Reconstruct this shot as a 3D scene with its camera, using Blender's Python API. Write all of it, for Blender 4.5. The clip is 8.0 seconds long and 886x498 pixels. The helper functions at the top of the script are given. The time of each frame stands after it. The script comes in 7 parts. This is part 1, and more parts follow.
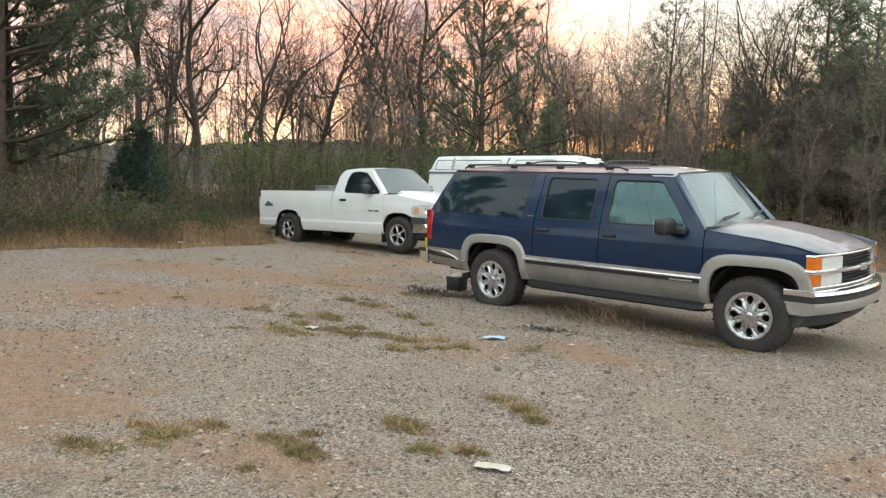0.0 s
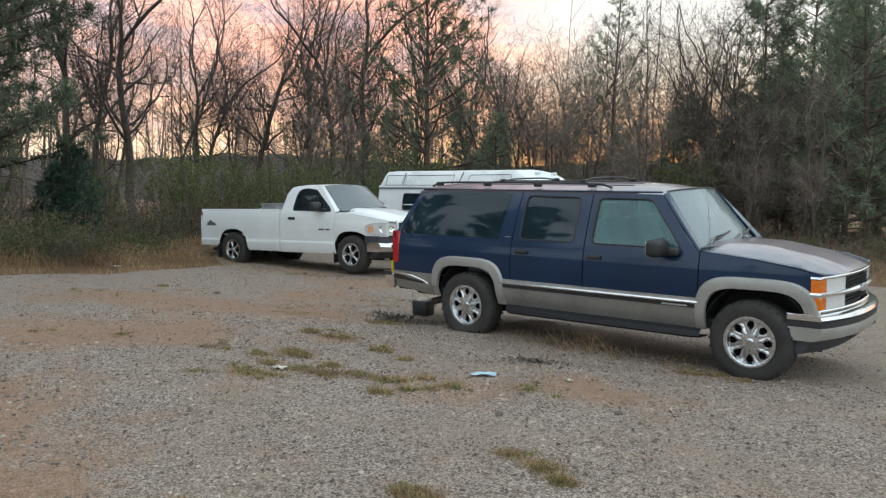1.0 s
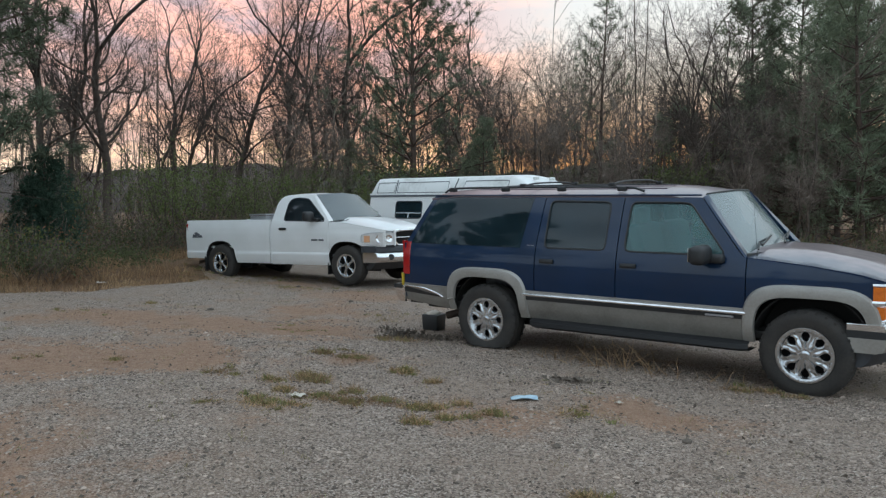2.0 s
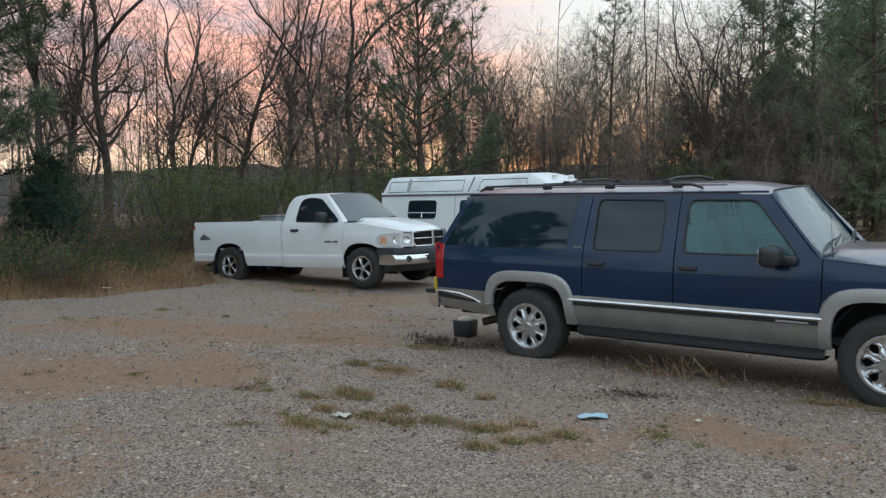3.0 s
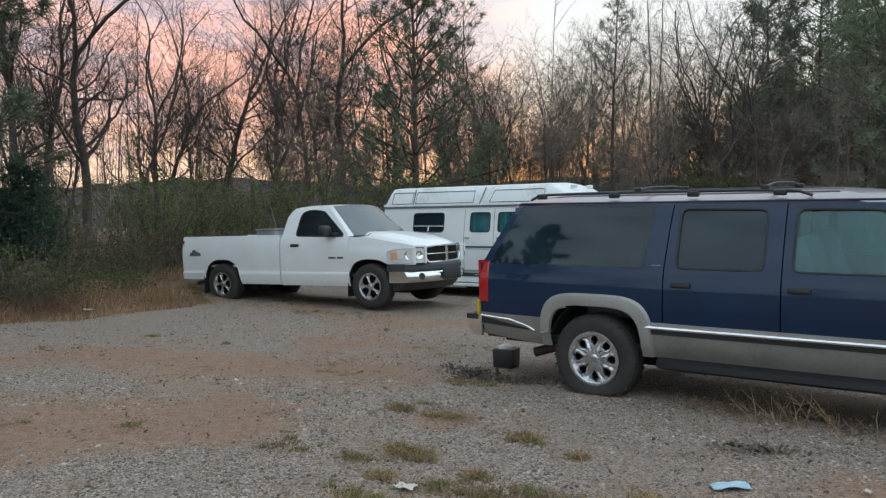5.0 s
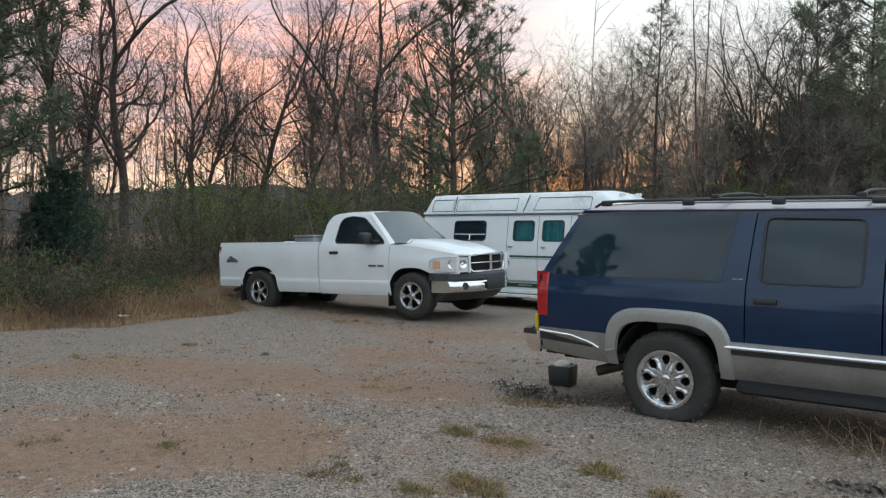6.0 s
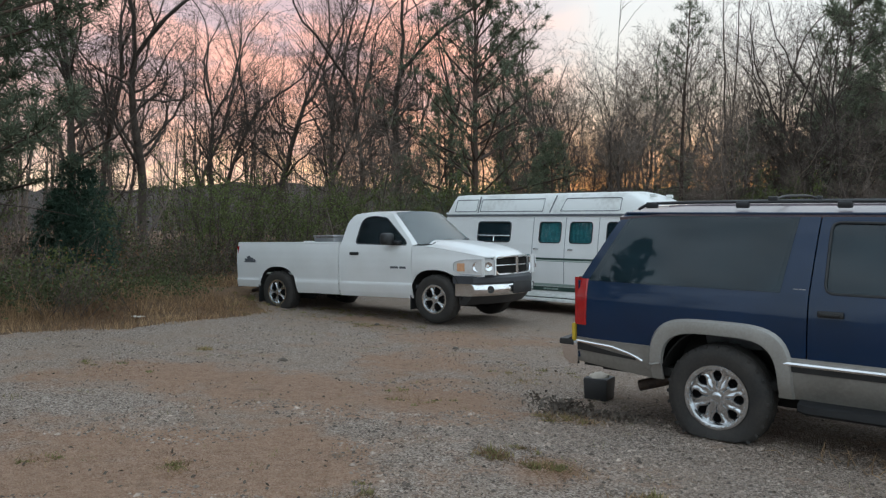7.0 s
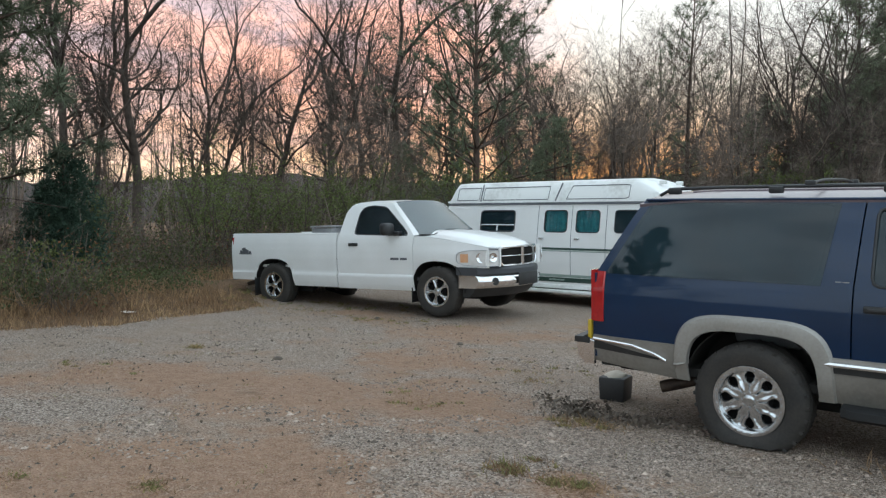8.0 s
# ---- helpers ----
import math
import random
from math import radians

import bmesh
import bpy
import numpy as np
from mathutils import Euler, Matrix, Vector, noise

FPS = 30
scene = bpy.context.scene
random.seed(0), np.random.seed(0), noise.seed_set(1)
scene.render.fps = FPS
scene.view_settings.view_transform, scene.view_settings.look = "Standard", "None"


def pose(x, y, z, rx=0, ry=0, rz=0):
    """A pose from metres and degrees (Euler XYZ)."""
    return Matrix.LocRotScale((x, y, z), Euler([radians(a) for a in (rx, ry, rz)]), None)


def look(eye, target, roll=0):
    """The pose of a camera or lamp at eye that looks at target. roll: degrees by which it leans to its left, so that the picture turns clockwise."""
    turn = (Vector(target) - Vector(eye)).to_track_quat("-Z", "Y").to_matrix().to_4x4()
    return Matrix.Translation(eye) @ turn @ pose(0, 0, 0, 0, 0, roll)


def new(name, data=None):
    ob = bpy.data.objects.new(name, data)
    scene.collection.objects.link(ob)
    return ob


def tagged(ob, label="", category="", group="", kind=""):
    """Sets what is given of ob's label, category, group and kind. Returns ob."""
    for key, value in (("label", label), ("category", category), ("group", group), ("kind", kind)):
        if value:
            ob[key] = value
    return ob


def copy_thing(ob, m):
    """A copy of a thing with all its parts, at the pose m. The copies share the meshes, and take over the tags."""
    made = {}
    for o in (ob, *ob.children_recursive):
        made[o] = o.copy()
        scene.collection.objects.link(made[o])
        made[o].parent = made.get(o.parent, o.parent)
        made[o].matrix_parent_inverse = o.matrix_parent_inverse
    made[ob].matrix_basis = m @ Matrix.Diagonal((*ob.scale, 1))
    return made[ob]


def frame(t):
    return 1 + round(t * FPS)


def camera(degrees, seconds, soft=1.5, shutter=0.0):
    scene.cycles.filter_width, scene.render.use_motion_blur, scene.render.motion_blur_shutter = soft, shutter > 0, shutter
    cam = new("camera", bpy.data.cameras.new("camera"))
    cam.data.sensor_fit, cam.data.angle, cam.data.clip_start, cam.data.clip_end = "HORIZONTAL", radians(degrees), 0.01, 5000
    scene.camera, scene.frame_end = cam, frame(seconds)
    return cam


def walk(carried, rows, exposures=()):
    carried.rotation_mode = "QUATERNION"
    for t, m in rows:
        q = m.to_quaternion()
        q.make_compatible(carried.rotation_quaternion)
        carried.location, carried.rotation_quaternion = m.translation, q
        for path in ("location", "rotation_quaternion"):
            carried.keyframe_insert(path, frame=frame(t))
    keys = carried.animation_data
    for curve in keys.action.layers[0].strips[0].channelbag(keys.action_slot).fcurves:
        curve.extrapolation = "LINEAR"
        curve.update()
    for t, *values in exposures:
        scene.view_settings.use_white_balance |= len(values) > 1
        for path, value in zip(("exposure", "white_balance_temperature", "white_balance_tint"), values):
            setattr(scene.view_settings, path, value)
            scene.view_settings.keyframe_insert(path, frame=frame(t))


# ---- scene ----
cam = camera(57.7, 8.0, 1.3)
PATH = [
    (0, (6.649, -8.755, 1.614), (5.264, -7.321, 1.449), 1.40),
    (0.5, (6.233, -8.554, 1.647), (4.912, -7.062, 1.480), 0.85),
    (1, (5.867, -8.521, 1.687), (4.598, -6.981, 1.556), 0.79),
    (1.5, (5.494, -8.407, 1.678), (4.256, -6.840, 1.564), 0.42),
    (3, (4.408, -8.111, 1.684), (3.190, -6.529, 1.570), -0.56),
    (3.5, (4.099, -7.968, 1.689), (2.892, -6.376, 1.586), -0.45),
    (4, (3.770, -7.853, 1.691), (2.601, -6.233, 1.595), -0.52),
    (4.5, (3.441, -7.666, 1.681), (2.277, -6.042, 1.593), -0.62),
    (6, (2.641, -7.200, 1.652), (1.401, -5.632, 1.593), -0.08),
    (6.5, (2.476, -7.101, 1.661), (1.223, -5.542, 1.616), 0.91),
    (7, (2.250, -6.887, 1.670), (0.976, -5.347, 1.610), 0.39),
    (7.5, (2.064, -6.656, 1.679), (0.772, -5.132, 1.601), 0.18),
    (8, (1.883, -6.497, 1.667), (0.609, -4.958, 1.581), -0.01),
]
EXPOSURES = [(0, 0.78, 7000, 7), (0.5, 0.72, 6700, 7), (1, 0.38, 6400, 7), (1.5, 0.04, 6100, 7), (3, 0.04, 6100, 7), (4.5, 0.08, 6100, 7), (6, 0.16, 6200, 8), (7, 0.02, 6200, 8), (7.5, 0.15, 6250, 7), (8, 0.33, 6300, 7)]
walk(cam, [(t, look(eye, target, roll)) for t, eye, target, roll in PATH], EXPOSURES)

# ---- world, sun, exposure ----
SUN = Vector((-0.436, 0.898, 0.055))
world = bpy.data.worlds.new("world")
world.use_nodes = True
scene.world = world
wn, wl = world.node_tree.nodes, world.node_tree.links
wn.clear()


def wmath(op, a, b=None, clamp=False):
    n = wn.new("ShaderNodeMath")
    n.operation, n.use_clamp = op, clamp
    for i, v in enumerate((a, b)):
        if v is None:
            continue
        if isinstance(v, (int, float)):
            n.inputs[i].default_value = v
        else:
            wl.new(v, n.inputs[i])
    return n.outputs[0]


def wmix(fac, a, b, mode="MIX"):
    n = wn.new("ShaderNodeMix")
    n.data_type, n.blend_type = "RGBA", mode
    for slot, v in ((0, fac), (6, a), (7, b)):
        if isinstance(v, (int, float)):
            n.inputs[slot].default_value = v
        elif isinstance(v, tuple):
            n.inputs[slot].default_value = (*v, 1)
        else:
            wl.new(v, n.inputs[slot])
    return n.outputs[2]


def wramp(fac, stops):
    n = wn.new("ShaderNodeValToRGB")
    n.color_ramp.elements.remove(n.color_ramp.elements[1])
    for k, (p, c) in enumerate(stops):
        e = n.color_ramp.elements[0] if k == 0 else n.color_ramp.elements.new(p)
        e.position, e.color = p, (*c, 1)
    wl.new(fac, n.inputs[0])
    return n.outputs[0]


coord = wn.new("ShaderNodeTexCoord").outputs["Generated"]
xyz = wn.new("ShaderNodeSeparateXYZ")
wl.new(coord, xyz.inputs[0])
dot = wn.new("ShaderNodeVectorMath")
dot.operation = "DOT_PRODUCT"
wl.new(coord, dot.inputs[0])
dot.inputs[1].default_value = (-0.436, 0.898, 0.0)
toward = wmath("MULTIPLY_ADD", dot.outputs["Value"], 0.5)
toward.node.inputs[2].default_value = 0.5
height = wmath("MAXIMUM", xyz.outputs[2], 0.0)
# clear dusk sky: warm towards the set sun, grey-blue behind
west = wramp(height, [(0.0, (0.92, 0.32, 0.09)), (0.05, (0.78, 0.35, 0.14)), (0.10, (0.62, 0.42, 0.29)), (0.145, (0.54, 0.50, 0.44)), (0.19, (0.51, 0.51, 0.495)), (0.5, (0.63, 0.70, 0.74)), (1.0, (0.64, 0.75, 0.84))])
east = wramp(height, [(0.0, (0.46, 0.53, 0.58)), (0.2, (0.60, 0.69, 0.75)), (0.5, (0.67, 0.79, 0.87)), (1.0, (0.63, 0.74, 0.83))])
clear = wmix(wmath("POWER", toward, 2.0), east, west)
# cloud layer: the direction laid out on a flat layer overhead
up = wmath("ADD", height, 0.22)
flat = wn.new("ShaderNodeCombineXYZ")
wl.new(wmath("DIVIDE", xyz.outputs[0], up), flat.inputs[0])
wl.new(wmath("DIVIDE", xyz.outputs[1], up), flat.inputs[1])
cloud = wn.new("ShaderNodeTexNoise")
cloud.inputs["Scale"].default_value, cloud.inputs["Detail"].default_value, cloud.inputs["Roughness"].default_value = 4.4, 7, 0.55
wl.new(flat.outputs[0], cloud.inputs["Vector"])
bank = wn.new("ShaderNodeVectorMath")
bank.operation = "DOT_PRODUCT"
wl.new(coord, bank.inputs[0])
bank.inputs[1].default_value = (-0.88, -0.46, 0.0)
cover = wmath("MULTIPLY_ADD", bank.outputs["Value"], 5.5, clamp=True)
cover.node.inputs[2].default_value = -0.10

lit = wramp(height, [(0.0, (1.0, 0.66, 0.30)), (0.05, (1.0, 0.62, 0.33)), (0.10, (1.0, 0.50, 0.29)), (0.16, (0.97, 0.41, 0.26)), (0.3, (0.82, 0.42, 0.33)), (0.7, (0.62, 0.68, 0.74))])
dusk = wramp(height, [(0.0, (0.92, 0.60, 0.33)), (0.08, (0.76, 0.42, 0.31)), (0.2, (0.52, 0.32, 0.32)), (0.35, (0.50, 0.37, 0.39)), (0.7, (0.52, 0.59, 0.66))])
shape = wramp(cloud.outputs[0], [(0.43, (0, 0, 0)), (0.57, (1, 1, 1))])
glowing = wmix(shape, dusk, lit)
ashen = wmix(shape, (0.43, 0.49, 0.55), (0.60, 0.67, 0.73))
clouds = wmix(wmath("POWER", toward, 3.0), ashen, glowing)
sky_colour = wmix(cover, clear, clouds)
nishita = wn.new("ShaderNodeTexSky")
nishita.sky_type, nishita.sun_disc = "NISHITA", False
nishita.sun_elevation, nishita.sun_rotation = radians(3), math.atan2(SUN.x, SUN.y)
faint = wmix(1.0, nishita.outputs[0], (0.008, 0.008, 0.008), "MULTIPLY")
both = wmix(1.0, sky_colour, faint, "ADD")
bg = wn.new("ShaderNodeBackground")
wl.new(both, bg.inputs[0])
bg.inputs[1].default_value = 1.54
wout = wn.new("ShaderNodeOutputWorld")
wl.new(bg.outputs[0], wout.inputs[0])
sun_data = bpy.data.lights.new("sun", "SUN")
sun_data.energy, sun_data.angle, sun_data.color = 0.5, radians(14), (1.0, 0.72, 0.5)
new("sun", sun_data).matrix_world = look((0, 0, 30), Vector((0, 0, 30)) - SUN)


# ---- materials ----
def material(name, colour, rough=0.6, metal=0.0, second=None, scale=6.0, fine=60.0, bump=0.0, coat=0.0, island=0.0, spread=(0.35, 0.65), spec=0.5, relief=0.02, detail=6, thin=0.0):
    """A surface whose colour wanders between two colours at two scales, with a little relief."""
    m = bpy.data.materials.new(name)
    m.use_nodes = True
    nt = m.node_tree
    b = nt.nodes["Principled BSDF"]
    b.inputs["Roughness"].default_value, b.inputs["Metallic"].default_value = rough, metal
    b.inputs["Coat Weight"].default_value, b.inputs["Coat Roughness"].default_value = coat, 0.06
    b.inputs["Specular IOR Level"].default_value = spec
    second = second or tuple(c * 0.8 for c in colour)
    tc = nt.nodes.new("ShaderNodeTexCoord")
    big, small = nt.nodes.new("ShaderNodeTexNoise"), nt.nodes.new("ShaderNodeTexNoise")
    for n, sc in ((big, scale), (small, fine)):
        n.inputs["Scale"].default_value, n.inputs["Detail"].default_value = sc, detail
        nt.links.new(tc.outputs["Object"], n.inputs["Vector"])
    add = nt.nodes.new("ShaderNodeMath")
    add.operation = "MULTIPLY_ADD"
    nt.links.new(small.outputs[0], add.inputs[0])
    add.inputs[1].default_value = 0.35
    half = nt.nodes.new("ShaderNodeMath")
    half.operation, half.inputs[1].default_value = "MULTIPLY", 0.65
    nt.links.new(big.outputs[0], half.inputs[0])
    nt.links.new(half.outputs[0], add.inputs[2])
    ramp = nt.nodes.new("ShaderNodeValToRGB")
    ramp.color_ramp.elements[0].position, ramp.color_ramp.elements[0].color = spread[0], (*second, 1)
    ramp.color_ramp.elements[1].position, ramp.color_ramp.elements[1].color = spread[1], (*colour, 1)
    nt.links.new(add.outputs[0], ramp.inputs[0])
    last = ramp.outputs[0]
    if island:
        geo, hsv = nt.nodes.new("ShaderNodeNewGeometry"), nt.nodes.new("ShaderNodeHueSaturation")
        vary = nt.nodes.new("ShaderNodeMapRange")
        vary.inputs["To Min"].default_value, vary.inputs["To Max"].default_value = 1 - island, 1 + island
        nt.links.new(geo.outputs["Random Per Island"], vary.inputs[0])
        nt.links.new(vary.outputs[0], hsv.inputs["Value"])
        nt.links.new(last, hsv.inputs["Color"])
        last = hsv.outputs[0]
    nt.links.new(last, b.inputs["Base Color"])
    if thin:
        through_leaf, blend = nt.nodes.new("ShaderNodeBsdfTranslucent"), nt.nodes.new("ShaderNodeMixShader")
        nt.links.new(last, through_leaf.inputs[0])
        blend.inputs[0].default_value = thin
        nt.links.new(b.outputs[0], blend.inputs[1])
        nt.links.new(through_leaf.outputs[0], blend.inputs[2])
        nt.links.new(blend.outputs[0], nt.nodes["Material Output"].inputs[0])
    if bump:
        bp = nt.nodes.new("ShaderNodeBump")
        bp.inputs["Strength"].default_value, bp.inputs["Distance"].default_value = bump, relief
        nt.links.new(add.outputs[0], bp.inputs["Height"])
        nt.links.new(bp.outputs[0], b.inputs["Normal"])
    return m


def glass(name, tint, rough=0.01, ior=1.5, film=0.0, haze=(0.60, 0.63, 0.61)):
    m = bpy.data.materials.new(name)
    m.use_nodes = True
    nt = m.node_tree
    nt.nodes.clear()
    clear_part, gloss = nt.nodes.new("ShaderNodeBsdfTransparent"), nt.nodes.new("ShaderNodeBsdfGlossy")
    clear_part.inputs[0].default_value = (*tint, 1)
    gloss.inputs["Roughness"].default_value = rough
    fr, mx, out = nt.nodes.new("ShaderNodeFresnel"), nt.nodes.new("ShaderNodeMixShader"), nt.nodes.new("ShaderNodeOutputMaterial")
    fr.inputs[0].default_value = ior
    nt.links.new(fr.outputs[0], mx.inputs[0])
    nt.links.new(clear_part.outputs[0], mx.inputs[1])
    nt.links.new(gloss.outputs[0], mx.inputs[2])
    last = mx.outputs[0]
    if film:
        # diffuse film: dust on the glass, and reflected sky painted in as colour
        dust, tc, speck, veil = nt.nodes.new("ShaderNodeBsdfDiffuse"), nt.nodes.new("ShaderNodeTexCoord"), nt.nodes.new("ShaderNodeTexNoise"), nt.nodes.new("ShaderNodeMixShader")
        dust.inputs[0].default_value = (*haze, 1)
        speck.inputs["Scale"].default_value, speck.inputs["Detail"].default_value = 2.2, 6
        amount = nt.nodes.new("ShaderNodeMapRange")
        amount.inputs["From Min"].default_value, amount.inputs["From Max"].default_value = 0.3, 0.7
        amount.inputs["To Min"].default_value, amount.inputs["To Max"].default_value = film * 0.6, film * 1.4
        nt.links.new(tc.outputs["Object"], speck.inputs["Vector"])
        nt.links.new(speck.outputs[0], amount.inputs[0])
        nt.links.new(amount.outputs[0], veil.inputs[0])
        nt.links.new(last, veil.inputs[1])
        nt.links.new(dust.outputs[0], veil.inputs[2])
        last = veil.outputs[0]
    nt.links.new(last, out.inputs[0])
    return m


M = {
    "navy": material("navy_paint", (0.0010, 0.0200, 0.063), 0.30, 0.0, (0.0016, 0.0155, 0.045), 1.5, 90, 0.0, 0.55, spec=0.3),
    # faded paint, with the pinkish sky mirrored on the roof painted in
    "faded": material("faded_sky_sheen_navy_paint", (0.19, 0.138, 0.142), 0.36, 0.0, (0.07, 0.06, 0.085), 1.3, 40, 0.0, 0.5, spread=(0.3, 0.62)),
    "pewter": material("pewter_cladding", (0.40, 0.38, 0.35), 0.38, 0.25, (0.30, 0.28, 0.25), 2.5, 50, 0.05, 0.2),
    # the flares' pewter again, with the lower body's shade painted in as darker colour
    "grimy": material("shade_darkened_pewter_cladding", (0.275, 0.255, 0.228), 0.5, 0.15, (0.19, 0.172, 0.15), 3.5, 40, 0.05, 0.1),
    "white": material("white_paint", (0.84, 0.84, 0.83), 0.30, 0.0, (0.77, 0.77, 0.75), 1.6, 60, 0.0, 0.5),
    "oldwhite": material("weathered_white_fibreglass", (0.80, 0.81, 0.79), 0.45, 0.0, (0.60, 0.60, 0.57), 1.6, 14, 0.03, 0.1, spread=(0.34, 0.52)),
    "green": material("dark_green_stripe", (0.035, 0.075, 0.06), 0.4),
    "palegreen": material("pale_green_stripe", (0.32, 0.40, 0.36), 0.45),
    "chrome": material("chrome", (0.88, 0.88, 0.89), 0.16, 1.0, (0.74, 0.73, 0.72), 8, 80),
    "rimchrome": material("bright_alloy_wheel", (0.74, 0.75, 0.76), 0.20, 0.95, (0.50, 0.50, 0.50), 22, 140, 0.10),
    "black": material("black_plastic", (0.018, 0.018, 0.019), 0.5, 0.0, (0.03, 0.03, 0.03), 5, 70, 0.1),
    "grey": material("grey_plastic", (0.055, 0.058, 0.065), 0.55, 0.0, (0.04, 0.042, 0.047), 5, 70, 0.1),
    "rubber": material("tyre_rubber", (0.030, 0.029, 0.028), 0.8, 0.0, (0.055, 0.048, 0.042), 5, 60, 0.25, spec=0.3),
    "steel": material("rusty_steel", (0.10, 0.065, 0.045), 0.7, 0.3, (0.04, 0.03, 0.025), 9, 60, 0.3),
    "void": material("shade_black_wheel_back", (0.008, 0.008, 0.008), 0.9, spec=0.1),
    "board": material("dull_black_step", (0.016, 0.017, 0.018), 0.6, 0.0, (0.010, 0.010, 0.011), 5, 60, 0.1),
    "under": material("dirty_underbody", (0.022, 0.020, 0.018), 0.85),
    "cloth": material("grey_seat_cloth", (0.16, 0.165, 0.17), 0.9, 0.0, (0.12, 0.12, 0.125), 8, 90, 0.1),
    "trim": material("interior_trim", (0.12, 0.12, 0.125), 0.7),
    "red": material("red_lens", (0.45, 0.012, 0.012), 0.15, 0.0, (0.33, 0.01, 0.012), 20, 90, 0.0, 0.5),
    "amber": material("amber_lens", (0.80, 0.20, 0.015), 0.2, 0.0, (0.62, 0.13, 0.01), 20, 90, 0.0, 0.5),
    "paleamber": material("pale_amber_lens", (0.74, 0.42, 0.24), 0.2, 0.0, (0.66, 0.34, 0.18), 20, 90, 0.0, 0.5),
    "lens": material("clear_lamp_lens", (0.80, 0.79, 0.77), 0.2, 0.12, (0.66, 0.64, 0.62), 5, 30, 0.0, 0.6),
    "yellow": material("yellow_plate", (0.62, 0.42, 0.03), 0.5),
    "badge": material("silver_badge", (0.55, 0.56, 0.58), 0.3, 0.7),
    "mark": material("grey_lettering", (0.12, 0.125, 0.14), 0.5),
    "curtain": material("teal_curtain", (0.07, 0.34, 0.39), 0.85, 0.0, (0.035, 0.20, 0.24), 12, 60, 0.2),
    # the blue, teal and grey film colours put mirrored sky into the panes
    "tinted": glass("dark_tinted_glass", (0.10, 0.12, 0.13), 0.015, 1.6, 0.055, (0.21, 0.42, 0.53)),
    "pane": glass("green_tinted_glass", (0.58, 0.86, 0.87), 0.01, 1.55, 0.11, (0.34, 0.56, 0.56)),
    "clear": glass("clear_window_glass", (0.92, 0.95, 0.94), 0.01, 1.4, 0.0),
    "screen": glass("dusty_sky_sheen_windscreen_glass", (0.74, 0.84, 0.84), 0.02, 2.0, 0.20, (0.68, 0.76, 0.76)),
    "hazy": glass("reflecting_windscreen_glass", (0.66, 0.80, 0.82), 0.015, 2.1, 0.06, (0.70, 0.76, 0.76)),
    "cab": glass("grey_cab_glass", (0.30, 0.36, 0.39), 0.01, 1.75, 0.05, (0.30, 0.40, 0.46)),
    "bark": material("grey_brown_bark", (0.115, 0.088, 0.070), 0.9, 0.0, (0.055, 0.043, 0.036), 5, 30, 0.6, island=0.3),
    # paler than bark: distance haze put into the colour of twigs and far trunks
    "haze": material("hazed_pale_grey_brown_twigs", (0.25, 0.198, 0.160), 0.9, 0.0, (0.15, 0.117, 0.096), 5, 30, 0.4, island=0.35),
    "pinebark": material("pine_bark", (0.12, 0.080, 0.058), 0.9, 0.0, (0.05, 0.036, 0.03), 6, 35, 0.7, island=0.2),
    "needle": material("pine_needles", (0.180, 0.205, 0.135), 0.7, 0.0, (0.118, 0.135, 0.092), 1.2, 20, island=0.45, spec=0.3, thin=0.42),
    # needles of the dense pines, lightened to paint in the veil of distance
    "hazepine": material("haze_lightened_pine_needles", (0.235, 0.270, 0.178), 0.75, 0.0, (0.17, 0.20, 0.132), 1.2, 20, island=0.35, spec=0.3, thin=0.45),
    "cedar": material("cedar_foliage", (0.075, 0.122, 0.085), 0.75, 0.0, (0.046, 0.078, 0.056), 2, 20, island=0.4, spec=0.3, thin=0.4),
    "leaf": material("green_shrub_leaves", (0.110, 0.128, 0.052), 0.7, 0.0, (0.072, 0.082, 0.040), 2, 20, island=0.4, spec=0.3, thin=0.4),
    "spring": material("fresh_shrub_leaves", (0.165, 0.190, 0.065), 0.7, 0.0, (0.105, 0.125, 0.048), 2, 20, island=0.4, spec=0.3, thin=0.45),
    "twig": material("bare_brush_stems", (0.19, 0.142, 0.11), 0.9, 0.0, (0.10, 0.076, 0.06), 3, 20, island=0.45),
    "straw": material("dry_straw_grass", (0.50, 0.34, 0.19), 0.85, 0.0, (0.20, 0.115, 0.065), 0.8, 8, island=0.5, thin=0.4),
    "dryleaf": material("dry_brown_leaves", (0.25, 0.135, 0.07), 0.85, 0.0, (0.15, 0.085, 0.05), 1.5, 20, island=0.4, thin=0.4),
    "weed": material("short_green_weeds", (0.205, 0.222, 0.082), 0.8, 0.0, (0.29, 0.205, 0.10), 3.5, 12, island=0.45, thin=0.4),
    "paper": material("discarded_paper", (0.62, 0.56, 0.48), 0.8, 0.0, (0.5, 0.44, 0.36), 12, 60, 0.2),
    "bluepaper": material("pale_blue_wrapper", (0.30, 0.44, 0.54), 0.4, 0.0, (0.44, 0.56, 0.62), 20, 80, 0.2),
    "dirtdark": material("dark_leaf_soil", (0.16, 0.125, 0.095), 0.9, 0.0, (0.09, 0.072, 0.058), 6, 40, 0.6),
}


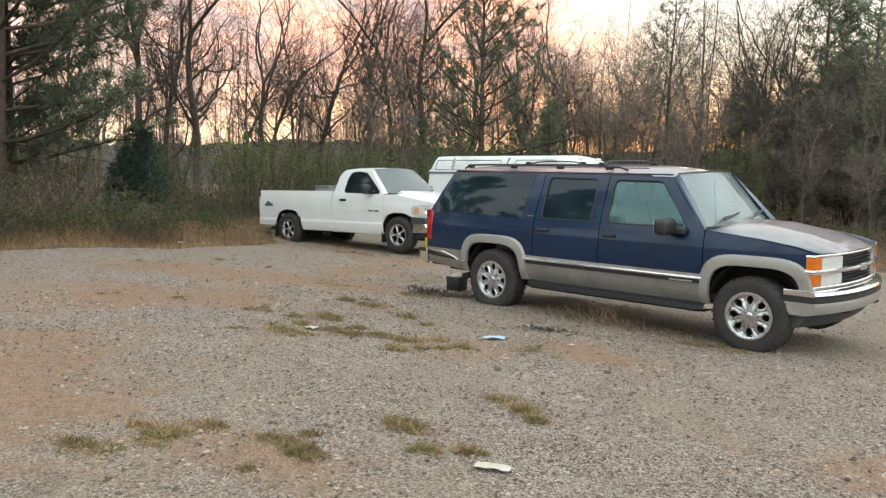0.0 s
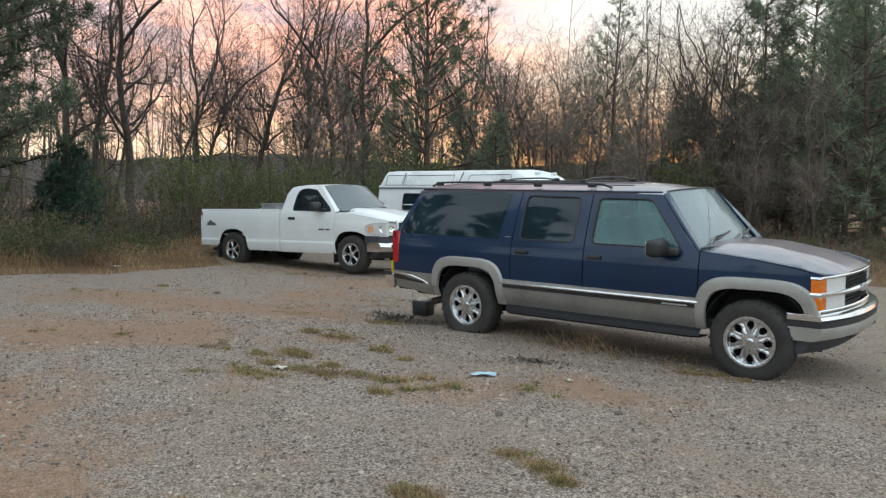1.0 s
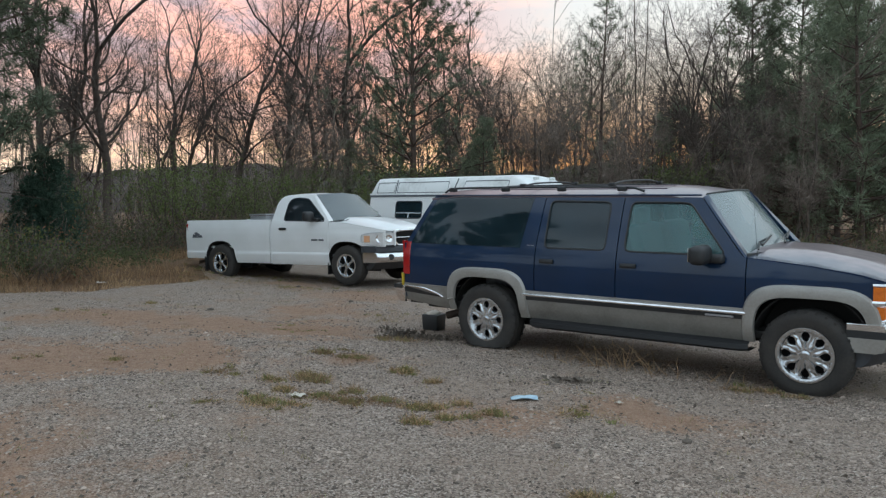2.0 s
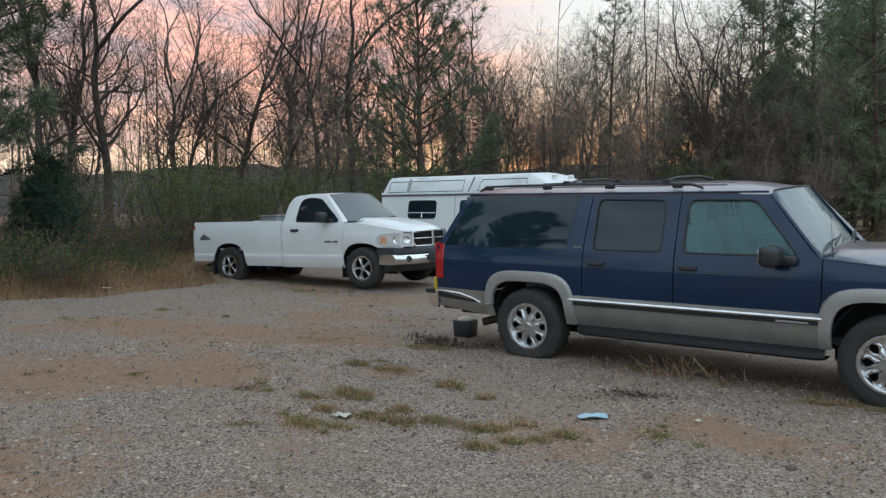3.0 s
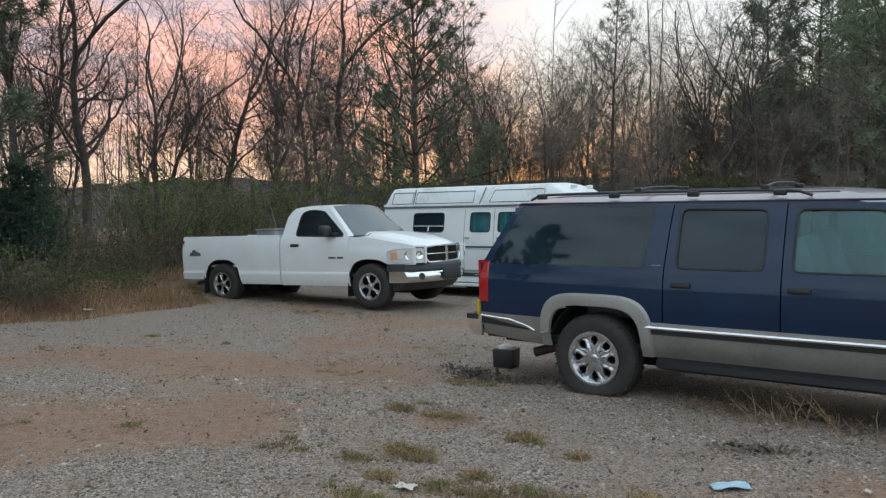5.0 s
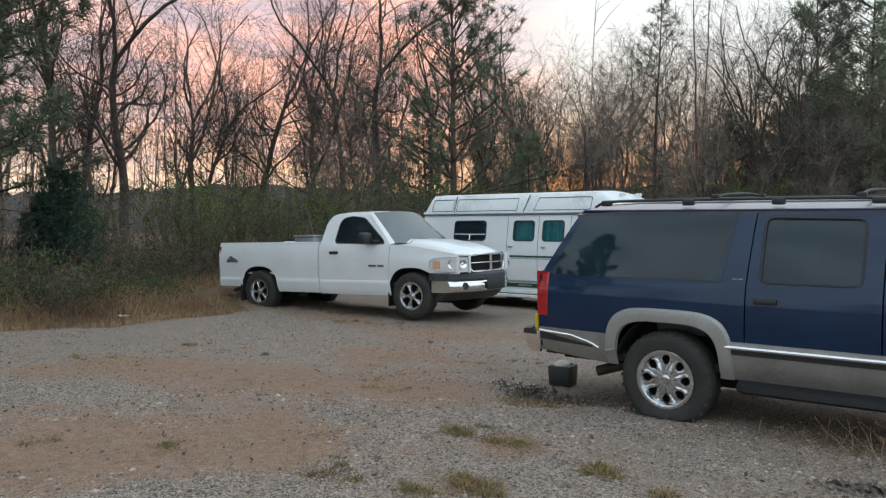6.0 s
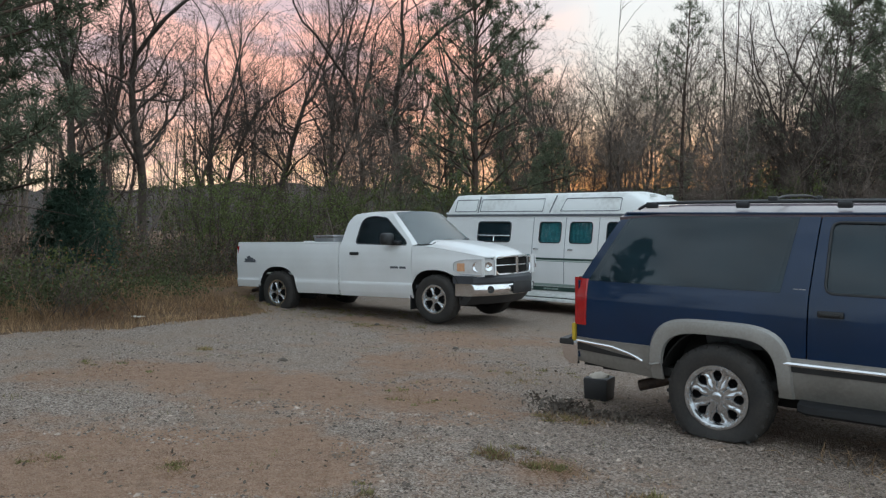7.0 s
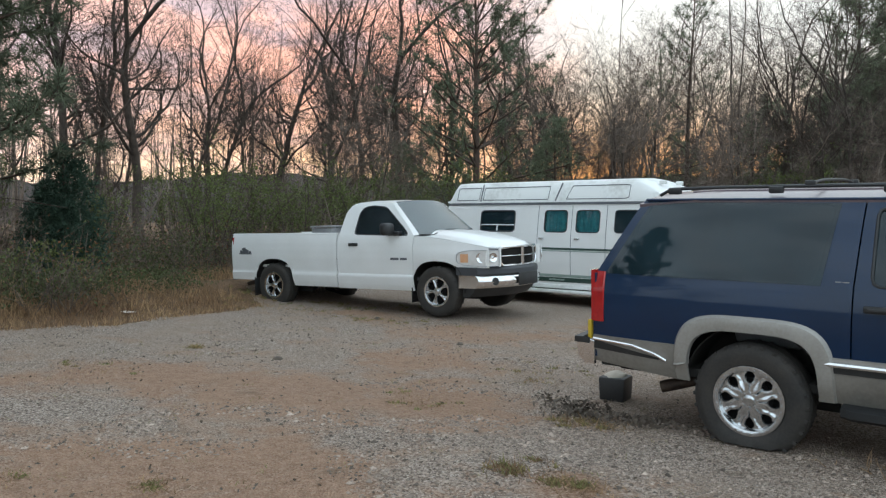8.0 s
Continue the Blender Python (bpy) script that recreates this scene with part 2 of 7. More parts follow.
def worn_sheen_hood():
    """Navy paint with chalky fading and a pink-grey sky reflection painted over the middle."""
    m = material("worn_sky_sheen_hood_paint", (0.004, 0.022, 0.070), 0.30, 0.0, (0.004, 0.018, 0.055), 1.5, 90, 0.0, 0.5)
    nt = m.node_tree
    b = nt.nodes["Principled BSDF"]
    old = b.inputs["Base Color"].links[0].from_socket
    tc, xyz_, blot, chalk_sheen = (nt.nodes.new("ShaderNode" + k) for k in ("TexCoord", "SeparateXYZ", "TexNoise", "TexNoise"))
    nt.links.new(tc.outputs["Object"], xyz_.inputs[0])
    for n, sc in ((blot, 3.0), (chalk_sheen, 9.0)):
        n.inputs["Scale"].default_value, n.inputs["Detail"].default_value = sc, 6
        nt.links.new(tc.outputs["Object"], n.inputs["Vector"])

    def calc(op, a, c, d=None):
        n = nt.nodes.new("ShaderNodeMath")
        n.operation = op
        for k, v in enumerate((a, c, d)):
            if isinstance(v, (int, float)):
                n.inputs[k].default_value = v
            elif v is not None:
                nt.links.new(v, n.inputs[k])
        return n.outputs[0]
    inward = calc("SUBTRACT", 0.86, calc("ABSOLUTE", xyz_.outputs[1], 0.0))
    edge = calc("MULTIPLY_ADD", blot.outputs[0], 0.55, inward)
    spread_ = nt.nodes.new("ShaderNodeMapRange")
    spread_.inputs["From Min"].default_value, spread_.inputs["From Max"].default_value, spread_.inputs["To Max"].default_value = 0.38, 0.66, 0.85
    nt.links.new(edge, spread_.inputs[0])
    tone = nt.nodes.new("ShaderNodeValToRGB")
    tone.color_ramp.elements[0].position, tone.color_ramp.elements[0].color = 0.35, (0.17, 0.118, 0.122, 1)
    tone.color_ramp.elements[1].position, tone.color_ramp.elements[1].color = 0.65, (0.26, 0.185, 0.18, 1)
    nt.links.new(chalk_sheen.outputs[0], tone.inputs[0])
    mx = nt.nodes.new("ShaderNodeMix")
    mx.data_type = "RGBA"
    nt.links.new(spread_.outputs[0], mx.inputs[0])
    nt.links.new(old, mx.inputs[6])
    nt.links.new(tone.outputs[0], mx.inputs[7])
    nt.links.new(mx.outputs[2], b.inputs["Base Color"])
    return m


M["hood"] = worn_sheen_hood()

# ---- builders ----
def finish(name, bm, mats, parent=None, sharp=38):
    bmesh.ops.recalc_face_normals(bm, faces=bm.faces)
    me = bpy.data.meshes.new(name)
    bm.to_mesh(me)
    bm.free()
    me.polygons.foreach_set("use_smooth", [True] * len(me.polygons))
    me.set_sharp_from_angle(angle=radians(sharp))
    for m in mats if isinstance(mats, (list, tuple)) else [mats]:
        me.materials.append(M[m] if isinstance(m, str) else m)
    ob = new(name, me)
    if parent:
        ob.parent = parent
    return ob


def part(name, bm, mats, parent, label=""):
    ob = finish(name, bm, mats, parent)
    if label:
        ob["label"] = label
    return ob


def thing(name, m, label, category, group=""):
    ob = new(name)
    ob.empty_display_size = 0.2
    ob.matrix_world = m
    return tagged(ob, label, category, group)


def add_grid(bm, pts, thick=0.0, out=None, close=False):
    """A sheet through a grid of points, with thickness away from the side named by out."""
    n, k = len(pts), len(pts[0])
    vs = [[bm.verts.new(p) for p in row] for row in pts]
    fs = []
    for i in range(n if close else n - 1):
        a, b = vs[i], vs[(i + 1) % n]
        for j in range(k - 1):
            quad = [a[j], b[j], b[j + 1], a[j + 1]]
            if len({tuple(round(c, 5) for c in v.co) for v in quad}) > 2:
                fs.append(bm.faces.new(quad))
    if thick:
        for f in fs:
            f.normal_update()
        if out is not None:
            tot = sum((f.normal * f.calc_area() for f in fs), Vector())
            if tot.dot(Vector(out)) < 0:
                bmesh.ops.reverse_faces(bm, faces=fs)
        for row in vs:
            for v in row:
                v.normal_update()
        inner = [[bm.verts.new(v.co - v.normal * thick) for v in row] for row in vs]
        twin = {v: w for r, q in zip(vs, inner) for v, w in zip(r, q)}
        edges = {}
        for f in fs:
            for e in f.edges:
                edges[e] = edges.get(e, 0) + 1
        for f in list(fs):
            bm.faces.new([twin[v] for v in reversed(f.verts)])
        for e, c in edges.items():
            if c == 1:
                a, b = e.verts
                bm.faces.new([a, b, twin[b], twin[a]])
    return bm


def add_box(bm, c, s, bevel=0.0, turn=None, seg=2):
    r = bmesh.ops.create_cube(bm, size=1)["verts"]
    m = Matrix.Translation(c) @ (turn.to_4x4() if turn else Matrix.Identity(4)) @ Matrix.Diagonal((*s, 1))
    bmesh.ops.transform(bm, matrix=m, verts=r)
    if bevel:
        es = list({e for v in r for e in v.link_edges})
        bmesh.ops.bevel(bm, geom=es, offset=min(bevel, min(s) * 0.45), segments=seg, affect="EDGES", profile=0.5)
    return bm


def add_tube(bm, pts, r, n=8, ends=True):
    pts = [Vector(p) for p in pts]
    rs = r if isinstance(r, (list, tuple)) else [r] * len(pts)
    rings = []
    for i, p in enumerate(pts):
        d = (pts[min(i + 1, len(pts) - 1)] - pts[max(i - 1, 0)]).normalized()
        a = d.orthogonal().normalized() if i == 0 else (rings_a - d * rings_a.dot(d)).normalized()
        rings_a = a
        b = d.cross(a)
        rings.append([bm.verts.new(p + (a * math.cos(t) + b * math.sin(t)) * rs[i]) for t in (2 * math.pi * k / n for k in range(n))])
    for q, w in zip(rings, rings[1:]):
        for k in range(n):
            bm.faces.new([q[k], q[(k + 1) % n], w[(k + 1) % n], w[k]])
    if ends:
        bm.faces.new(rings[0][::-1]), bm.faces.new(rings[-1])
    return bm


def add_lathe(bm, prof, n=32, centre=(0, 0, 0)):
    """A profile of (radius, y) turned about the y axis."""
    c = Vector(centre)
    rings = [[bm.verts.new(c + Vector((r * math.cos(t), y, r * math.sin(t)))) for t in (2 * math.pi * k / n for k in range(n))] for r, y in prof]
    for q, w in zip(rings, rings[1:]):
        for k in range(n):
            bm.faces.new([q[k], q[(k + 1) % n], w[(k + 1) % n], w[k]])
    return bm


def lerp(a, b, t):
    return a + (b - a) * t


def spaced(a, b, n):
    return [lerp(a, b, i / (n - 1)) for i in range(n)]


def ramp_of(keys, v):
    return float(np.interp(v, [k[0] for k in keys], [k[1] for k in keys]))


def dense(pts, n, closed=False):
    """n points spread evenly along a polyline."""
    p = [np.array(q, float) for q in pts] + ([np.array(pts[0], float)] if closed else [])
    d = np.concatenate([[0], np.cumsum([np.linalg.norm(b - a) for a, b in zip(p, p[1:])])])
    t = np.linspace(0, d[-1], n + 1)[:-1] if closed else np.linspace(0, d[-1], n)
    return [tuple(np.interp(t_, d, [q[k] for q in p]) for k in range(len(p[0]))) for t_ in t]


def rounded(pts, r, seg=5, closed=True):
    """A polygon with its corners rounded; each corner becomes seg + 1 points."""
    out = []
    n = len(pts)
    for k in range(n):
        a, b, c = (np.array(pts[j % n], float) for j in (k - 1, k, k + 1))
        da, dc = np.linalg.norm(a - b), np.linalg.norm(c - b)
        q = min(r, da * 0.45, dc * 0.45)
        p0, p1 = b + (a - b) / da * q, b + (c - b) / dc * q
        for t in np.linspace(0, 1, seg + 1):
            out.append(tuple((1 - t) ** 2 * p0 + 2 * t * (1 - t) * b + t * t * p1))
    return out


def repeated(pts, seg=5):
    """Each corner as often as rounded() gives it."""
    return [tuple(p) for p in pts for _ in range(seg + 1)]


# ---- ground ----
EDGE_X = [(-60, -6.0), (-30, -7.5), (-8, -8.3), (-4, -8.6), (-1.5, -8.9), (1.3, -9.2), (2.2, -9.4), (3.2, -11.2), (5.5, -11.4), (7, -9.9), (12, -10.2), (60, -10)]
EDGE_Y = [(-60, 10.5), (-10, 10.8), (-4, 11.6), (1, 11.8), (8, 13.0), (20, 17), (60, 30)]


def smooth(t):
    t = min(max(t, 0.0), 1.0)
    return t * t * (3 - 2 * t)


def ground_z(x, y):
    xx, yy = min(max(x, -14), 10), min(max(y, -40), 9)
    z = -0.03 + 0.15 * smooth((-0.6 - y) / 2.4) - 0.012 * (xx - 1.5) - 0.022 * max(yy, 0)
    if x < -9.3:
        z += 0.30 * smooth((-9.3 - x) / 2.5)
    if y > 13:
        z += 0.35 * smooth((y - 13) / 5)
    # soil heaped against the wheels of the parked vehicles
    z += 0.055 * math.exp(-((y + 0.80) / 0.50) ** 2) * smooth((x + 1.3) / 0.8) * smooth((5.0 - x) / 0.8)
    near = max(0.0, 1 - max(abs(x), abs(y)) / 60)
    z += near * (0.030 * noise.noise(Vector((x * 0.55, y * 0.55, 0))) + 0.012 * noise.noise(Vector((x * 1.9, y * 1.9, 3))))
    return z


def lot_inside(x, y):
    wob = 0.35 * noise.noise(Vector((x * 0.5, y * 0.5, 7))) + 0.2 * noise.noise(Vector((x * 1.7, y * 1.7, 9)))
    return min((x - ramp_of(EDGE_X, y)) * 0.9, ramp_of(EDGE_Y, x) - y) + wob


def axis_steps(fine_lo, fine_hi, step, far):
    v = list(np.arange(fine_lo, fine_hi + 1e-6, step))
    s, a, b = step, fine_lo, fine_hi
    while b < far:
        s *= 1.35
        b += s
        v.append(b)
    s = step
    while a > -far:
        s *= 1.35
        a -= s
        v.insert(0, a)
    return v


def ground_sheet(name, xs, ys, zf, mat):
    verts = [(x, y, zf(x, y)) for x in xs for y in ys]
    k = len(ys)
    faces = [(i * k + j, (i + 1) * k + j, (i + 1) * k + j + 1, i * k + j + 1) for i in range(len(xs) - 1) for j in range(k - 1)]
    me = bpy.data.meshes.new(name)
    me.from_pydata(verts, [], faces)
    me.polygons.foreach_set("use_smooth", [True] * len(faces))
    me.materials.append(mat)
    return new(name, me)


def ground_material(name, gravel):
    m = bpy.data.materials.new(name)
    m.use_nodes = True
    nt = m.node_tree
    b = nt.nodes["Principled BSDF"]
    b.inputs["Roughness"].default_value = 0.92
    b.inputs["Specular IOR Level"].default_value = 0.25
    tc = nt.nodes.new("ShaderNodeTexCoord").outputs["Object"]

    def noise_at(scale, detail=5, rough=0.55, warp=0.0):
        n = nt.nodes.new("ShaderNodeTexNoise")
        n.inputs["Scale"].default_value, n.inputs["Detail"].default_value, n.inputs["Roughness"].default_value, n.inputs["Distortion"].default_value = scale, detail, rough, warp
        nt.links.new(tc, n.inputs["Vector"])
        return n.outputs[0]

    def ramp(fac, stops):
        r = nt.nodes.new("ShaderNodeValToRGB")
        r.color_ramp.elements.remove(r.color_ramp.elements[1])
        for k, (p, c) in enumerate(stops):
            e = r.color_ramp.elements[0] if k == 0 else r.color_ramp.elements.new(p)
            e.position, e.color = p, (*c, 1)
        nt.links.new(fac, r.inputs[0])
        return r.outputs[0]

    def mix(fac, a, c, mode="MIX"):
        n = nt.nodes.new("ShaderNodeMix")
        n.data_type, n.blend_type = "RGBA", mode
        for slot, v in ((0, fac), (6, a), (7, c)):
            if isinstance(v, float):
                n.inputs[slot].default_value = v
            elif isinstance(v, tuple):
                n.inputs[slot].default_value = (*v, 1)
            else:
                nt.links.new(v, n.inputs[slot])
        return n.outputs[2]

    if gravel:
        vor = nt.nodes.new("ShaderNodeTexVoronoi")
        vor.inputs["Scale"].default_value = 76
        nt.links.new(tc, vor.inputs["Vector"])
        hsv = nt.nodes.new("ShaderNodeSeparateColor")
        nt.links.new(vor.outputs["Color"], hsv.inputs[0])
        stone = ramp(hsv.outputs[0], [(0.0, (0.045, 0.033, 0.026)), (0.18, (0.19, 0.148, 0.121)), (0.5, (0.445, 0.355, 0.292)), (0.8, (0.61, 0.50, 0.42)), (1.0, (0.74, 0.635, 0.555))])
        # gaps between the stones painted darker, as soil and in place of shade
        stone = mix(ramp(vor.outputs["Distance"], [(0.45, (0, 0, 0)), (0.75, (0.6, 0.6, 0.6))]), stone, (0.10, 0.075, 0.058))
        dust = ramp(noise_at(90, 4), [(0.35, (0.28, 0.198, 0.145)), (0.65, (0.50, 0.375, 0.282))])
        base = mix(ramp(noise_at(0.9, 6), [(0.36, (0.12, 0.12, 0.12)), (0.66, (0.62, 0.62, 0.62))]), stone, dust)
        base = mix(ramp(noise_at(34, 4, 0.75), [(0.60, (0, 0, 0)), (0.68, (0.75, 0.75, 0.75))]), base, (0.075, 0.056, 0.044))
        base = mix(ramp(noise_at(41, 3, 0.7, 0.4), [(0.62, (0, 0, 0)), (0.69, (0.7, 0.7, 0.7))]), base, (0.62, 0.545, 0.48))
        clay = ramp(noise_at(14, 5), [(0.3, (0.31, 0.166, 0.094)), (0.7, (0.49, 0.290, 0.180))])
        att = nt.nodes.new("ShaderNodeAttribute")
        att.attribute_name = "clay"
        torn = nt.nodes.new("ShaderNodeMath")
        torn.operation = "MULTIPLY_ADD"
        nt.links.new(noise_at(1.6, 7, 0.65, 0.3), torn.inputs[0])
        torn.inputs[1].default_value = 1.3
        nt.links.new(att.outputs["Fac"], torn.inputs[2])
        base = mix(ramp(torn.outputs[0], [(0.74, (0, 0, 0)), (1.12, (0.66, 0.66, 0.66))]), base, clay)
        base = mix(ramp(noise_at(2.4, 6, 0.65), [(0.60, (0, 0, 0)), (0.74, (0.55, 0.55, 0.55))]), base, (0.17, 0.12, 0.08))
        height, amount, reach = vor.outputs["Distance"], 1.0, 0.026
    else:
        base = mix(ramp(noise_at(3.0, 6, 0.6), [(0.35, (0, 0, 0)), (0.65, (1, 1, 1))]), (0.10, 0.06, 0.038), (0.21, 0.125, 0.07))
        base = mix(ramp(noise_at(30, 4), [(0.4, (0, 0, 0)), (0.7, (0.7, 0.7, 0.7))]), base, (0.29, 0.19, 0.11))
        height, amount, reach = noise_at(30, 6, 0.7), 1.0, 0.05
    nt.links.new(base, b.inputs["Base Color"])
    bp = nt.nodes.new("ShaderNodeBump")
    bp.inputs["Strength"].default_value, bp.inputs["Distance"].default_value = amount, reach
    nt.links.new(height, bp.inputs["Height"])
    nt.links.new(bp.outputs[0], b.inputs["Normal"])
    return m


xs, ys = axis_steps(-16, 10, 0.5, 2200), axis_steps(-12, 16, 0.5, 2200)
tagged(ground_sheet("ground", xs, ys, ground_z, ground_material("leaf_littered_soil", False)), "brown leaf-littered soil under the woods", "ground", kind="structure")
xs = sorted(set(list(np.arange(-11, 7.01, 0.14)) + list(np.arange(7.5, 41, 0.8))))
ys = sorted(set(list(np.arange(-9.6, 13.6, 0.16)) + list(np.arange(-50, -9.7, 0.8)) + list(np.arange(14, 26, 0.8))))
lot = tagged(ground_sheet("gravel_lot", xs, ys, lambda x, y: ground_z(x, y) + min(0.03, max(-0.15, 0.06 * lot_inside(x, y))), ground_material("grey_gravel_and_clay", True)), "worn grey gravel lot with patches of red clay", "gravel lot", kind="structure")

# bare clay shows through the gravel where wheels have turned
CLAY = [(-1.7, -3.6, 0.9), (-2.2, -4.1, 0.8), (-2.8, -1.9, 1.1), (-2.4, -1.3, 0.8), (-4.1, -2.3, 1.2), (-3.9, 0.1, 1), (-5.2, -2.8, 0.9), (2.4, -2.7, 0.5), (2.9, -2.8, 0.4), (1.9, -3.5, 0.4), (-0.4, -2.7, 0.4), (1.4, -7.2, 1.1), (-0.4, -6.4, 1.2), (3.2, -6.4, 0.5), (-2.9, -5.1, 1.2), (-4.9, 2.1, 1.3), (5.5, -4.1, 0.6), (-2.9, 4.1, 1.4), (-7.3, 2.8, 0.7)]
clay = lot.data.attributes.new("clay", "FLOAT", "POINT")
clay.data.foreach_set("value", [min(0.45, sum(0.42 * math.exp(-((v.co.x - x) ** 2 + (v.co.y - y) ** 2 * 1.6) / (r * r)) for x, y, r in CLAY)) for v in lot.data.vertices])


# ---- vehicles: shared parts ----
def wheel(parent, x, y, z, r, width, rim_r, spokes, squash=0.0, side=-1):
    """A wheel whose outer face points to side; squash flattens the tyre where it meets the ground."""
    w = new("wheel")
    w.parent, w.location = parent, (x, y, z)
    bm = bmesh.new()
    h = width / 2
    prof = [(rim_r + 0.005, -h * 0.80), (rim_r + 0.02, -h * 0.95), (lerp(rim_r, r, 0.5), -h * 1.04), (r - 0.045, -h * 1.0), (r - 0.012, -h * 0.82), (r, -h * 0.62),
            (r, -h * 0.42), (r - 0.010, -h * 0.40), (r - 0.010, -h * 0.34), (r + 0.001, -h * 0.32), (r + 0.002, 0.0), (r + 0.001, h * 0.32), (r - 0.010, h * 0.34), (r - 0.010, h * 0.40), (r, h * 0.42),
            (r, h * 0.62), (r - 0.012, h * 0.82), (r - 0.045, h), (lerp(rim_r, r, 0.5), h * 1.04), (rim_r + 0.02, h * 0.95), (rim_r + 0.005, h * 0.80)]
    add_lathe(bm, prof, 56)
    for k in range(28):
        t = 2 * math.pi * k / 28
        for s in (-1, 1):
            add_box(bm, ((r - 0.014) * math.cos(t), s * h * 0.74, (r - 0.014) * math.sin(t)), (0.026, h * 0.30, 0.022), 0, Matrix.Rotation(-t, 3, "Y"))
    if squash:
        floor_z = -r + squash
        for v in bm.verts:
            if v.co.z < floor_z + 0.14:
                k = smooth((floor_z + 0.14 - v.co.z) / 0.2)
                v.co.y *= 1 + 0.22 * k
                v.co.x *= 1 + 0.05 * k
            v.co.z = max(v.co.z, floor_z)
    tyre = part("tyre", bm, "rubber", w)
    bm = bmesh.new()
    o = side * h
    add_lathe(bm, [(rim_r - 0.03, -o * 0.7), (rim_r - 0.02, o * 0.3), (rim_r - 0.012, o * 0.80), (rim_r + 0.010, o * 0.88), (rim_r + 0.012, o * 0.98), (rim_r - 0.004, o * 1.0), (rim_r - 0.022, o * 0.93), (rim_r - 0.034, o * 0.70)], 48)
    face = o * 0.80
    for k in range(spokes):
        t = 2 * math.pi * (k + 0.5) / spokes
        wide = 0.86 if spokes > 6 else 0.8
        rows = []
        # radius, width, height of the face, depth of the groove along the middle
        for f, ww, yy, cut in (((0.16, 1.17, 1.02, 0), (0.30, 1.17, 1.01, 0), (0.42, 1.17, 0.995, 0.3), (0.52, 1.15, 0.98, 0.6), (0.57, 0.90, 0.97, 0.8), (0.64, 0.72, 0.96, 0.9), (0.73, 0.66, 0.945, 0.9), (0.79, 0.74, 0.93, 0.7), (0.835, 0.98, 0.915, 0.3), (0.865, 1.17, 0.905, 0), (0.97, 1.17, 0.89, 0)) if spokes > 6 else
                               ((0.16, 0.95, 0.86, 0), (0.30, 0.66, 0.96, 0.3), (0.45, 0.50, 0.985, 0.8), (0.60, 0.46, 0.975, 1), (0.75, 0.50, 0.95, 1), (0.88, 0.66, 0.92, 0.5), (0.97, 0.95, 0.88, 0))):
            half = math.pi / spokes * wide * ww
            rr = rim_r * f
            rows.append([Vector((rr * math.cos(t + a * half), face * yy - side * (d * 0.016 if abs(a) < 0.5 else d * 0.018) * (cut if abs(a) < 0.5 else 1), rr * math.sin(t + a * half)))
                         for a, d in ((-1, 1), (-0.82, 0.1), (-0.45, 0), (-0.24, 0.8), (0, 1), (0.24, 0.8), (0.45, 0), (0.82, 0.1), (1, 1))])
        add_grid(bm, rows, 0.03, (0, side, 0))
    add_lathe(bm, [(rim_r * 0.30, face * 0.86), (rim_r * 0.29, face * 0.97), (rim_r * 0.25, face * 0.98), (rim_r * 0.24, face * 0.93), (rim_r * 0.18, face * 0.93), (rim_r * 0.17, face * 1.10), (rim_r * 0.14, face * 1.15), (rim_r * 0.06, face * 1.16), (0.001, face * 1.16)], 28)
    if spokes > 6:
        for k in range(32):
            t = 2 * math.pi * k / 32
            add_lathe(bm, [(0.0065, o * 0.90), (0.0065, o * 1.02), (0.001, o * 1.03)], 6, ((rim_r - 0.010) * math.cos(t), 0, (rim_r - 0.010) * math.sin(t)))
    for k in range(spokes):
        t = 2 * math.pi * k / spokes
        add_lathe(bm, [(0.011, face * 0.9), (0.011, face * 1.07), (0.001, face * 1.08)], 8, (rim_r * 0.235 * math.cos(t), 0, rim_r * 0.235 * math.sin(t)))
    part("rim", bm, "rimchrome", w, "chromed %s-spoke alloy rim" % ("eight" if spokes > 6 else "five"))
    # drum and closing disc in near-black, the shade of the openings painted on
    bm = bmesh.new()
    add_lathe(bm, [(rim_r - 0.02, o * 0.35), (0.001, o * 0.32)], 32)
    add_lathe(bm, [(0.15, o * 0.30), (0.15, o * 0.5), (0.06, o * 0.52), (0.001, o * 0.52)], 24)
    part("brake_drum", bm, "void", w)
    return w


def seat(parent, x, y, z, width=0.5, mat="cloth"):
    bm = bmesh.new()
    add_box(bm, (x, y, z + 0.10), (0.5, width, 0.2), 0.06)
    add_box(bm, (x - 0.25, y, z + 0.45), (0.16, width, 0.62), 0.06, Matrix.Rotation(radians(-14), 3, "Y"))
    part("seat_back_and_cushion", bm, mat, parent)
    for k in ((-1, 1) if width > 0.9 else (0,)):
        part("headrest", add_box(bmesh.new(), (x - 0.34, y + k * width * 0.28, z + 0.83), (0.1, 0.26, 0.18), 0.05), mat, parent)


def steering(parent, x, y, z):
    bm = bmesh.new()
    ring = [(x + 0.07 * math.sin(t), y + 0.19 * math.cos(t), z + 0.17 * math.sin(t)) for t in np.linspace(0, 2 * math.pi, 25)]
    add_tube(bm, ring, 0.014, 8)
    add_tube(bm, [(x, y - 0.18, z), (x + 0.01, y, z), (x, y + 0.18, z)], 0.012, 6)
    add_tube(bm, [(x, y, z), (x + 0.3, y, z - 0.15)], 0.03, 8)
    part("steering_wheel", bm, "black", parent)


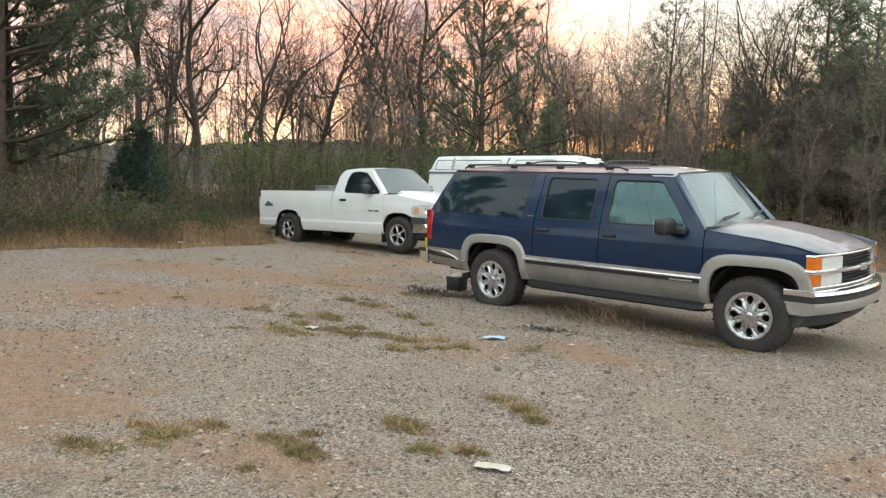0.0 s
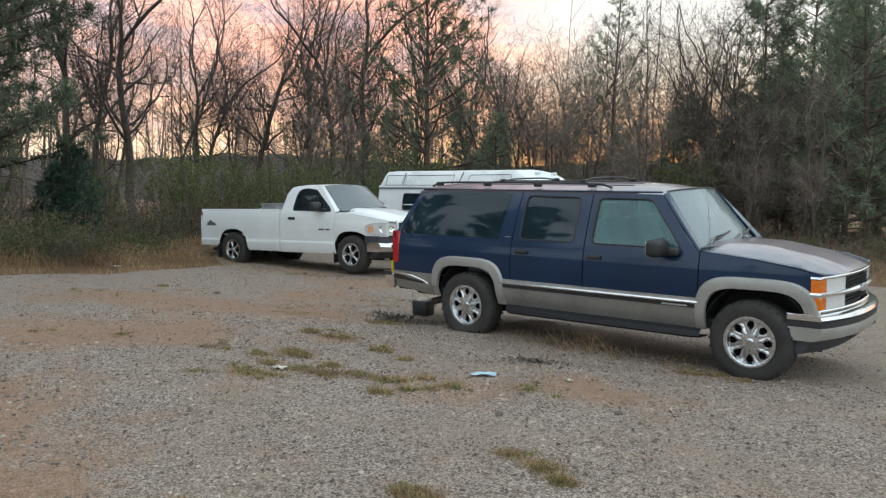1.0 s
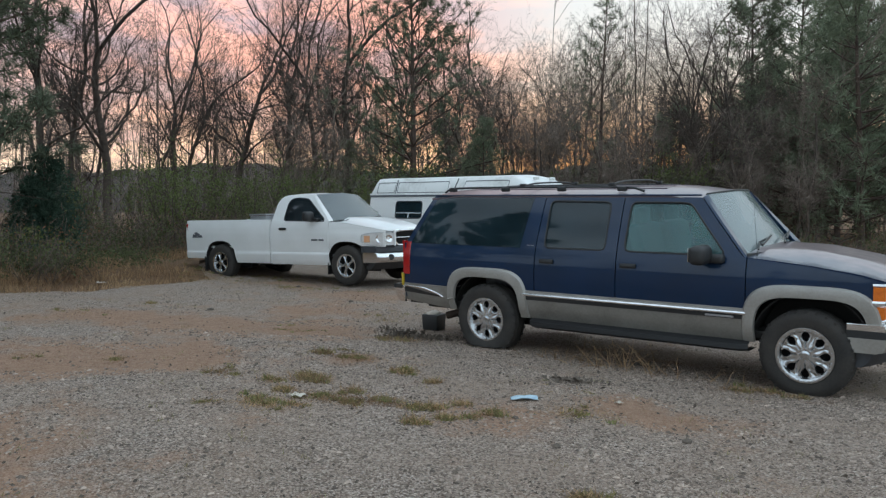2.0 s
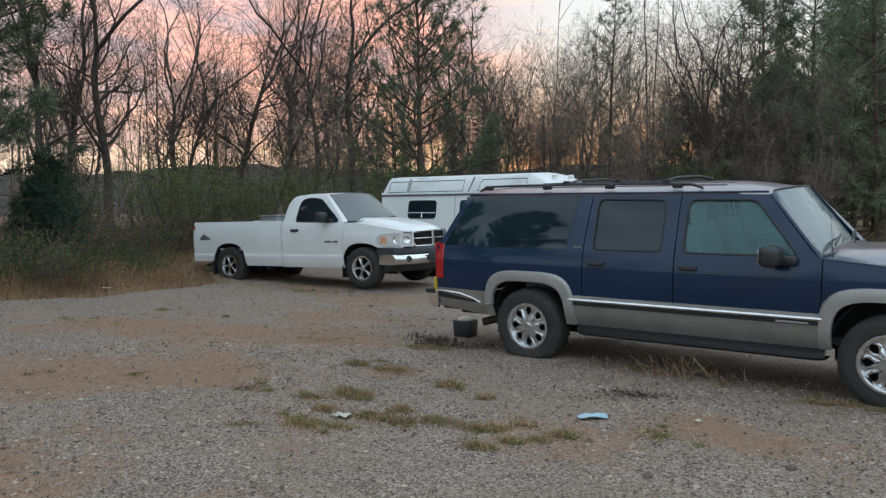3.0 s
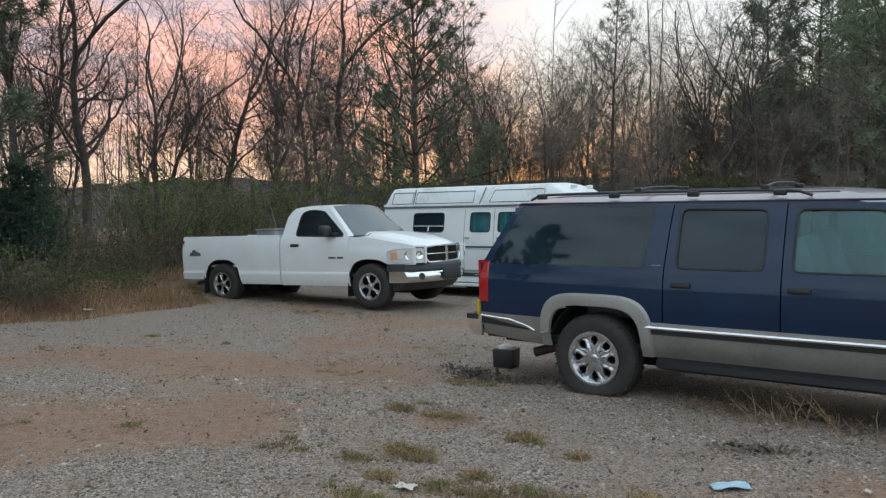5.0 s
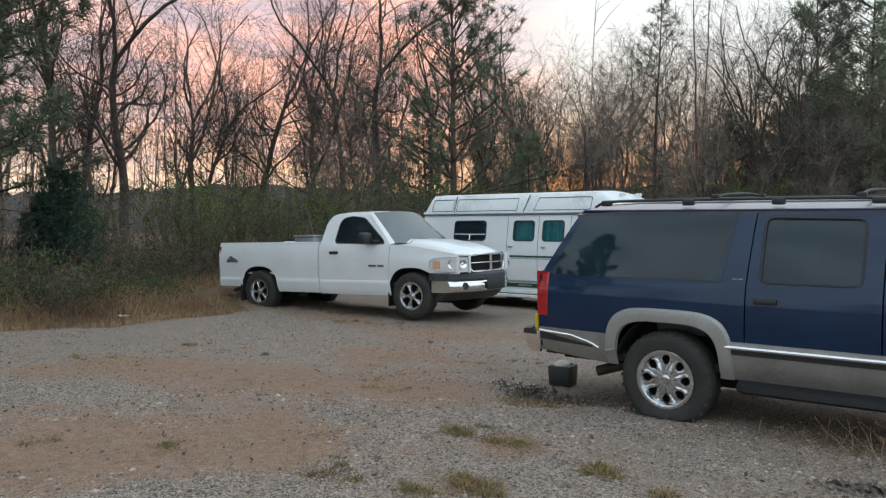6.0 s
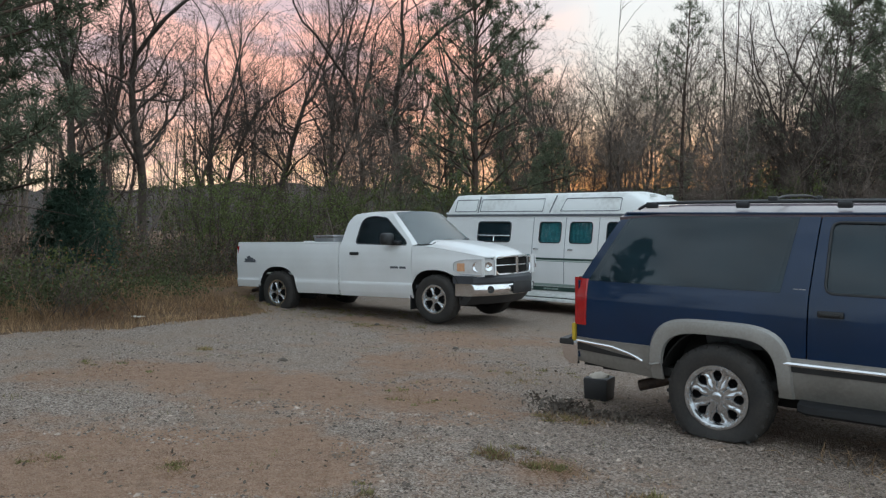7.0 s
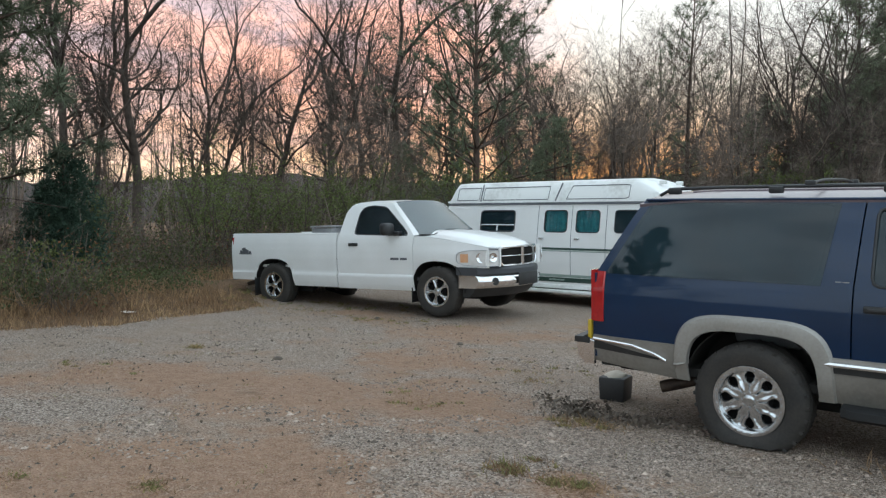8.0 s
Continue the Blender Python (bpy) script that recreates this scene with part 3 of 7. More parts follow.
def wiper(parent, pts):
    bm = bmesh.new()
    add_tube(bm, pts, 0.008, 6)
    a, b = Vector(pts[0]), Vector(pts[-1])
    add_tube(bm, [a.lerp(b, 0.25) + Vector((0.01, 0, 0.015)), a.lerp(b, 1.08) + Vector((0.01, 0, 0.012))], 0.011, 6)
    part("wiper", bm, "black", parent)


def bars(parent, name, x, y, z, lengths, height, gap, mat, out, along=(1, 0, 0)):
    """Lettering too small to read, as plain bars."""
    bm = bmesh.new()
    p = 0.0
    for w in lengths:
        if w > 0:
            c = Vector((x, y, z)) + Vector(along) * (p + w / 2)
            add_box(bm, c, (w if along[0] else 0.008, 0.008 if along[0] else w, height), 0)
        p += abs(w) + gap
    part(name, bm, mat, parent)


# ---- navy long-bodied utility wagon ----
def wagon():
    car = thing("suv", pose(0, 0, 0.03, 2.05, 0.35, 0), "navy blue sport utility vehicle with pewter cladding and flat rear tyre", "suv")
    WIDE = [(0.38, 0.84), (0.46, 0.885), (0.56, 0.934), (0.64, 0.950), (0.76, 0.961), (0.86, 0.965), (0.94, 0.964), (1.02, 0.960), (1.09, 0.952), (1.15, 0.941), (1.20, 0.928), (1.25, 0.912), (1.32, 0.890), (1.42, 0.855), (1.54, 0.812), (1.65, 0.768), (1.72, 0.736), (1.76, 0.712), (1.80, 0.68)]

    def body_y(x, z):
        y = ramp_of(WIDE, z)
        if x > 2.9:
            y -= 0.075 * ((x - 2.9) / 1.1) ** 2
        if x < -0.4:
            y -= 0.05 * ((-0.4 - x) / 0.8) ** 2
        return y

    def skin(x, z, s, proud=0.0):
        return Vector((x, s * (body_y(x, z) + proud), z))

    def arch(x, cx, r, low, cz=0.43):
        d = abs(x - cx)
        return max(low, cz + (max(r ** 4 - d ** 4, 0)) ** 0.25 * 0.98) if d < r else low

    def column_panel(s, xs, lo, hi, rows=9, proud=0.0, thick=0.02):
        bm = bmesh.new()
        add_grid(bm, [[skin(x, lerp(lo(x), hi(x), j / (rows - 1)), s, proud) for j in range(rows)] for x in xs], thick, (0, s, 0))
        return bm

    def ring_panel(s, inner, outer, thick=0.025, proud=0.0):
        bm = bmesh.new()
        inner, outer = rounded(inner, 0.055), repeated(outer)
        per = len(inner)
        cols = []
        for k in range(per):
            a, b, c, d = inner[k], inner[(k + 1) % per], outer[k], outer[(k + 1) % per]
            for t in np.linspace(0, 1, 9 if k % 6 == 5 else 1, endpoint=False):
                cols.append(((lerp(a[0], b[0], t), lerp(a[1], b[1], t)), (lerp(c[0], d[0], t), lerp(c[1], d[1], t))))
        add_grid(bm, [[skin(lerp(p[0], q[0], v), lerp(p[1], q[1], v), s, proud) for v in (0, 0.12, 0.5, 1)] for p, q in cols], thick, (0, s, 0), close=True)
        return bm

    def pane(s, pts, proud=-0.012, n=10):
        """A four-cornered pane: rear bottom, front bottom, front top, rear top."""
        bm = bmesh.new()
        a, b, c, d = pts
        add_grid(bm, [[skin(lerp(lerp(a[0], b[0], u), lerp(d[0], c[0], u), v), lerp(lerp(a[1], b[1], u), lerp(d[1], c[1], u), v), s, proud) for v in spaced(0, 1, 8)] for u in spaced(0, 1, n)], 0.005, (0, s, 0))
        return bm

    FX, RX, RF, RR = 3.38, 0.02, 0.475, 0.455

    def hood_line(x):
        return ramp_of([(2.8, 1.215), (3.4, 1.155), (3.75, 1.10), (3.95, 1.045)], x)

    def arch_xs(a, b, c, r):
        base = list(spaced(a, b, 22)) + [c + r * math.cos(t) for t in np.linspace(0, math.pi, 25)] + [c - r - 0.001, c + r + 0.001]
        return sorted({round(v, 4) for v in base if a <= v <= b})

    for s in (-1, 1):
        part("front_fender", column_panel(s, arch_xs(2.855, 3.945, FX, RF), lambda x: arch(x, FX, RF, 0.47 if x < FX else 0.69), hood_line), "navy", car)
        door = part("front_door", column_panel(s, spaced(1.59, 2.845, 16), lambda x: 0.47, lambda x: 1.208, 12), "navy", car)
        inner = [(1.66, 1.222), (2.66, 1.222), (2.60, 1.30), (2.27, 1.695), (1.67, 1.70)]
        outer = [(1.59, 1.208), (2.83, 1.208), (2.76, 1.275), (2.37, 1.745), (1.59, 1.755)]
        part("window_frame", ring_panel(s, inner, outer), "navy", door)
        part("door_glass", pane(s, [(1.64, 1.20), (2.70, 1.20), (2.26, 1.71), (1.65, 1.71)]), "pane", door, "pale green tinted window glass")
        part("window_seal", add_tube(bmesh.new(), [skin(x, z, s, -0.002) for x, z in dense(rounded(inner, 0.055), 60, True) + [rounded(inner, 0.055)[0]]], 0.010, 6), "black", door)
        bm = bmesh.new()
        add_box(bm, skin(1.72, 1.085, s, 0.012), (0.17, 0.022, 0.045), 0.01)
        add_box(bm, skin(1.72, 1.083, s, 0.022), (0.12, 0.018, 0.022), 0.006)
        part("door_handle", bm, "black", door)
        rear = part("rear_door", column_panel(s, spaced(0.655, 1.58, 12), lambda x: 0.47, lambda x: 1.208, 12), "navy", car)
        part("window_frame", ring_panel(s, [(0.75, 1.222), (1.45, 1.222), (1.45, 1.70), (0.75, 1.71)], [(0.655, 1.208), (1.58, 1.208), (1.58, 1.755), (0.68, 1.762)]), "navy", rear)
        loop = rounded([(0.75, 1.222), (1.45, 1.222), (1.45, 1.70), (0.75, 1.71)], 0.055)
        part("window_seal", add_tube(bmesh.new(), [skin(x, z, s, -0.002) for x, z in dense(loop, 60, True) + [loop[0]]], 0.010, 6), "black", rear)
        part("door_glass", pane(s, [(0.73, 1.20), (1.47, 1.20), (1.47, 1.72), (0.73, 1.72)]), "tinted", rear, "dark tinted window glass")
        bm = bmesh.new()
        add_box(bm, skin(0.80, 1.085, s, 0.012), (0.17, 0.022, 0.045), 0.01)
        add_box(bm, skin(0.80, 1.083, s, 0.022), (0.12, 0.018, 0.022), 0.006)
        part("door_handle", bm, "black", rear)
        quarter = part("rear_quarter_panel", column_panel(s, arch_xs(-1.19, 0.645, RX, RR), lambda x: arch(x, RX, RR, 0.47 if x > RX else 0.60), lambda x: 1.208, 12), "navy", car)
        part("window_pillar", ring_panel(s, [(-1.02, 1.225), (0.42, 1.225), (0.50, 1.73), (-0.78, 1.745)], [(-1.19, 1.208), (0.645, 1.208), (0.67, 1.762), (-0.86, 1.775)]), "navy", quarter)
        part("quarter_glass", pane(s, [(-1.10, 1.212), (0.455, 1.212), (0.53, 1.742), (-0.80, 1.752)], 0.004, 16), "tinted", quarter, "dark tinted wraparound side glass")
        # lower cladding, trims, flares
        part("lower_cladding", column_panel(s, spaced(0.50, 2.88, 24), lambda x: 0.455, lambda x: 0.665, 6, 0.012), "grimy", car, "pewter grey lower body cladding")
        part("rear_cladding", column_panel(s, spaced(-1.20, -0.46, 10), lambda x: lerp(0.46, 0.52, (-0.46 - x) / 0.74), lambda x: 0.73, 6, 0.012), "grimy", car)
        bm = add_tube(bmesh.new(), [skin(x, 0.720, s, 0.022) for x in spaced(0.50, 2.86, 24)], 0.019, 8)
        part("chrome_strip", bm, "chrome", car)
        part("upper_band", column_panel(s, spaced(0.50, 2.86, 24), lambda x: 0.738, lambda x: 0.760, 3, 0.012, 0.02), "pewter", car)
        part("rub_strip", column_panel(s, spaced(0.50, 2.84, 24), lambda x: 0.662, lambda x: 0.704, 3, 0.018, 0.02), "black", car, "black rubbing strip under the chrome")
        bm = bmesh.new()
        sweep = dense([(-1.19, 0.70), (-0.85, 0.685), (-0.66, 0.64), (-0.58, 0.60)], 12)
        add_tube(bm, [skin(x, z, s, 0.02) for x, z in sweep], 0.011, 6)
        part("chrome_insert", bm, "chrome", car)
        part("bumper_insert", column_panel(s, spaced(-1.19, -0.64, 8), lambda x: lerp(0.625, 0.60, (x + 1.19) / 0.55), lambda x: lerp(0.69, 0.615, (x + 1.19) / 0.55), 3, 0.016, 0.01), "black", car)
        for nm, cx, r, low_a, low_b in (("front_wheel_flare", FX, RF, 0.455, 0.68), ("rear_wheel_flare", RX, RR, 0.60, 0.455)):
            bm = bmesh.new()
            rows = []
            for t in np.linspace(0, 1, 41):
                a = math.pi * (1 - t)
                c, q = math.cos(a), math.sin(a)
                k = (abs(c) ** 4 + abs(q) ** 4) ** -0.25
                ri, ro = (r - 0.02) * k, (r + 0.092) * k
                zi, zo = 0.43 + ri * q, 0.43 + ro * q
                low = lerp(low_a, low_b, smooth((c + 1) / 2))
                line = []
                for f, pr in ((0.0, 0.0), (0.05, 0.036), (0.5, 0.042), (0.85, 0.034), (1.0, 0.004)):
                    x, z = min(cx + lerp(ri, ro, f) * c, 3.96), max(low, lerp(zi, zo, f))
                    line.append(skin(x, z, s, pr))
                rows.append(line)
            add_grid(bm, rows, 0.015, (0, s, 0))
            for c, low in ((-1, low_a), (1, low_b)):
                xs_ = [cx + c * (r - 0.02), cx + c * (r + 0.092)]
                add_grid(bm, [[skin(x, z, s, 0.036 if i == 0 else 0.01) for z in spaced(low, 0.47, 3)] for i, x in enumerate(xs_)], 0.015, (0, s, 0))
            part(nm, bm, "pewter", car, "pewter grey wheel arch flare")
        # wheel wells
        for cx, r in ((FX, RF), (RX, RR)):
            bm = bmesh.new()
            add_grid(bm, [[Vector((cx + (r + 0.03) * math.cos(a), s * y, 0.43 + (r + 0.03) * math.sin(a))) for y in (0.90, 0.55)] for a in np.linspace(0.1, math.pi - 0.1, 20)], 0.01, (0, 0, 1))
            add_grid(bm, [[Vector((x, s * 0.55, z)) for z in (0.3, 0.95)] for x in (cx - r - 0.03, cx + r + 0.03)], 0.01, (0, s, 0))
            part("wheel_well", bm, "under", car)
        # running board
        bm = bmesh.new()
        sec = [(0.80, 0.445), (0.97, 0.45), (1.01, 0.435), (1.015, 0.40), (0.98, 0.38), (0.80, 0.375)]
        add_grid(bm, [[Vector((x, s * (y - (0.05 if e else 0)), z)) for y, z in sec] for x, e in ((0.60, 1), (0.68, 0), (1.3, 0), (2.0, 0), (2.80, 0), (2.88, 1))], 0.01, (0, 0, 1))
        part("running_board", bm, "board", car, "black plastic running board")
        # mirror
        bm = bmesh.new()
        add_box(bm, (2.48, s * 1.075, 1.235), (0.15, 0.27, 0.175), 0.055, seg=4)
        add_box(bm, (2.56, s * 0.955, 1.195), (0.20, 0.10, 0.085), 0.03, seg=3)
        mirror = part("side_mirror", bm, "black", car)
        bm = bmesh.new()
        add_box(bm, (2.404, s * 1.075, 1.238), (0.006, 0.21, 0.13), 0.002)
        part("mirror_glass", bm, "chrome", mirror)
        # lamps
        for k, (za, zb) in enumerate(((0.895, 1.015), (0.745, 0.855))):
            xs_f = lambda y: 4.075 - 0.145 * (abs(y) / 0.9) ** 2.2
            bm = bmesh.new()
            add_grid(bm, [[Vector((xs_f(y), s * y, z)) for z in (za, zb)] for y in (0.80, 0.86, 0.885)], 0.05, (1, 0, 0))
            add_grid(bm, [[skin(x, z, s, 0.010) for z in (za, lerp(za, zb, 0.5), zb)] for x in (3.95, 3.91, 3.865)], 0.02, (0, s, 0))
            part("turn_signal", bm, "amber", car, "amber turn signal lens")
            bm = bmesh.new()
            add_grid(bm, [[Vector((xs_f(y), s * y, z)) for z in (za, zb)] for y in (0.46, 0.6, 0.72, 0.79)], 0.05, (1, 0, 0))
            part("headlight", bm, "lens", car, "clouded rectangular headlight")
        # tail lamp on the rear corner
        bm = bmesh.new()
        add_grid(bm, [[skin(-1.195 + d, z, s, 0.014 if d < 0.09 else 0.004) for z in spaced(0.84, 1.225, 18)] for d in (0.0, 0.03, 0.06, 0.085, 0.095)], 0.03, (0, s, 0))
        add_grid(bm, [[Vector((-1.215, s * y, z)) for z in spaced(0.84, 1.235, 6)] for y in (0.915, 0.82)], 0.03, (-1, 0, 0))
        part("tail_lamp", bm, "red", car, "tall red tail lamp")
        # roof rack rail
        bm = bmesh.new()
        line = [(-0.78, 1.80), (-0.70, 1.846), (-0.3, 1.854), (0.5, 1.856), (1.3, 1.854), (1.62, 1.846), (1.74, 1.805)]
        add_tube(bm, [Vector((x, s * 0.615, z)) for x, z in dense(line, 26)], 0.0125, 8)
        for x in (-0.66, 0.08, 0.80, 1.50):
            add_box(bm, (x, s * 0.62, 1.832), (0.10, 0.045, 0.05), 0.012)
        part("roof_rack_rail", bm, "black", car, "black roof rack side rail")
        # windscreen pillar
        bm = bmesh.new()
        rows = []
        for t in spaced(0, 1, 12):
            x, z = lerp(2.835, 2.375, t), lerp(1.208, 1.748, t)
            rows.append([skin(x, z, s), skin(x + 0.012, z + 0.012, s, -0.012), Vector((lerp(2.80, 2.375, t) + 0.02, s * lerp(0.80, 0.640, t), lerp(1.235, 1.772, t)))])
        add_grid(bm, rows, 0.02, (1, s, 0))
        part("windscreen_pillar", bm, "navy", car)
        wheel(car, 3.36, s * 0.855, 0.395, 0.39, 0.255, 0.230, 8, 0.0, s)
        wheel(car, 0.02, s * 0.855, 0.40, 0.39, 0.255, 0.230, 8, 0.085 if s < 0 else 0.0, s)
        bars(car, "side_lettering", 2.50, s * (body_y(2.5, 0.68) + 0.042), 0.682, (0.26,), 0.016, 0.01, "badge", s)
        bars(car, "quarter_badge", 0.54, s * (body_y(0.58, 1.245) - 0.002), 1.232, (0.035, 0.04), 0.026, 0.008, "badge", s)

    # roof
    def roof_z(x, y):
        w = 0.725
        z = 1.765 + 0.085 * (1 - (abs(y) / w) ** 2.4)
        z -= 0.05 * smooth((x - 1.8) / 0.62) ** 2
        z -= 0.03 * smooth((-0.4 - x) / 0.5)
        return z
    bm = bmesh.new()
    add_grid(bm, [[Vector((x - (0.03 * (abs(y) / 0.72) ** 2 if x < -0.7 else 0) - (0.05 * (abs(y) / 0.72) ** 2 if x > 2.3 else 0), y, roof_z(x, y))) for y in spaced(-0.725, 0.725, 19)] for x in spaced(-0.87, 2.42, 30)], 0.025, (0, 0, 1))
    for y in (-0.42, -0.2, 0.2, 0.42):
        add_tube(bm, [Vector((x, y, roof_z(x, y) + 0.001)) for x in spaced(-0.6, 1.9, 12)], 0.008, 6)
    part("roof", bm, "faded", car, "faded roof panel with painted sky sheen")
    for s in (-1, 1):
        bm = bmesh.new()
        add_tube(bm, [Vector((x, s * (body_y(x, 1.758) + 0.004), 1.768)) for x in spaced(-0.85, 2.36, 24)], 0.010, 6)
        part("drip_rail", bm, "navy", car)
    for x, lift in ((0.3, 0.0), (1.38, 0.02)):
        bm = bmesh.new()
        add_tube(bm, [Vector((x, y, 1.858 + 0.040 * (1 - (y / 0.6) ** 4) + lift * 0.6)) for y in spaced(-0.61, 0.61, 15)], 0.010, 8)
        for y in (-0.6, 0.6):
            add_box(bm, (x, y, 1.875), (0.07, 0.05, 0.04), 0.01)
        part("roof_rack_crossbar", bm, "black", car)
    # hood
    bm = bmesh.new()
    rows = []
    for x in spaced(2.80, 4.06, 26):
        half_w = ramp_of([(2.8, 0.90), (3.4, 0.885), (3.95, 0.83), (4.06, 0.80)], x)
        row = []
        for v in spaced(-1, 1, 21):
            y = v * half_w
            xx = x - 0.10 * abs(v) ** 2.5 * smooth((x - 3.6) / 0.45)
            z = ramp_of([(2.8, 1.265), (3.3, 1.235), (3.7, 1.165), (3.95, 1.09), (4.06, 1.035)], x)
            z -= (z - hood_line(min(xx, 3.95)) - 0.004) * smooth((abs(v) - 0.35) / 0.65) if abs(v) > 0.35 else 0
            z += 0.016 * smooth((0.5 - abs(abs(v) - 0.1)) / 0.2) * smooth((x - 2.8) / 0.4)
            row.append(Vector((xx, y, z)))
        rows.append(row)
    add_grid(bm, rows, 0.02, (0, 0, 1))
    part("hood", bm, "hood", car, "faded hood with painted sky sheen")
    bm = bmesh.new()
    add_grid(bm, [[Vector((2.74 + 0.09 * (1 - (y / 0.85) ** 2) + d, y, 1.235 + (0.004 if d else 0))) for d in (0.0, 0.10)] for y in spaced(-0.86, 0.86, 14)], 0.03, (0, 0, 1))
    part("cowl", bm, "black", car)
    # windscreen and rear glass
    def screen(xa, za, wa, xb, zb, wb, bow):
        bm = bmesh.new()
        add_grid(bm, [[Vector((lerp(xa, xb, t) + bow * (1 - v * v), v * lerp(wa, wb, t), lerp(za, zb, t) + 0.02 * t * (1 - v * v))) for t in spaced(0, 1, 10)] for v in spaced(-1, 1, 17)], 0.006, (math.copysign(1, bow), 0, 0.5))
        return bm
    part("windscreen", screen(2.77, 1.235, 0.80, 2.375, 1.775, 0.645, 0.07), "screen", car, "pale windscreen glass with painted sky sheen")
    bm = bmesh.new()
    add_tube(bm, [Vector((2.382 + 0.07 * (1 - v * v), v * 0.645, 1.780 + 0.02 * (1 - v * v))) for v in spaced(-1, 1, 15)], 0.006, 6)
    part("windscreen_seal", bm, "black", car)
    part("rear_glass", screen(-1.175, 1.21, 0.86, -0.86, 1.77, 0.66, -0.03), "tinted", car)
    tail = bmesh.new()
    add_grid(tail, [[Vector((-1.20 - 0.02 * (1 - (y / 0.91) ** 2), y, z)) for z in spaced(0.56, 1.21, 8)] for y in spaced(-0.91, 0.91, 13)], 0.03, (-1, 0, 0))
    part("tailgate", tail, "navy", car)
    bm = bmesh.new()
    add_box(bm, (-1.222, -0.885, 0.77), (0.03, 0.09, 0.15), 0.004)
    part("reflector_panel", bm, "yellow", car, "yellow reflective panel")
    wiper(car, [(2.86, -0.62, 1.262), (2.80, -0.40, 1.315), (2.80, -0.08, 1.335)])
    wiper(car, [(2.90, 0.10, 1.275), (2.84, 0.30, 1.33), (2.80, 0.58, 1.34)])
    bm = bmesh.new()
    add_tube(bm, [(2.90, -0.80, 1.22), (2.90, -0.80, 1.28), (2.84, -0.79, 1.95)], [0.006, 0.0025, 0.0015], 6)
    part("radio_antenna", bm, "black", car)
    # front end
    face = lambda y: 4.075 - 0.145 * (abs(y) / 0.9) ** 2.2
    bm = bmesh.new()
    add_grid(bm, [[Vector((face(y) - 0.06, y, z)) for z in (0.70, 1.04)] for y in spaced(-0.9, 0.9, 16)], 0.03, (1, 0, 0))
    for z in (0.77, 0.80, 0.83, 0.91, 0.94, 0.97):
        add_grid(bm, [[Vector((face(y) - d, y, z + 0.004 * k)) for k, d in enumerate((0.055, 0.012))] for y in spaced(-0.45, 0.45, 12)], 0.006, (0, 0, 1))
    part("grille", bm, "black", car, "black slatted grille")
    for nm, za, zb, pr in (("chrome_upper_bar", 1.018, 1.042, 0.012), ("chrome_centre_bar", 0.850, 0.900, 0.034), ("chrome_lower_bar", 0.712, 0.742, 0.012)):
        bm = bmesh.new()
        add_grid(bm, [[Vector((face(y) + pr * k, y, z)) for z, k in ((za, 0.2), (lerp(za, zb, 0.3), 1), (lerp(za, zb, 0.7), 1), (zb, 0.2))] for y in spaced(-0.905, 0.905, 24)], 0.02, (1, 0, 0))
        for s in (-1, 1):
            add_grid(bm, [[skin(x, z, s, 0.006 + pr * k * 0.6) for z, k in ((za, 0.2), (lerp(za, zb, 0.3), 1), (lerp(za, zb, 0.7), 1), (zb, 0.2))] for x in (3.955, 3.91, 3.86)], 0.015, (0, s, 0))
        part(nm, bm, "chrome", car)
    bm = bmesh.new()
    add_box(bm, (4.098, 0, 0.875), (0.03, 0.16, 0.075), 0.014)
    part("emblem", bm, "badge", car)

    def bumper(name, prof, bow, half_w, mat, sgn, base, label="", wrap=0.28):
        bm = bmesh.new()
        rows = []
        for v in spaced(-1, 1, 25):
            y = v * half_w
            x = base - sgn * bow * abs(v) ** 2.4
            rows.append([Vector((x + sgn * d, y, z)) for z, d in prof])
        for s in (-1, 1):
            end = [Vector((base - sgn * bow - sgn * wrap, s * half_w * 1.005, z)) for z, d in prof]
            rows = [end] + rows if s < 0 else rows + [end]
        add_grid(bm, rows, 0.03, (sgn, 0, 0))
        return part(name, bm, mat, car, label)
    bumper("front_bumper", [(0.652, 0.045), (0.662, 0.058), (0.690, 0.045), (0.705, 0.01), (0.707, -0.06)], 0.20, 0.95, "chrome", 1, 4.12, "chrome front bumper", 0.24)
    bumper("bumper_pad", [(0.588, 0.03), (0.592, 0.050), (0.645, 0.050), (0.651, 0.03)], 0.20, 0.946, "black", 1, 4.12, "", 0.24)
    bumper("bumper_valance", [(0.465, -0.02), (0.48, 0.03), (0.55, 0.058), (0.588, 0.048)], 0.20, 0.95, "pewter", 1, 4.12, "pewter grey lower bumper", 0.24)
    bumper("air_dam", [(0.33, -0.12), (0.38, -0.06), (0.465, -0.02)], 0.20, 0.90, "grey", 1, 4.10, "dark grey air dam", 0.22)
    for y in (-0.42, 0.42):
        part("tow_hook", add_tube(bmesh.new(), [(4.0, y, 0.46), (4.10, y, 0.455), (4.12, y + 0.03, 0.465), (4.09, y + 0.06, 0.47)], 0.014, 6), "steel", car)
    bumper("rear_bumper", [(0.50, -0.02), (0.55, 0.04), (0.66, 0.06), (0.69, 0.04), (0.695, -0.06)], 0.06, 0.93, "chrome", -1, -1.34, "dull chrome rear bumper", 0.10)
    bumper("rear_bumper_pad", [(0.66, 0.045), (0.662, 0.075), (0.705, 0.072), (0.708, 0.0)], 0.06, 0.935, "black", -1, -1.34, "", 0.06)
    # chassis
    bm = bmesh.new()
    for y in (-0.42, 0.42):
        add_box(bm, (1.4, y, 0.44), (5.2, 0.09, 0.13), 0.01)
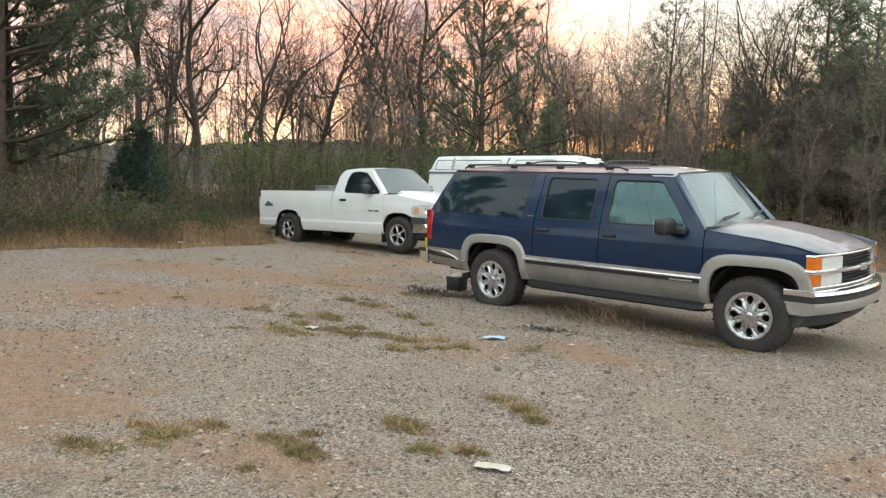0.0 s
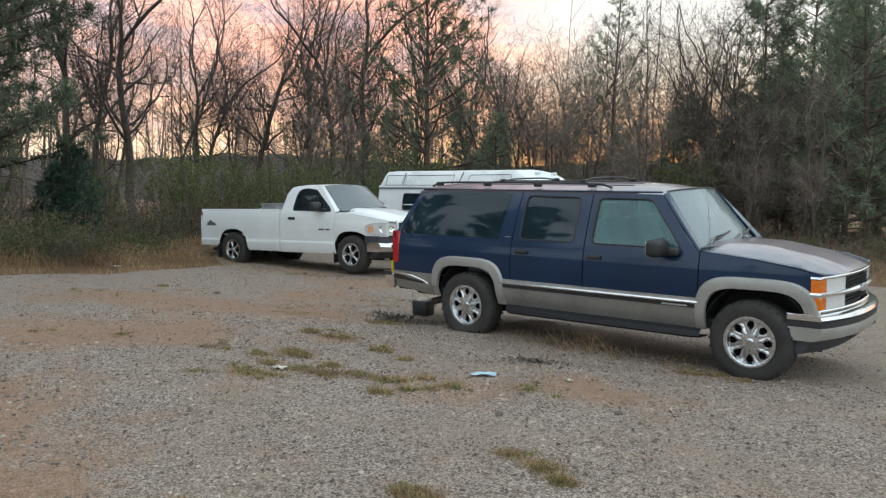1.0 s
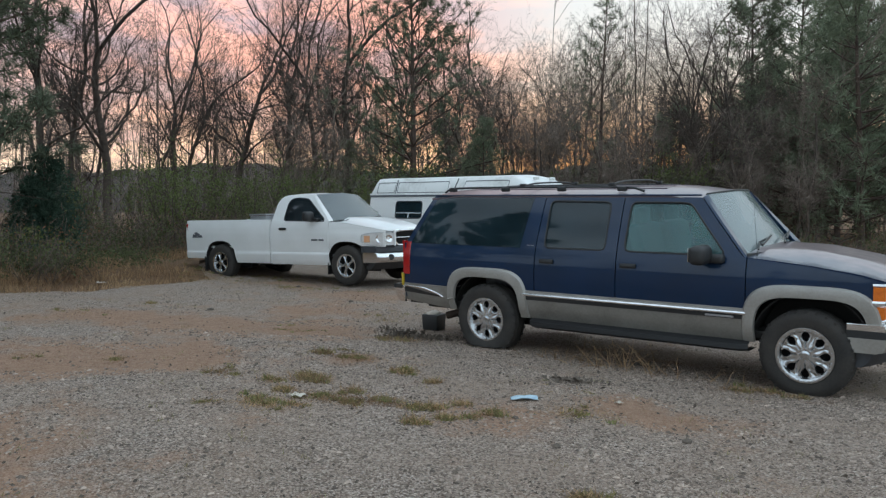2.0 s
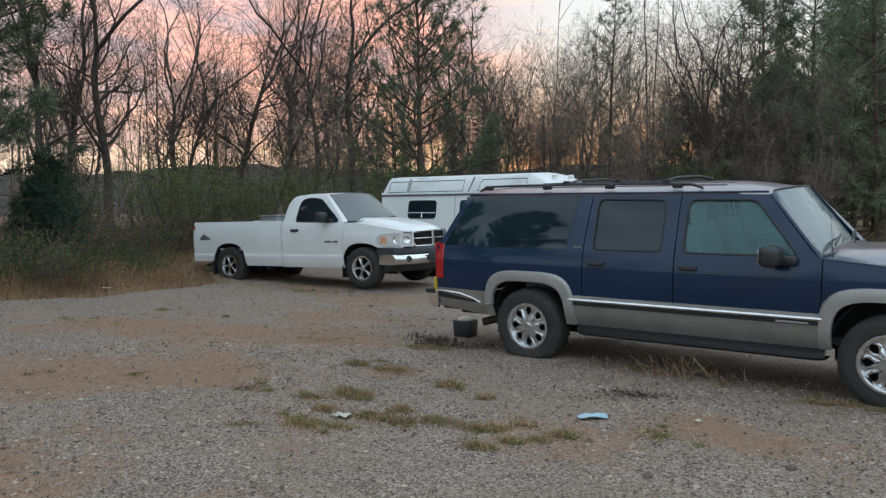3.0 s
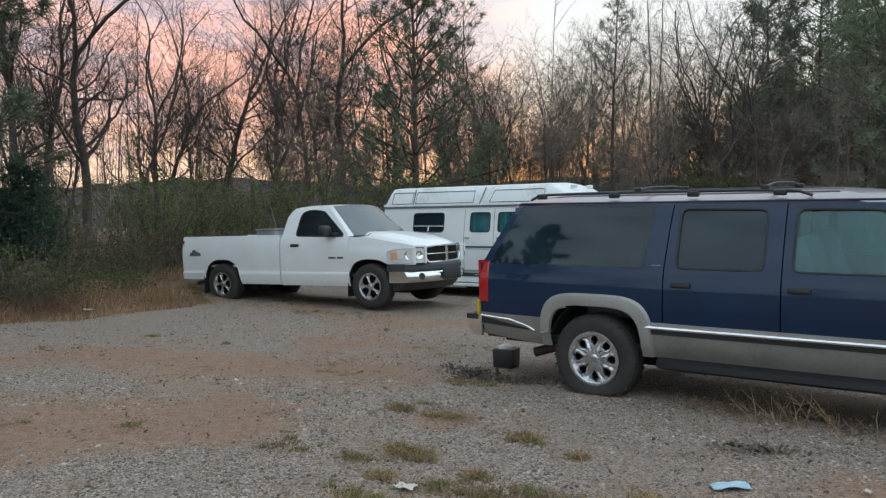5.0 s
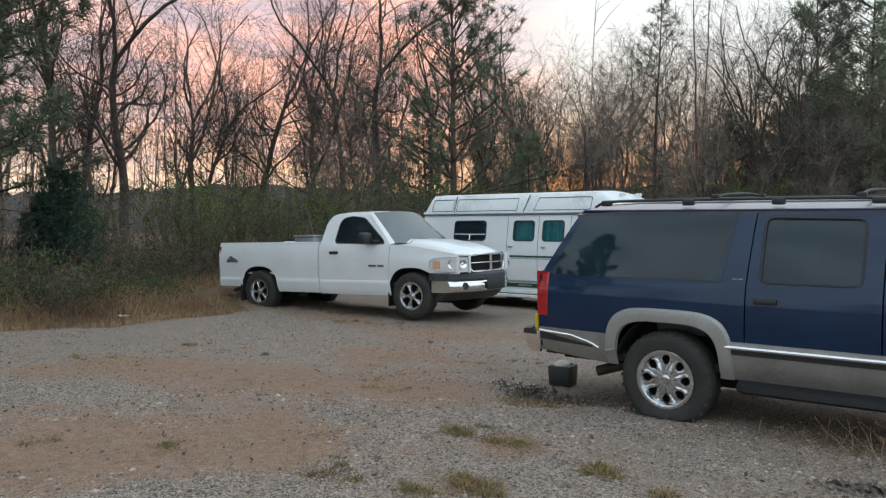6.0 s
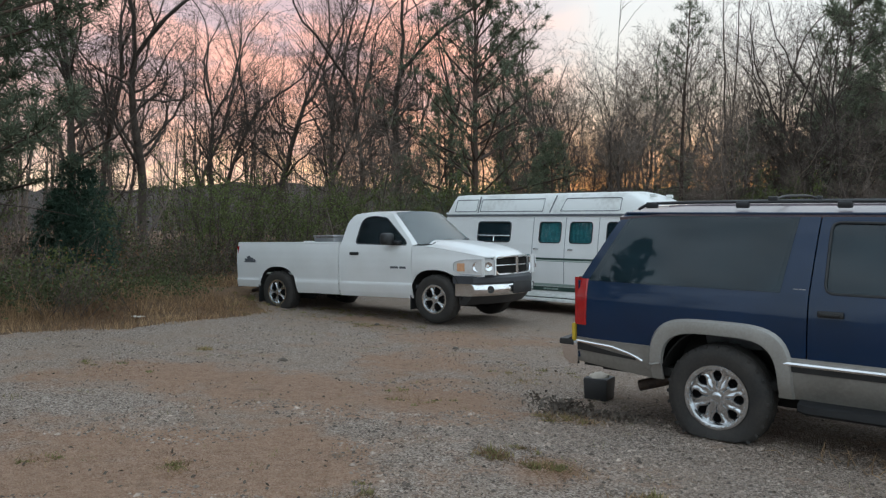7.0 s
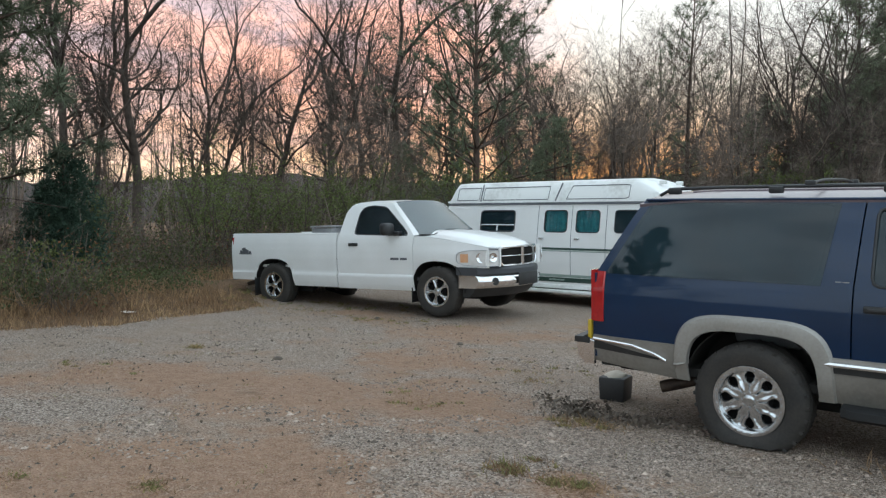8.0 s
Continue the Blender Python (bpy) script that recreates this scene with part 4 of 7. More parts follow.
    for x in (RX, 3.36):
        add_tube(bm, [(x, -0.74, 0.37), (x, 0.74, 0.37)], 0.045, 10)
        add_lathe(bm, [(0.001, -0.12), (0.10, -0.11), (0.14, 0.0), (0.10, 0.11), (0.001, 0.12)], 16, (x, 0.1 if x > 1 else 0, 0.37))
    add_tube(bm, [(0.1, 0, 0.40), (2.0, 0.05, 0.44)], 0.04, 8)
    add_box(bm, (2.2, 0.0, 0.42), (0.7, 0.5, 0.2), 0.05)
    part("chassis", bm, "under", car)
    bm = bmesh.new()
    add_tube(bm, [(1.9, -0.3, 0.40), (0.9, -0.5, 0.40), (0.45, -0.52, 0.46), (-0.15, -0.55, 0.48), (-0.48, -0.60, 0.41), (-0.74, -0.68, 0.33)], 0.046, 10, False)
    part("exhaust_pipe", bm, "steel", car, "rusty exhaust pipe")
    bm = bmesh.new()
    add_box(bm, (-1.20, 0, 0.47), (0.34, 0.9, 0.07), 0.01)
    add_box(bm, (-1.36, 0, 0.47), (0.2, 0.075, 0.075), 0.006)
    part("tow_hitch", bm, "steel", car)
    bm = bmesh.new()
    add_box(bm, (1.30, 0, 0.52), (4.9, 1.74, 0.06), 0)
    add_box(bm, (3.35, 0, 0.80), (1.0, 1.05, 0.5), 0)
    part("floor_pan", bm, "under", car)
    # cabin
    bm = bmesh.new()
    add_box(bm, (2.66, 0, 1.06), (0.42, 1.5, 0.34), 0.06)
    part("dashboard", bm, "trim", car)
    for y in (-0.38, 0.38):
        seat(car, 1.95, y, 0.72, 0.55)
    seat(car, 0.98, 0, 0.72, 1.45)
    seat(car, 0.05, 0, 0.72, 1.35)
    steering(car, 2.38, 0.38, 1.10)
    bm = bmesh.new()
    add_grid(bm, [[Vector((x, y, roof_z(x, y) - 0.045)) for y in spaced(-0.68, 0.68, 7)] for x in spaced(-0.8, 2.3, 10)], 0.01, (0, 0, -1))
    part("headliner", bm, "trim", car)
    return car


wagon()


# ---- white pickup ----
def shell(body_y):
    """Panel makers for a body whose half width is body_y(x, z)."""
    def skin(x, z, s, proud=0.0):
        return Vector((x, s * (body_y(x, z) + proud), z))

    def columns(s, xs, lo, hi, rows=9, proud=0.0, thick=0.02, bm=None):
        bm = bm or bmesh.new()
        return add_grid(bm, [[skin(x, lerp(lo(x), hi(x), j / (rows - 1)), s, proud) for j in range(rows)] for x in xs], thick, (0, s, 0))

    def ring(s, inner, outer, n=8, thick=0.025, proud=0.0):
        cols, per = [], len(inner)
        for k in range(per):
            a, b, c, d = inner[k], inner[(k + 1) % per], outer[k], outer[(k + 1) % per]
            for t in np.linspace(0, 1, n, endpoint=False):
                cols.append(((lerp(a[0], b[0], t), lerp(a[1], b[1], t)), (lerp(c[0], d[0], t), lerp(c[1], d[1], t))))
        return add_grid(bmesh.new(), [[skin(lerp(p[0], q[0], v), lerp(p[1], q[1], v), s, proud) for v in (0, 0.1, 0.5, 1)] for p, q in cols], thick, (0, s, 0), close=True)

    def fan(s, pts, proud=-0.012, thick=0.006):
        """A pane with any number of corners, as a sheet between its lower and upper edge."""
        half_n = len(pts) // 2
        lowr, upr = dense(pts[:half_n], 14), dense(pts[half_n:][::-1], 14)
        return add_grid(bmesh.new(), [[skin(lerp(a[0], b[0], v), lerp(a[1], b[1], v), s, proud) for v in spaced(0, 1, 7)] for a, b in zip(lowr, upr)], thick, (0, s, 0))
    return skin, columns, ring, fan


def pickup():
    car = thing("pickup_truck", pose(-9.94, 3.785, -0.055, 0, -1.1, 5.8), "white regular-cab pickup truck with a long bed beside brush", "pickup truck")
    WIDE = [(0.40, 0.93), (0.50, 0.968), (0.60, 0.988), (0.66, 0.996), (0.685, 0.975), (0.78, 0.984), (0.95, 0.994), (1.08, 0.993), (1.2, 0.984), (1.28, 0.970), (1.33, 0.955), (1.40, 0.926), (1.50, 0.888), (1.62, 0.842), (1.74, 0.793), (1.85, 0.735), (1.95, 0.66)]

    def body_y(x, z):
        y = ramp_of(WIDE, z)
        if x > 3.0:
            y -= 0.10 * ((x - 3.0) / 1.5) ** 2.2
        if 3.0 < x < 4.3 and 0.75 < z < 1.2:
            y += 0.022 * math.exp(-((x - FX) / 0.55) ** 2) * smooth((z - 0.75) / 0.15) * smooth((1.2 - z) / 0.2)
        return y
    skin, columns, ring, fan = shell(body_y)
    FX, RX, R, CZ = 3.62, 0.03, 0.485, 0.43

    def arch(x, cx, low):
        d = abs(x - cx)
        return max(low, CZ + max(R ** 2.6 - d ** 2.6, 0) ** (1 / 2.6)) if d < R else low

    def arch_xs(a, b, c):
        base = list(spaced(a, b, 24)) + [c + R * math.cos(t) for t in np.linspace(0, math.pi, 27)] + [c - R - 0.001, c + R + 0.001]
        return sorted({round(v, 4) for v in base if a <= v <= b})

    def fender_line(x):
        return ramp_of([(3.1, 1.318), (3.6, 1.275), (4.1, 1.20), (4.5, 1.125)], x)
    for s in (-1, 1):
        bed = part("bed_side", columns(s, arch_xs(-1.06, 1.545, RX), lambda x: arch(x, RX, 0.44 if x > RX else 0.52), lambda x: 1.355, 32), "white", car)
        bm = bmesh.new()
        add_grid(bm, [[Vector((x, s * y, z)) for y, z in ((0.955, 1.352), (0.945, 1.375), (0.89, 1.378), (0.875, 1.35))] for x in spaced(-1.06, 1.545, 12)], 0.012, (0, 0, 1))
        part("bed_rail", bm, "white", bed)
        bm = bmesh.new()
        add_grid(bm, [[Vector((x, s * 0.86, z)) for z in (0.96, 1.36)] for x in (-1.02, 1.5)], 0.02, (0, -s, 0))
        part("bed_wall", bm, "white", bed)
        door = part("door", columns(s, spaced(1.60, 3.165, 18), lambda x: 0.43, lambda x: 1.335, 36), "white", car)
        inner = [(1.92, 1.345), (3.06, 1.322), (3.01, 1.39), (2.50, 1.79), (2.22, 1.825), (2.06, 1.808), (1.985, 1.77), (1.95, 1.69)]
        outer = [(1.60, 1.335), (3.165, 1.318), (3.075, 1.43), (2.585, 1.87), (2.20, 1.895), (1.88, 1.885), (1.725, 1.835), (1.64, 1.70)]
        part("window_frame", ring(s, rounded(inner, 0.07), repeated(outer), 2), "white", door)
        part("door_glass", fan(s, [(1.90, 1.335), (2.2, 1.33), (2.6, 1.332), (3.07, 1.325), (2.53, 1.815), (2.22, 1.84), (1.98, 1.80), (1.92, 1.70)]), "cab", door, "dark side window glass")
        bm = bmesh.new()
        add_tube(bm, [skin(x, z, s, -0.004) for x, z in dense(rounded(inner, 0.07), 60, True) + [rounded(inner, 0.07)[0]]], 0.011, 6)
        part("window_seal", bm, "black", door)
        bm = bmesh.new()
        add_box(bm, skin(1.93, 1.175, s, 0.014), (0.20, 0.03, 0.055), 0.02, seg=3)
        part("door_handle", bm, "black", door)
        bars(car, "door_lettering", 2.72, s * (body_y(2.9, 0.95) + 0.002), 0.945, (0.166,), 0.035, 0.008, "mark", s)
        bars(car, "door_lettering", 2.92, s * (body_y(2.9, 0.95) + 0.002), 0.945, (0.224,), 0.035, 0.008, "mark", s)
        bm = bmesh.new()
        for k, (w, hgt) in enumerate(((0.07, 0.05), (0.09, 0.10), (0.08, 0.07), (0.06, 0.04))):
            add_box(bm, skin(-0.80 + k * 0.075, 1.01 + hgt / 2, s, 0.003), (w, 0.006, hgt), 0, Matrix.Rotation(radians(12 * (-1) ** k), 3, "Y"))
        add_box(bm, skin(-0.69, 1.0, s, 0.003), (0.32, 0.006, 0.022), 0)
        part("side_decal", bm, "mark", car)
        part("cab_corner", columns(s, spaced(1.565, 1.597, 3), lambda x: 0.43, lambda x: 1.335, 10), "white", car)
        part("front_fender", columns(s, arch_xs(3.175, 4.52, FX), lambda x: arch(x, FX, 0.43 if x < FX else 0.815), lambda x: min(fender_line(x), 1.32), 24), "white", car)
        for cx in (RX, FX):
            bm = bmesh.new()
            bow = [(math.cos(a), math.sin(a), (R + 0.012) * (abs(math.cos(a)) ** 2.6 + abs(math.sin(a)) ** 2.6) ** (-1 / 2.6)) for a in np.linspace(0.0, math.pi, 24)]
            add_grid(bm, [[Vector((cx + k * c, s * y, CZ + k * q)) for y in (0.962, 0.55)] for c, q, k in bow], 0.01, (0, 0, 1))
            add_grid(bm, [[Vector((x, s * 0.55, z)) for z in (0.3, 0.97)] for x in (cx - R - 0.05, cx + R + 0.05)], 0.01, (0, s, 0))
            part("wheel_well", bm, "under", car)
        bm = bmesh.new()
        add_box(bm, (RX - 0.49, s * 0.86, 0.40), (0.02, 0.26, 0.34), 0.006)
        part("mud_flap", bm, "black", car)
        part("mud_flap", add_box(bmesh.new(), (FX - 0.50, s * 0.84, 0.36), (0.02, 0.24, 0.24), 0.006), "black", car)
        bm = bmesh.new()
        add_box(bm, (2.74, s * 1.10, 1.43), (0.16, 0.26, 0.20), 0.06, seg=3)
        add_box(bm, (2.86, s * 0.97, 1.365), (0.12, 0.14, 0.06), 0.02)
        part("side_mirror", bm, "black", car, "black door mirror")
        bm = bmesh.new()
        outline = [(3.99, 0.925, 1.02), (4.02, 0.895, 1.05), (4.10, 0.868, 1.072), (4.22, 0.855, 1.088), (4.36, 0.848, 1.092), (4.47, 0.845, 1.09)]
        rows = [[skin(x, z, s, 0.008) for z in spaced(lo, hi, 5)] for x, lo, hi in outline]
        rows += [[Vector((x, s * y, z)) for z in spaced(0.845, hi, 5)] for x, y, hi in ((4.525, 0.825, 1.088), (4.565, 0.745, 1.085), (4.585, 0.68, 1.08))]
        add_grid(bm, rows, 0.03, (1, s, 0))
        lamp = part("headlight", bm, "lens", car, "clear wraparound headlight")
        bm = bmesh.new()
        for px, py, rr in ((4.40, 0.90, 0.085), (4.54, 0.80, 0.075)):
            way = Vector((0.55 if px < 4.5 else 0.85, s * (0.8 if px < 4.5 else 0.5), 0.05)).normalized()
            turn = Vector((0, 1, 0)).rotation_difference(way).to_matrix().to_4x4()
            add_lathe(bm, [(rr, 0.012), (rr * 0.95, 0.020), (rr * 0.7, 0.004), (rr * 0.3, -0.004), (0.001, 0.006)], 20)
            bmesh.ops.transform(bm, matrix=Matrix.Translation(skin(px, 0.975, s, -0.012) if px < 4.5 else Vector((px, s * py, 0.975))) @ turn, verts=bm.verts[-100:])
        part("reflector_bowl", bm, "chrome", lamp)
        bm = bmesh.new()
        add_grid(bm, [[skin(x, z, s, 0.014) for z in spaced(0.90, 1.03, 4)] for x in (4.06, 4.10, 4.15, 4.19)], 0.01, (1, s, 0))
        part("turn_signal", bm, "paleamber", lamp, "pale amber corner lens")
        bm = bmesh.new()
        loop = [row[0] for row in rows] + rows[-1][1:] + [row[-1] for row in rows[::-1]][1:] + rows[0][1:-1][::-1]
        add_tube(bm, [p + Vector((0.006, s * 0.006, 0)) for p in loop + loop[:1]], 0.006, 6)
        part("headlight_seal", bm, "badge", lamp)
        bm = bmesh.new()
        add_grid(bm, [[Vector((x, s * y, z)) for z in (0.93, 1.30)] for x, y in ((-1.02, 0.988), (-1.075, 0.97), (-1.085, 0.85))], 0.02, (-1, s, 0))
        part("tail_lamp", bm, "red", car)
        bm = bmesh.new()
        rows = []
        for t in spaced(0, 1, 10):
            x, z = lerp(3.165, 2.585, t), lerp(1.318, 1.87, t)
            rows.append([skin(x, z, s), Vector((x + 0.03, s * (body_y(x, z) - 0.02), z + 0.01)), Vector((lerp(3.225, 2.635, t), s * lerp(0.875, 0.70, t), lerp(1.340, 1.885, t)))])
        add_grid(bm, rows, 0.02, (1, s, 0.3))
        part("windscreen_pillar", bm, "white", car)
        wheel(car, FX, s * 0.865, 0.435, 0.40, 0.265, 0.228, 5, 0, s)
        wheel(car, RX, s * 0.865, 0.435, 0.40, 0.265, 0.228, 5, 0, s)
    # cab roof, rear wall, screens
    bm = bmesh.new()
    add_grid(bm, [[Vector((x, v * 0.70, 1.872 + 0.058 * (1 - abs(v) ** 2.6) - 0.06 * smooth((1.90 - x) / 0.24) - 0.045 * smooth((x - 2.3) / 0.4) ** 2)) for v in spaced(-1, 1, 17)] for x in spaced(1.76, 2.66, 16)], 0.025, (0, 0, 1))
    part("cab_roof", bm, "white", car)
    bm = bmesh.new()
    add_grid(bm, [[Vector(((1.575 + 0.05 * smooth((z - 1.3) / 0.4) + 0.15 * max(0.0, (z - 1.66) / 0.21) ** 2), v * ramp_of(WIDE, z) * 0.985, z)) for z in spaced(0.55, 1.87, 14)] for v in spaced(-1, 1, 13)], 0.03, (-1, 0, 0))
    part("cab_rear_wall", bm, "white", car)
    bm = bmesh.new()
    add_grid(bm, [[Vector(((1.575 + 0.05 * smooth((z - 1.3) / 0.4) + 0.15 * max(0.0, (z - 1.66) / 0.21) ** 2) - 0.008, v * 0.6, z)) for z in spaced(1.42, 1.78, 6)] for v in spaced(-1, 1, 7)], 0.006, (-1, 0, 0))
    part("rear_window", bm, "tinted", car)
    bm = bmesh.new()
    add_grid(bm, [[Vector((lerp(3.222, 2.63, t) + 0.10 * (1 - v * v), v * lerp(0.88, 0.705, t), lerp(1.342, 1.882, t) + 0.035 * t * (1 - v * v))) for t in spaced(0, 1, 10)] for v in spaced(-1, 1, 17)], 0.006, (1, 0, 0.5))
    part("windscreen", bm, "hazy", car, "reflecting windscreen glass")
    wiper(car, [(3.36, -0.62, 1.345), (3.30, -0.35, 1.385), (3.28, 0.0, 1.40)])
    wiper(car, [(3.40, 0.10, 1.355), (3.33, 0.32, 1.39), (3.28, 0.60, 1.40)])
    bm = bmesh.new()
    add_grid(bm, [[Vector((3.16 + 0.16 * (1 - v * v) + d, v * 0.88, 1.335)) for d in (0.0, 0.12)] for v in spaced(-1, 1, 13)], 0.02, (0, 0, 1))
    part("cowl", bm, "black", car)
    bm = bmesh.new()
    rows = []
    for x in spaced(3.20, 4.66, 44):
        half_w = ramp_of([(3.2, 0.90), (4.0, 0.86), (4.3, 0.79), (4.5, 0.70), (4.66, 0.60)], x)
        zc = float(np.interp(x, [3.2, 3.5, 3.7, 3.95, 4.2, 4.38, 4.5, 4.58, 4.62, 4.66], [1.405, 1.393, 1.376, 1.343, 1.300, 1.258, 1.222, 1.190, 1.165, 1.13]))
        row = []
        for v in spaced(-1, 1, 37):
            edge = min(fender_line(x), 1.33) + 0.004 if x < 4.45 else lerp(fender_line(4.45), 1.12, (x - 4.45) / 0.21)
            k = smooth((abs(v) - 0.42) / 0.34) * 0.72 + smooth((abs(v) - 0.70) / 0.30) * 0.28
            row.append(Vector((x - 0.045 - 0.05 * v * v * smooth((x - 4.3) / 0.3) + 0.045 * smooth((4.2 - x) / 0.6), v * half_w, lerp(zc - 0.02 * v * v, edge, k))))
        rows.append(row)
    add_grid(bm, rows, 0.02, (0, 0, 1))
    part("hood", bm, "white", car)
    # grille: a body-coloured surround with a cross between four dark openings
    bm = bmesh.new()
    add_grid(bm, [[Vector((4.55 - 0.06 * v * v, v * 0.60, z)) for z in (0.80, 1.13)] for v in spaced(-1, 1, 9)], 0.02, (1, 0, 0))
    for z in spaced(0.86, 1.10, 7):
        add_box(bm, (4.552, 0, z), (0.02, 0.98, 0.008), 0)
    grille = part("grille", bm, "under", car, "dark grille behind a body-coloured cross")
    bm = bmesh.new()
    face = lambda y: 4.615 - 0.07 * (y / 0.6) ** 2
    loop = rounded([(-0.60, 1.128), (0.60, 1.128), (0.60, 0.93), (0.54, 0.838), (-0.54, 0.838), (-0.60, 0.93)], 0.08)
    add_tube(bm, [Vector((face(y), y, z)) for y, z in dense(loop, 72, True) + [loop[0]]], 0.022, 8)
    add_tube(bm, [Vector((face(0) + 0.006, 0, z)) for z in spaced(0.84, 1.13, 5)], 0.030, 8)
    add_tube(bm, [Vector((face(y) + 0.004, y, 0.985)) for y in spaced(-0.59, 0.59, 15)], 0.013, 8)
    part("grille_surround", bm, "chrome", grille, "bright grille surround and cross")
    for s in (-1, 1):
        bm = bmesh.new()
        add_grid(bm, [[Vector((x, s * y, z)) for z in spaced(0.83, 1.135, 5)] for x, y in ((4.592, 0.685), (4.60, 0.65), (4.585, 0.615), (4.55, 0.60))], 0.02, (1, 0, 0))
        part("grille_side", bm, "white", car)

    def bumper(name, prof, mat, base, half_w, bow, sgn=1, label="", wrap=0.30):
        bm = bmesh.new()
        rows = [[Vector((base - sgn * bow * abs(v) ** 2.6 + sgn * d, v * half_w, z)) for z, d in prof] for v in spaced(-1, 1, 27)]
        for s in (-1, 1):
            end = [Vector((base - sgn * bow - sgn * wrap, s * half_w * 1.004, z)) for z, d in prof]
            rows = [end] + rows if s < 0 else rows + [end]
        add_grid(bm, rows, 0.03, (sgn, 0, 0))
        return part(name, bm, mat, car, label)
    bumper("bumper_fascia", [(0.700, 0.02), (0.72, 0.040), (0.79, 0.035), (0.825, -0.02)], "grey", 4.65, 0.955, 0.34, 1, "grey plastic upper bumper", 0.34)
    chrome = bumper("front_bumper", [(0.500, -0.01), (0.52, 0.025), (0.55, 0.050), (0.59, 0.062), (0.63, 0.056), (0.665, 0.036), (0.698, 0.0)], "chrome", 4.66, 0.96, 0.34, 1, "chrome front bumper", 0.30)
    bumper("air_dam", [(0.36, -0.14), (0.44, -0.05), (0.518, 0.0)], "black", 4.64, 0.92, 0.32, 1, "", 0.25)
    for s in (-1, 1):
        bm = bmesh.new()
        bmesh.ops.create_cone(bm, cap_ends=True, segments=24, radius1=0.064, radius2=0.058, depth=0.04, matrix=Matrix.Translation((4.535, s * 0.725, 0.605)) @ Matrix.Rotation(radians(s * 34), 4, "Z") @ Matrix.Rotation(radians(90), 4, "Y"))
        part("fog_lamp", bm, "black", chrome)
    bm = bmesh.new()
    add_box(bm, (4.725, 0.0, 0.62), (0.02, 0.62, 0.20), 0.02)
    part("plate_bracket", bm, "black", chrome)
    bumper("rear_bumper", [(0.50, 0.0), (0.54, 0.03), (0.66, 0.03), (0.70, 0.0)], "grey", -1.16, 0.90, 0.03, -1, "", 0.06)
    bm = bmesh.new()
    add_grid(bm, [[Vector((-1.075, y, z)) for z in spaced(0.70, 1.36, 6)] for y in spaced(-0.85, 0.85, 5)], 0.05, (-1, 0, 0))
    part("tailgate", bm, "white", car)
    bm = bmesh.new()
    add_box(bm, (0.24, 0, 0.78), (2.6, 1.74, 0.04), 0)
    for k in range(12):
        add_box(bm, (0.24, -0.66 + k * 0.12, 0.805), (2.55, 0.05, 0.016), 0.005)
    add_box(bm, (1.52, 0, 1.06), (0.04, 1.74, 0.56), 0)
    part("bed_floor", bm, "white", car)
    bm = bmesh.new()
    for y in (-0.42, 0.42):
        add_box(bm, (1.7, y, 0.50), (5.6, 0.09, 0.15), 0.01)
    for x in (RX, FX):
        add_tube(bm, [(x, -0.75, 0.40), (x, 0.75, 0.40)], 0.045, 10)
        add_lathe(bm, [(0.001, -0.13), (0.11, -0.12), (0.15, 0.0), (0.11, 0.12), (0.001, 0.13)], 16, (x, 0, 0.40))
    add_box(bm, (2.6, 0, 0.52), (0.9, 0.9, 0.22), 0.05)
    add_box(bm, (1.0, 0.55, 0.50), (0.9, 0.35, 0.22), 0.06)
    add_box(bm, (4.0, 0, 0.75), (0.9, 1.0, 0.5), 0.05)
    part("chassis", bm, "under", car)
    bm = bmesh.new()
    add_tube(bm, [(2.0, -0.35, 0.42), (0.9, -0.55, 0.42), (0.5, -0.6, 0.45), (-0.3, -0.62, 0.55), (-0.9, -0.75, 0.42)], 0.035, 8)
    part("exhaust_pipe", bm, "steel", car)
    bm = bmesh.new()
    add_box(bm, (2.38, 0, 0.62), (1.6, 1.70, 0.06), 0)
    add_box(bm, (3.08, 0, 1.12), (0.36, 1.55, 0.36), 0.06)
    part("dashboard", bm, "trim", car)
    seat(car, 2.15, 0, 0.78, 1.45)
    steering(car, 2.72, 0.40, 1.20)
    # box across the bed behind the cab
    box = thing("tool_box", car.matrix_world @ Matrix.Translation((1.12, 0, 1.38)), "low silver metal tool box across the pickup bed", "tool box")
    bm = bmesh.new()
    add_box(bm, (0, 0, 0.0), (0.48, 1.76, 0.16), 0.012)
    add_box(bm, (0, 0, -0.25), (0.44, 1.66, 0.40), 0.02)
    part("body", bm, "badge", box)
    bm = bmesh.new()
    add_box(bm, (0, 0, 0.105), (0.50, 1.80, 0.035), 0.01)
    part("lid", bm, "badge", box)
    bm = bmesh.new()
    add_box(bm, (0.12, 0, 0.128), (0.03, 0.2, 0.012), 0.004)
    part("latch", bm, "black", box)
    return car


pickup()


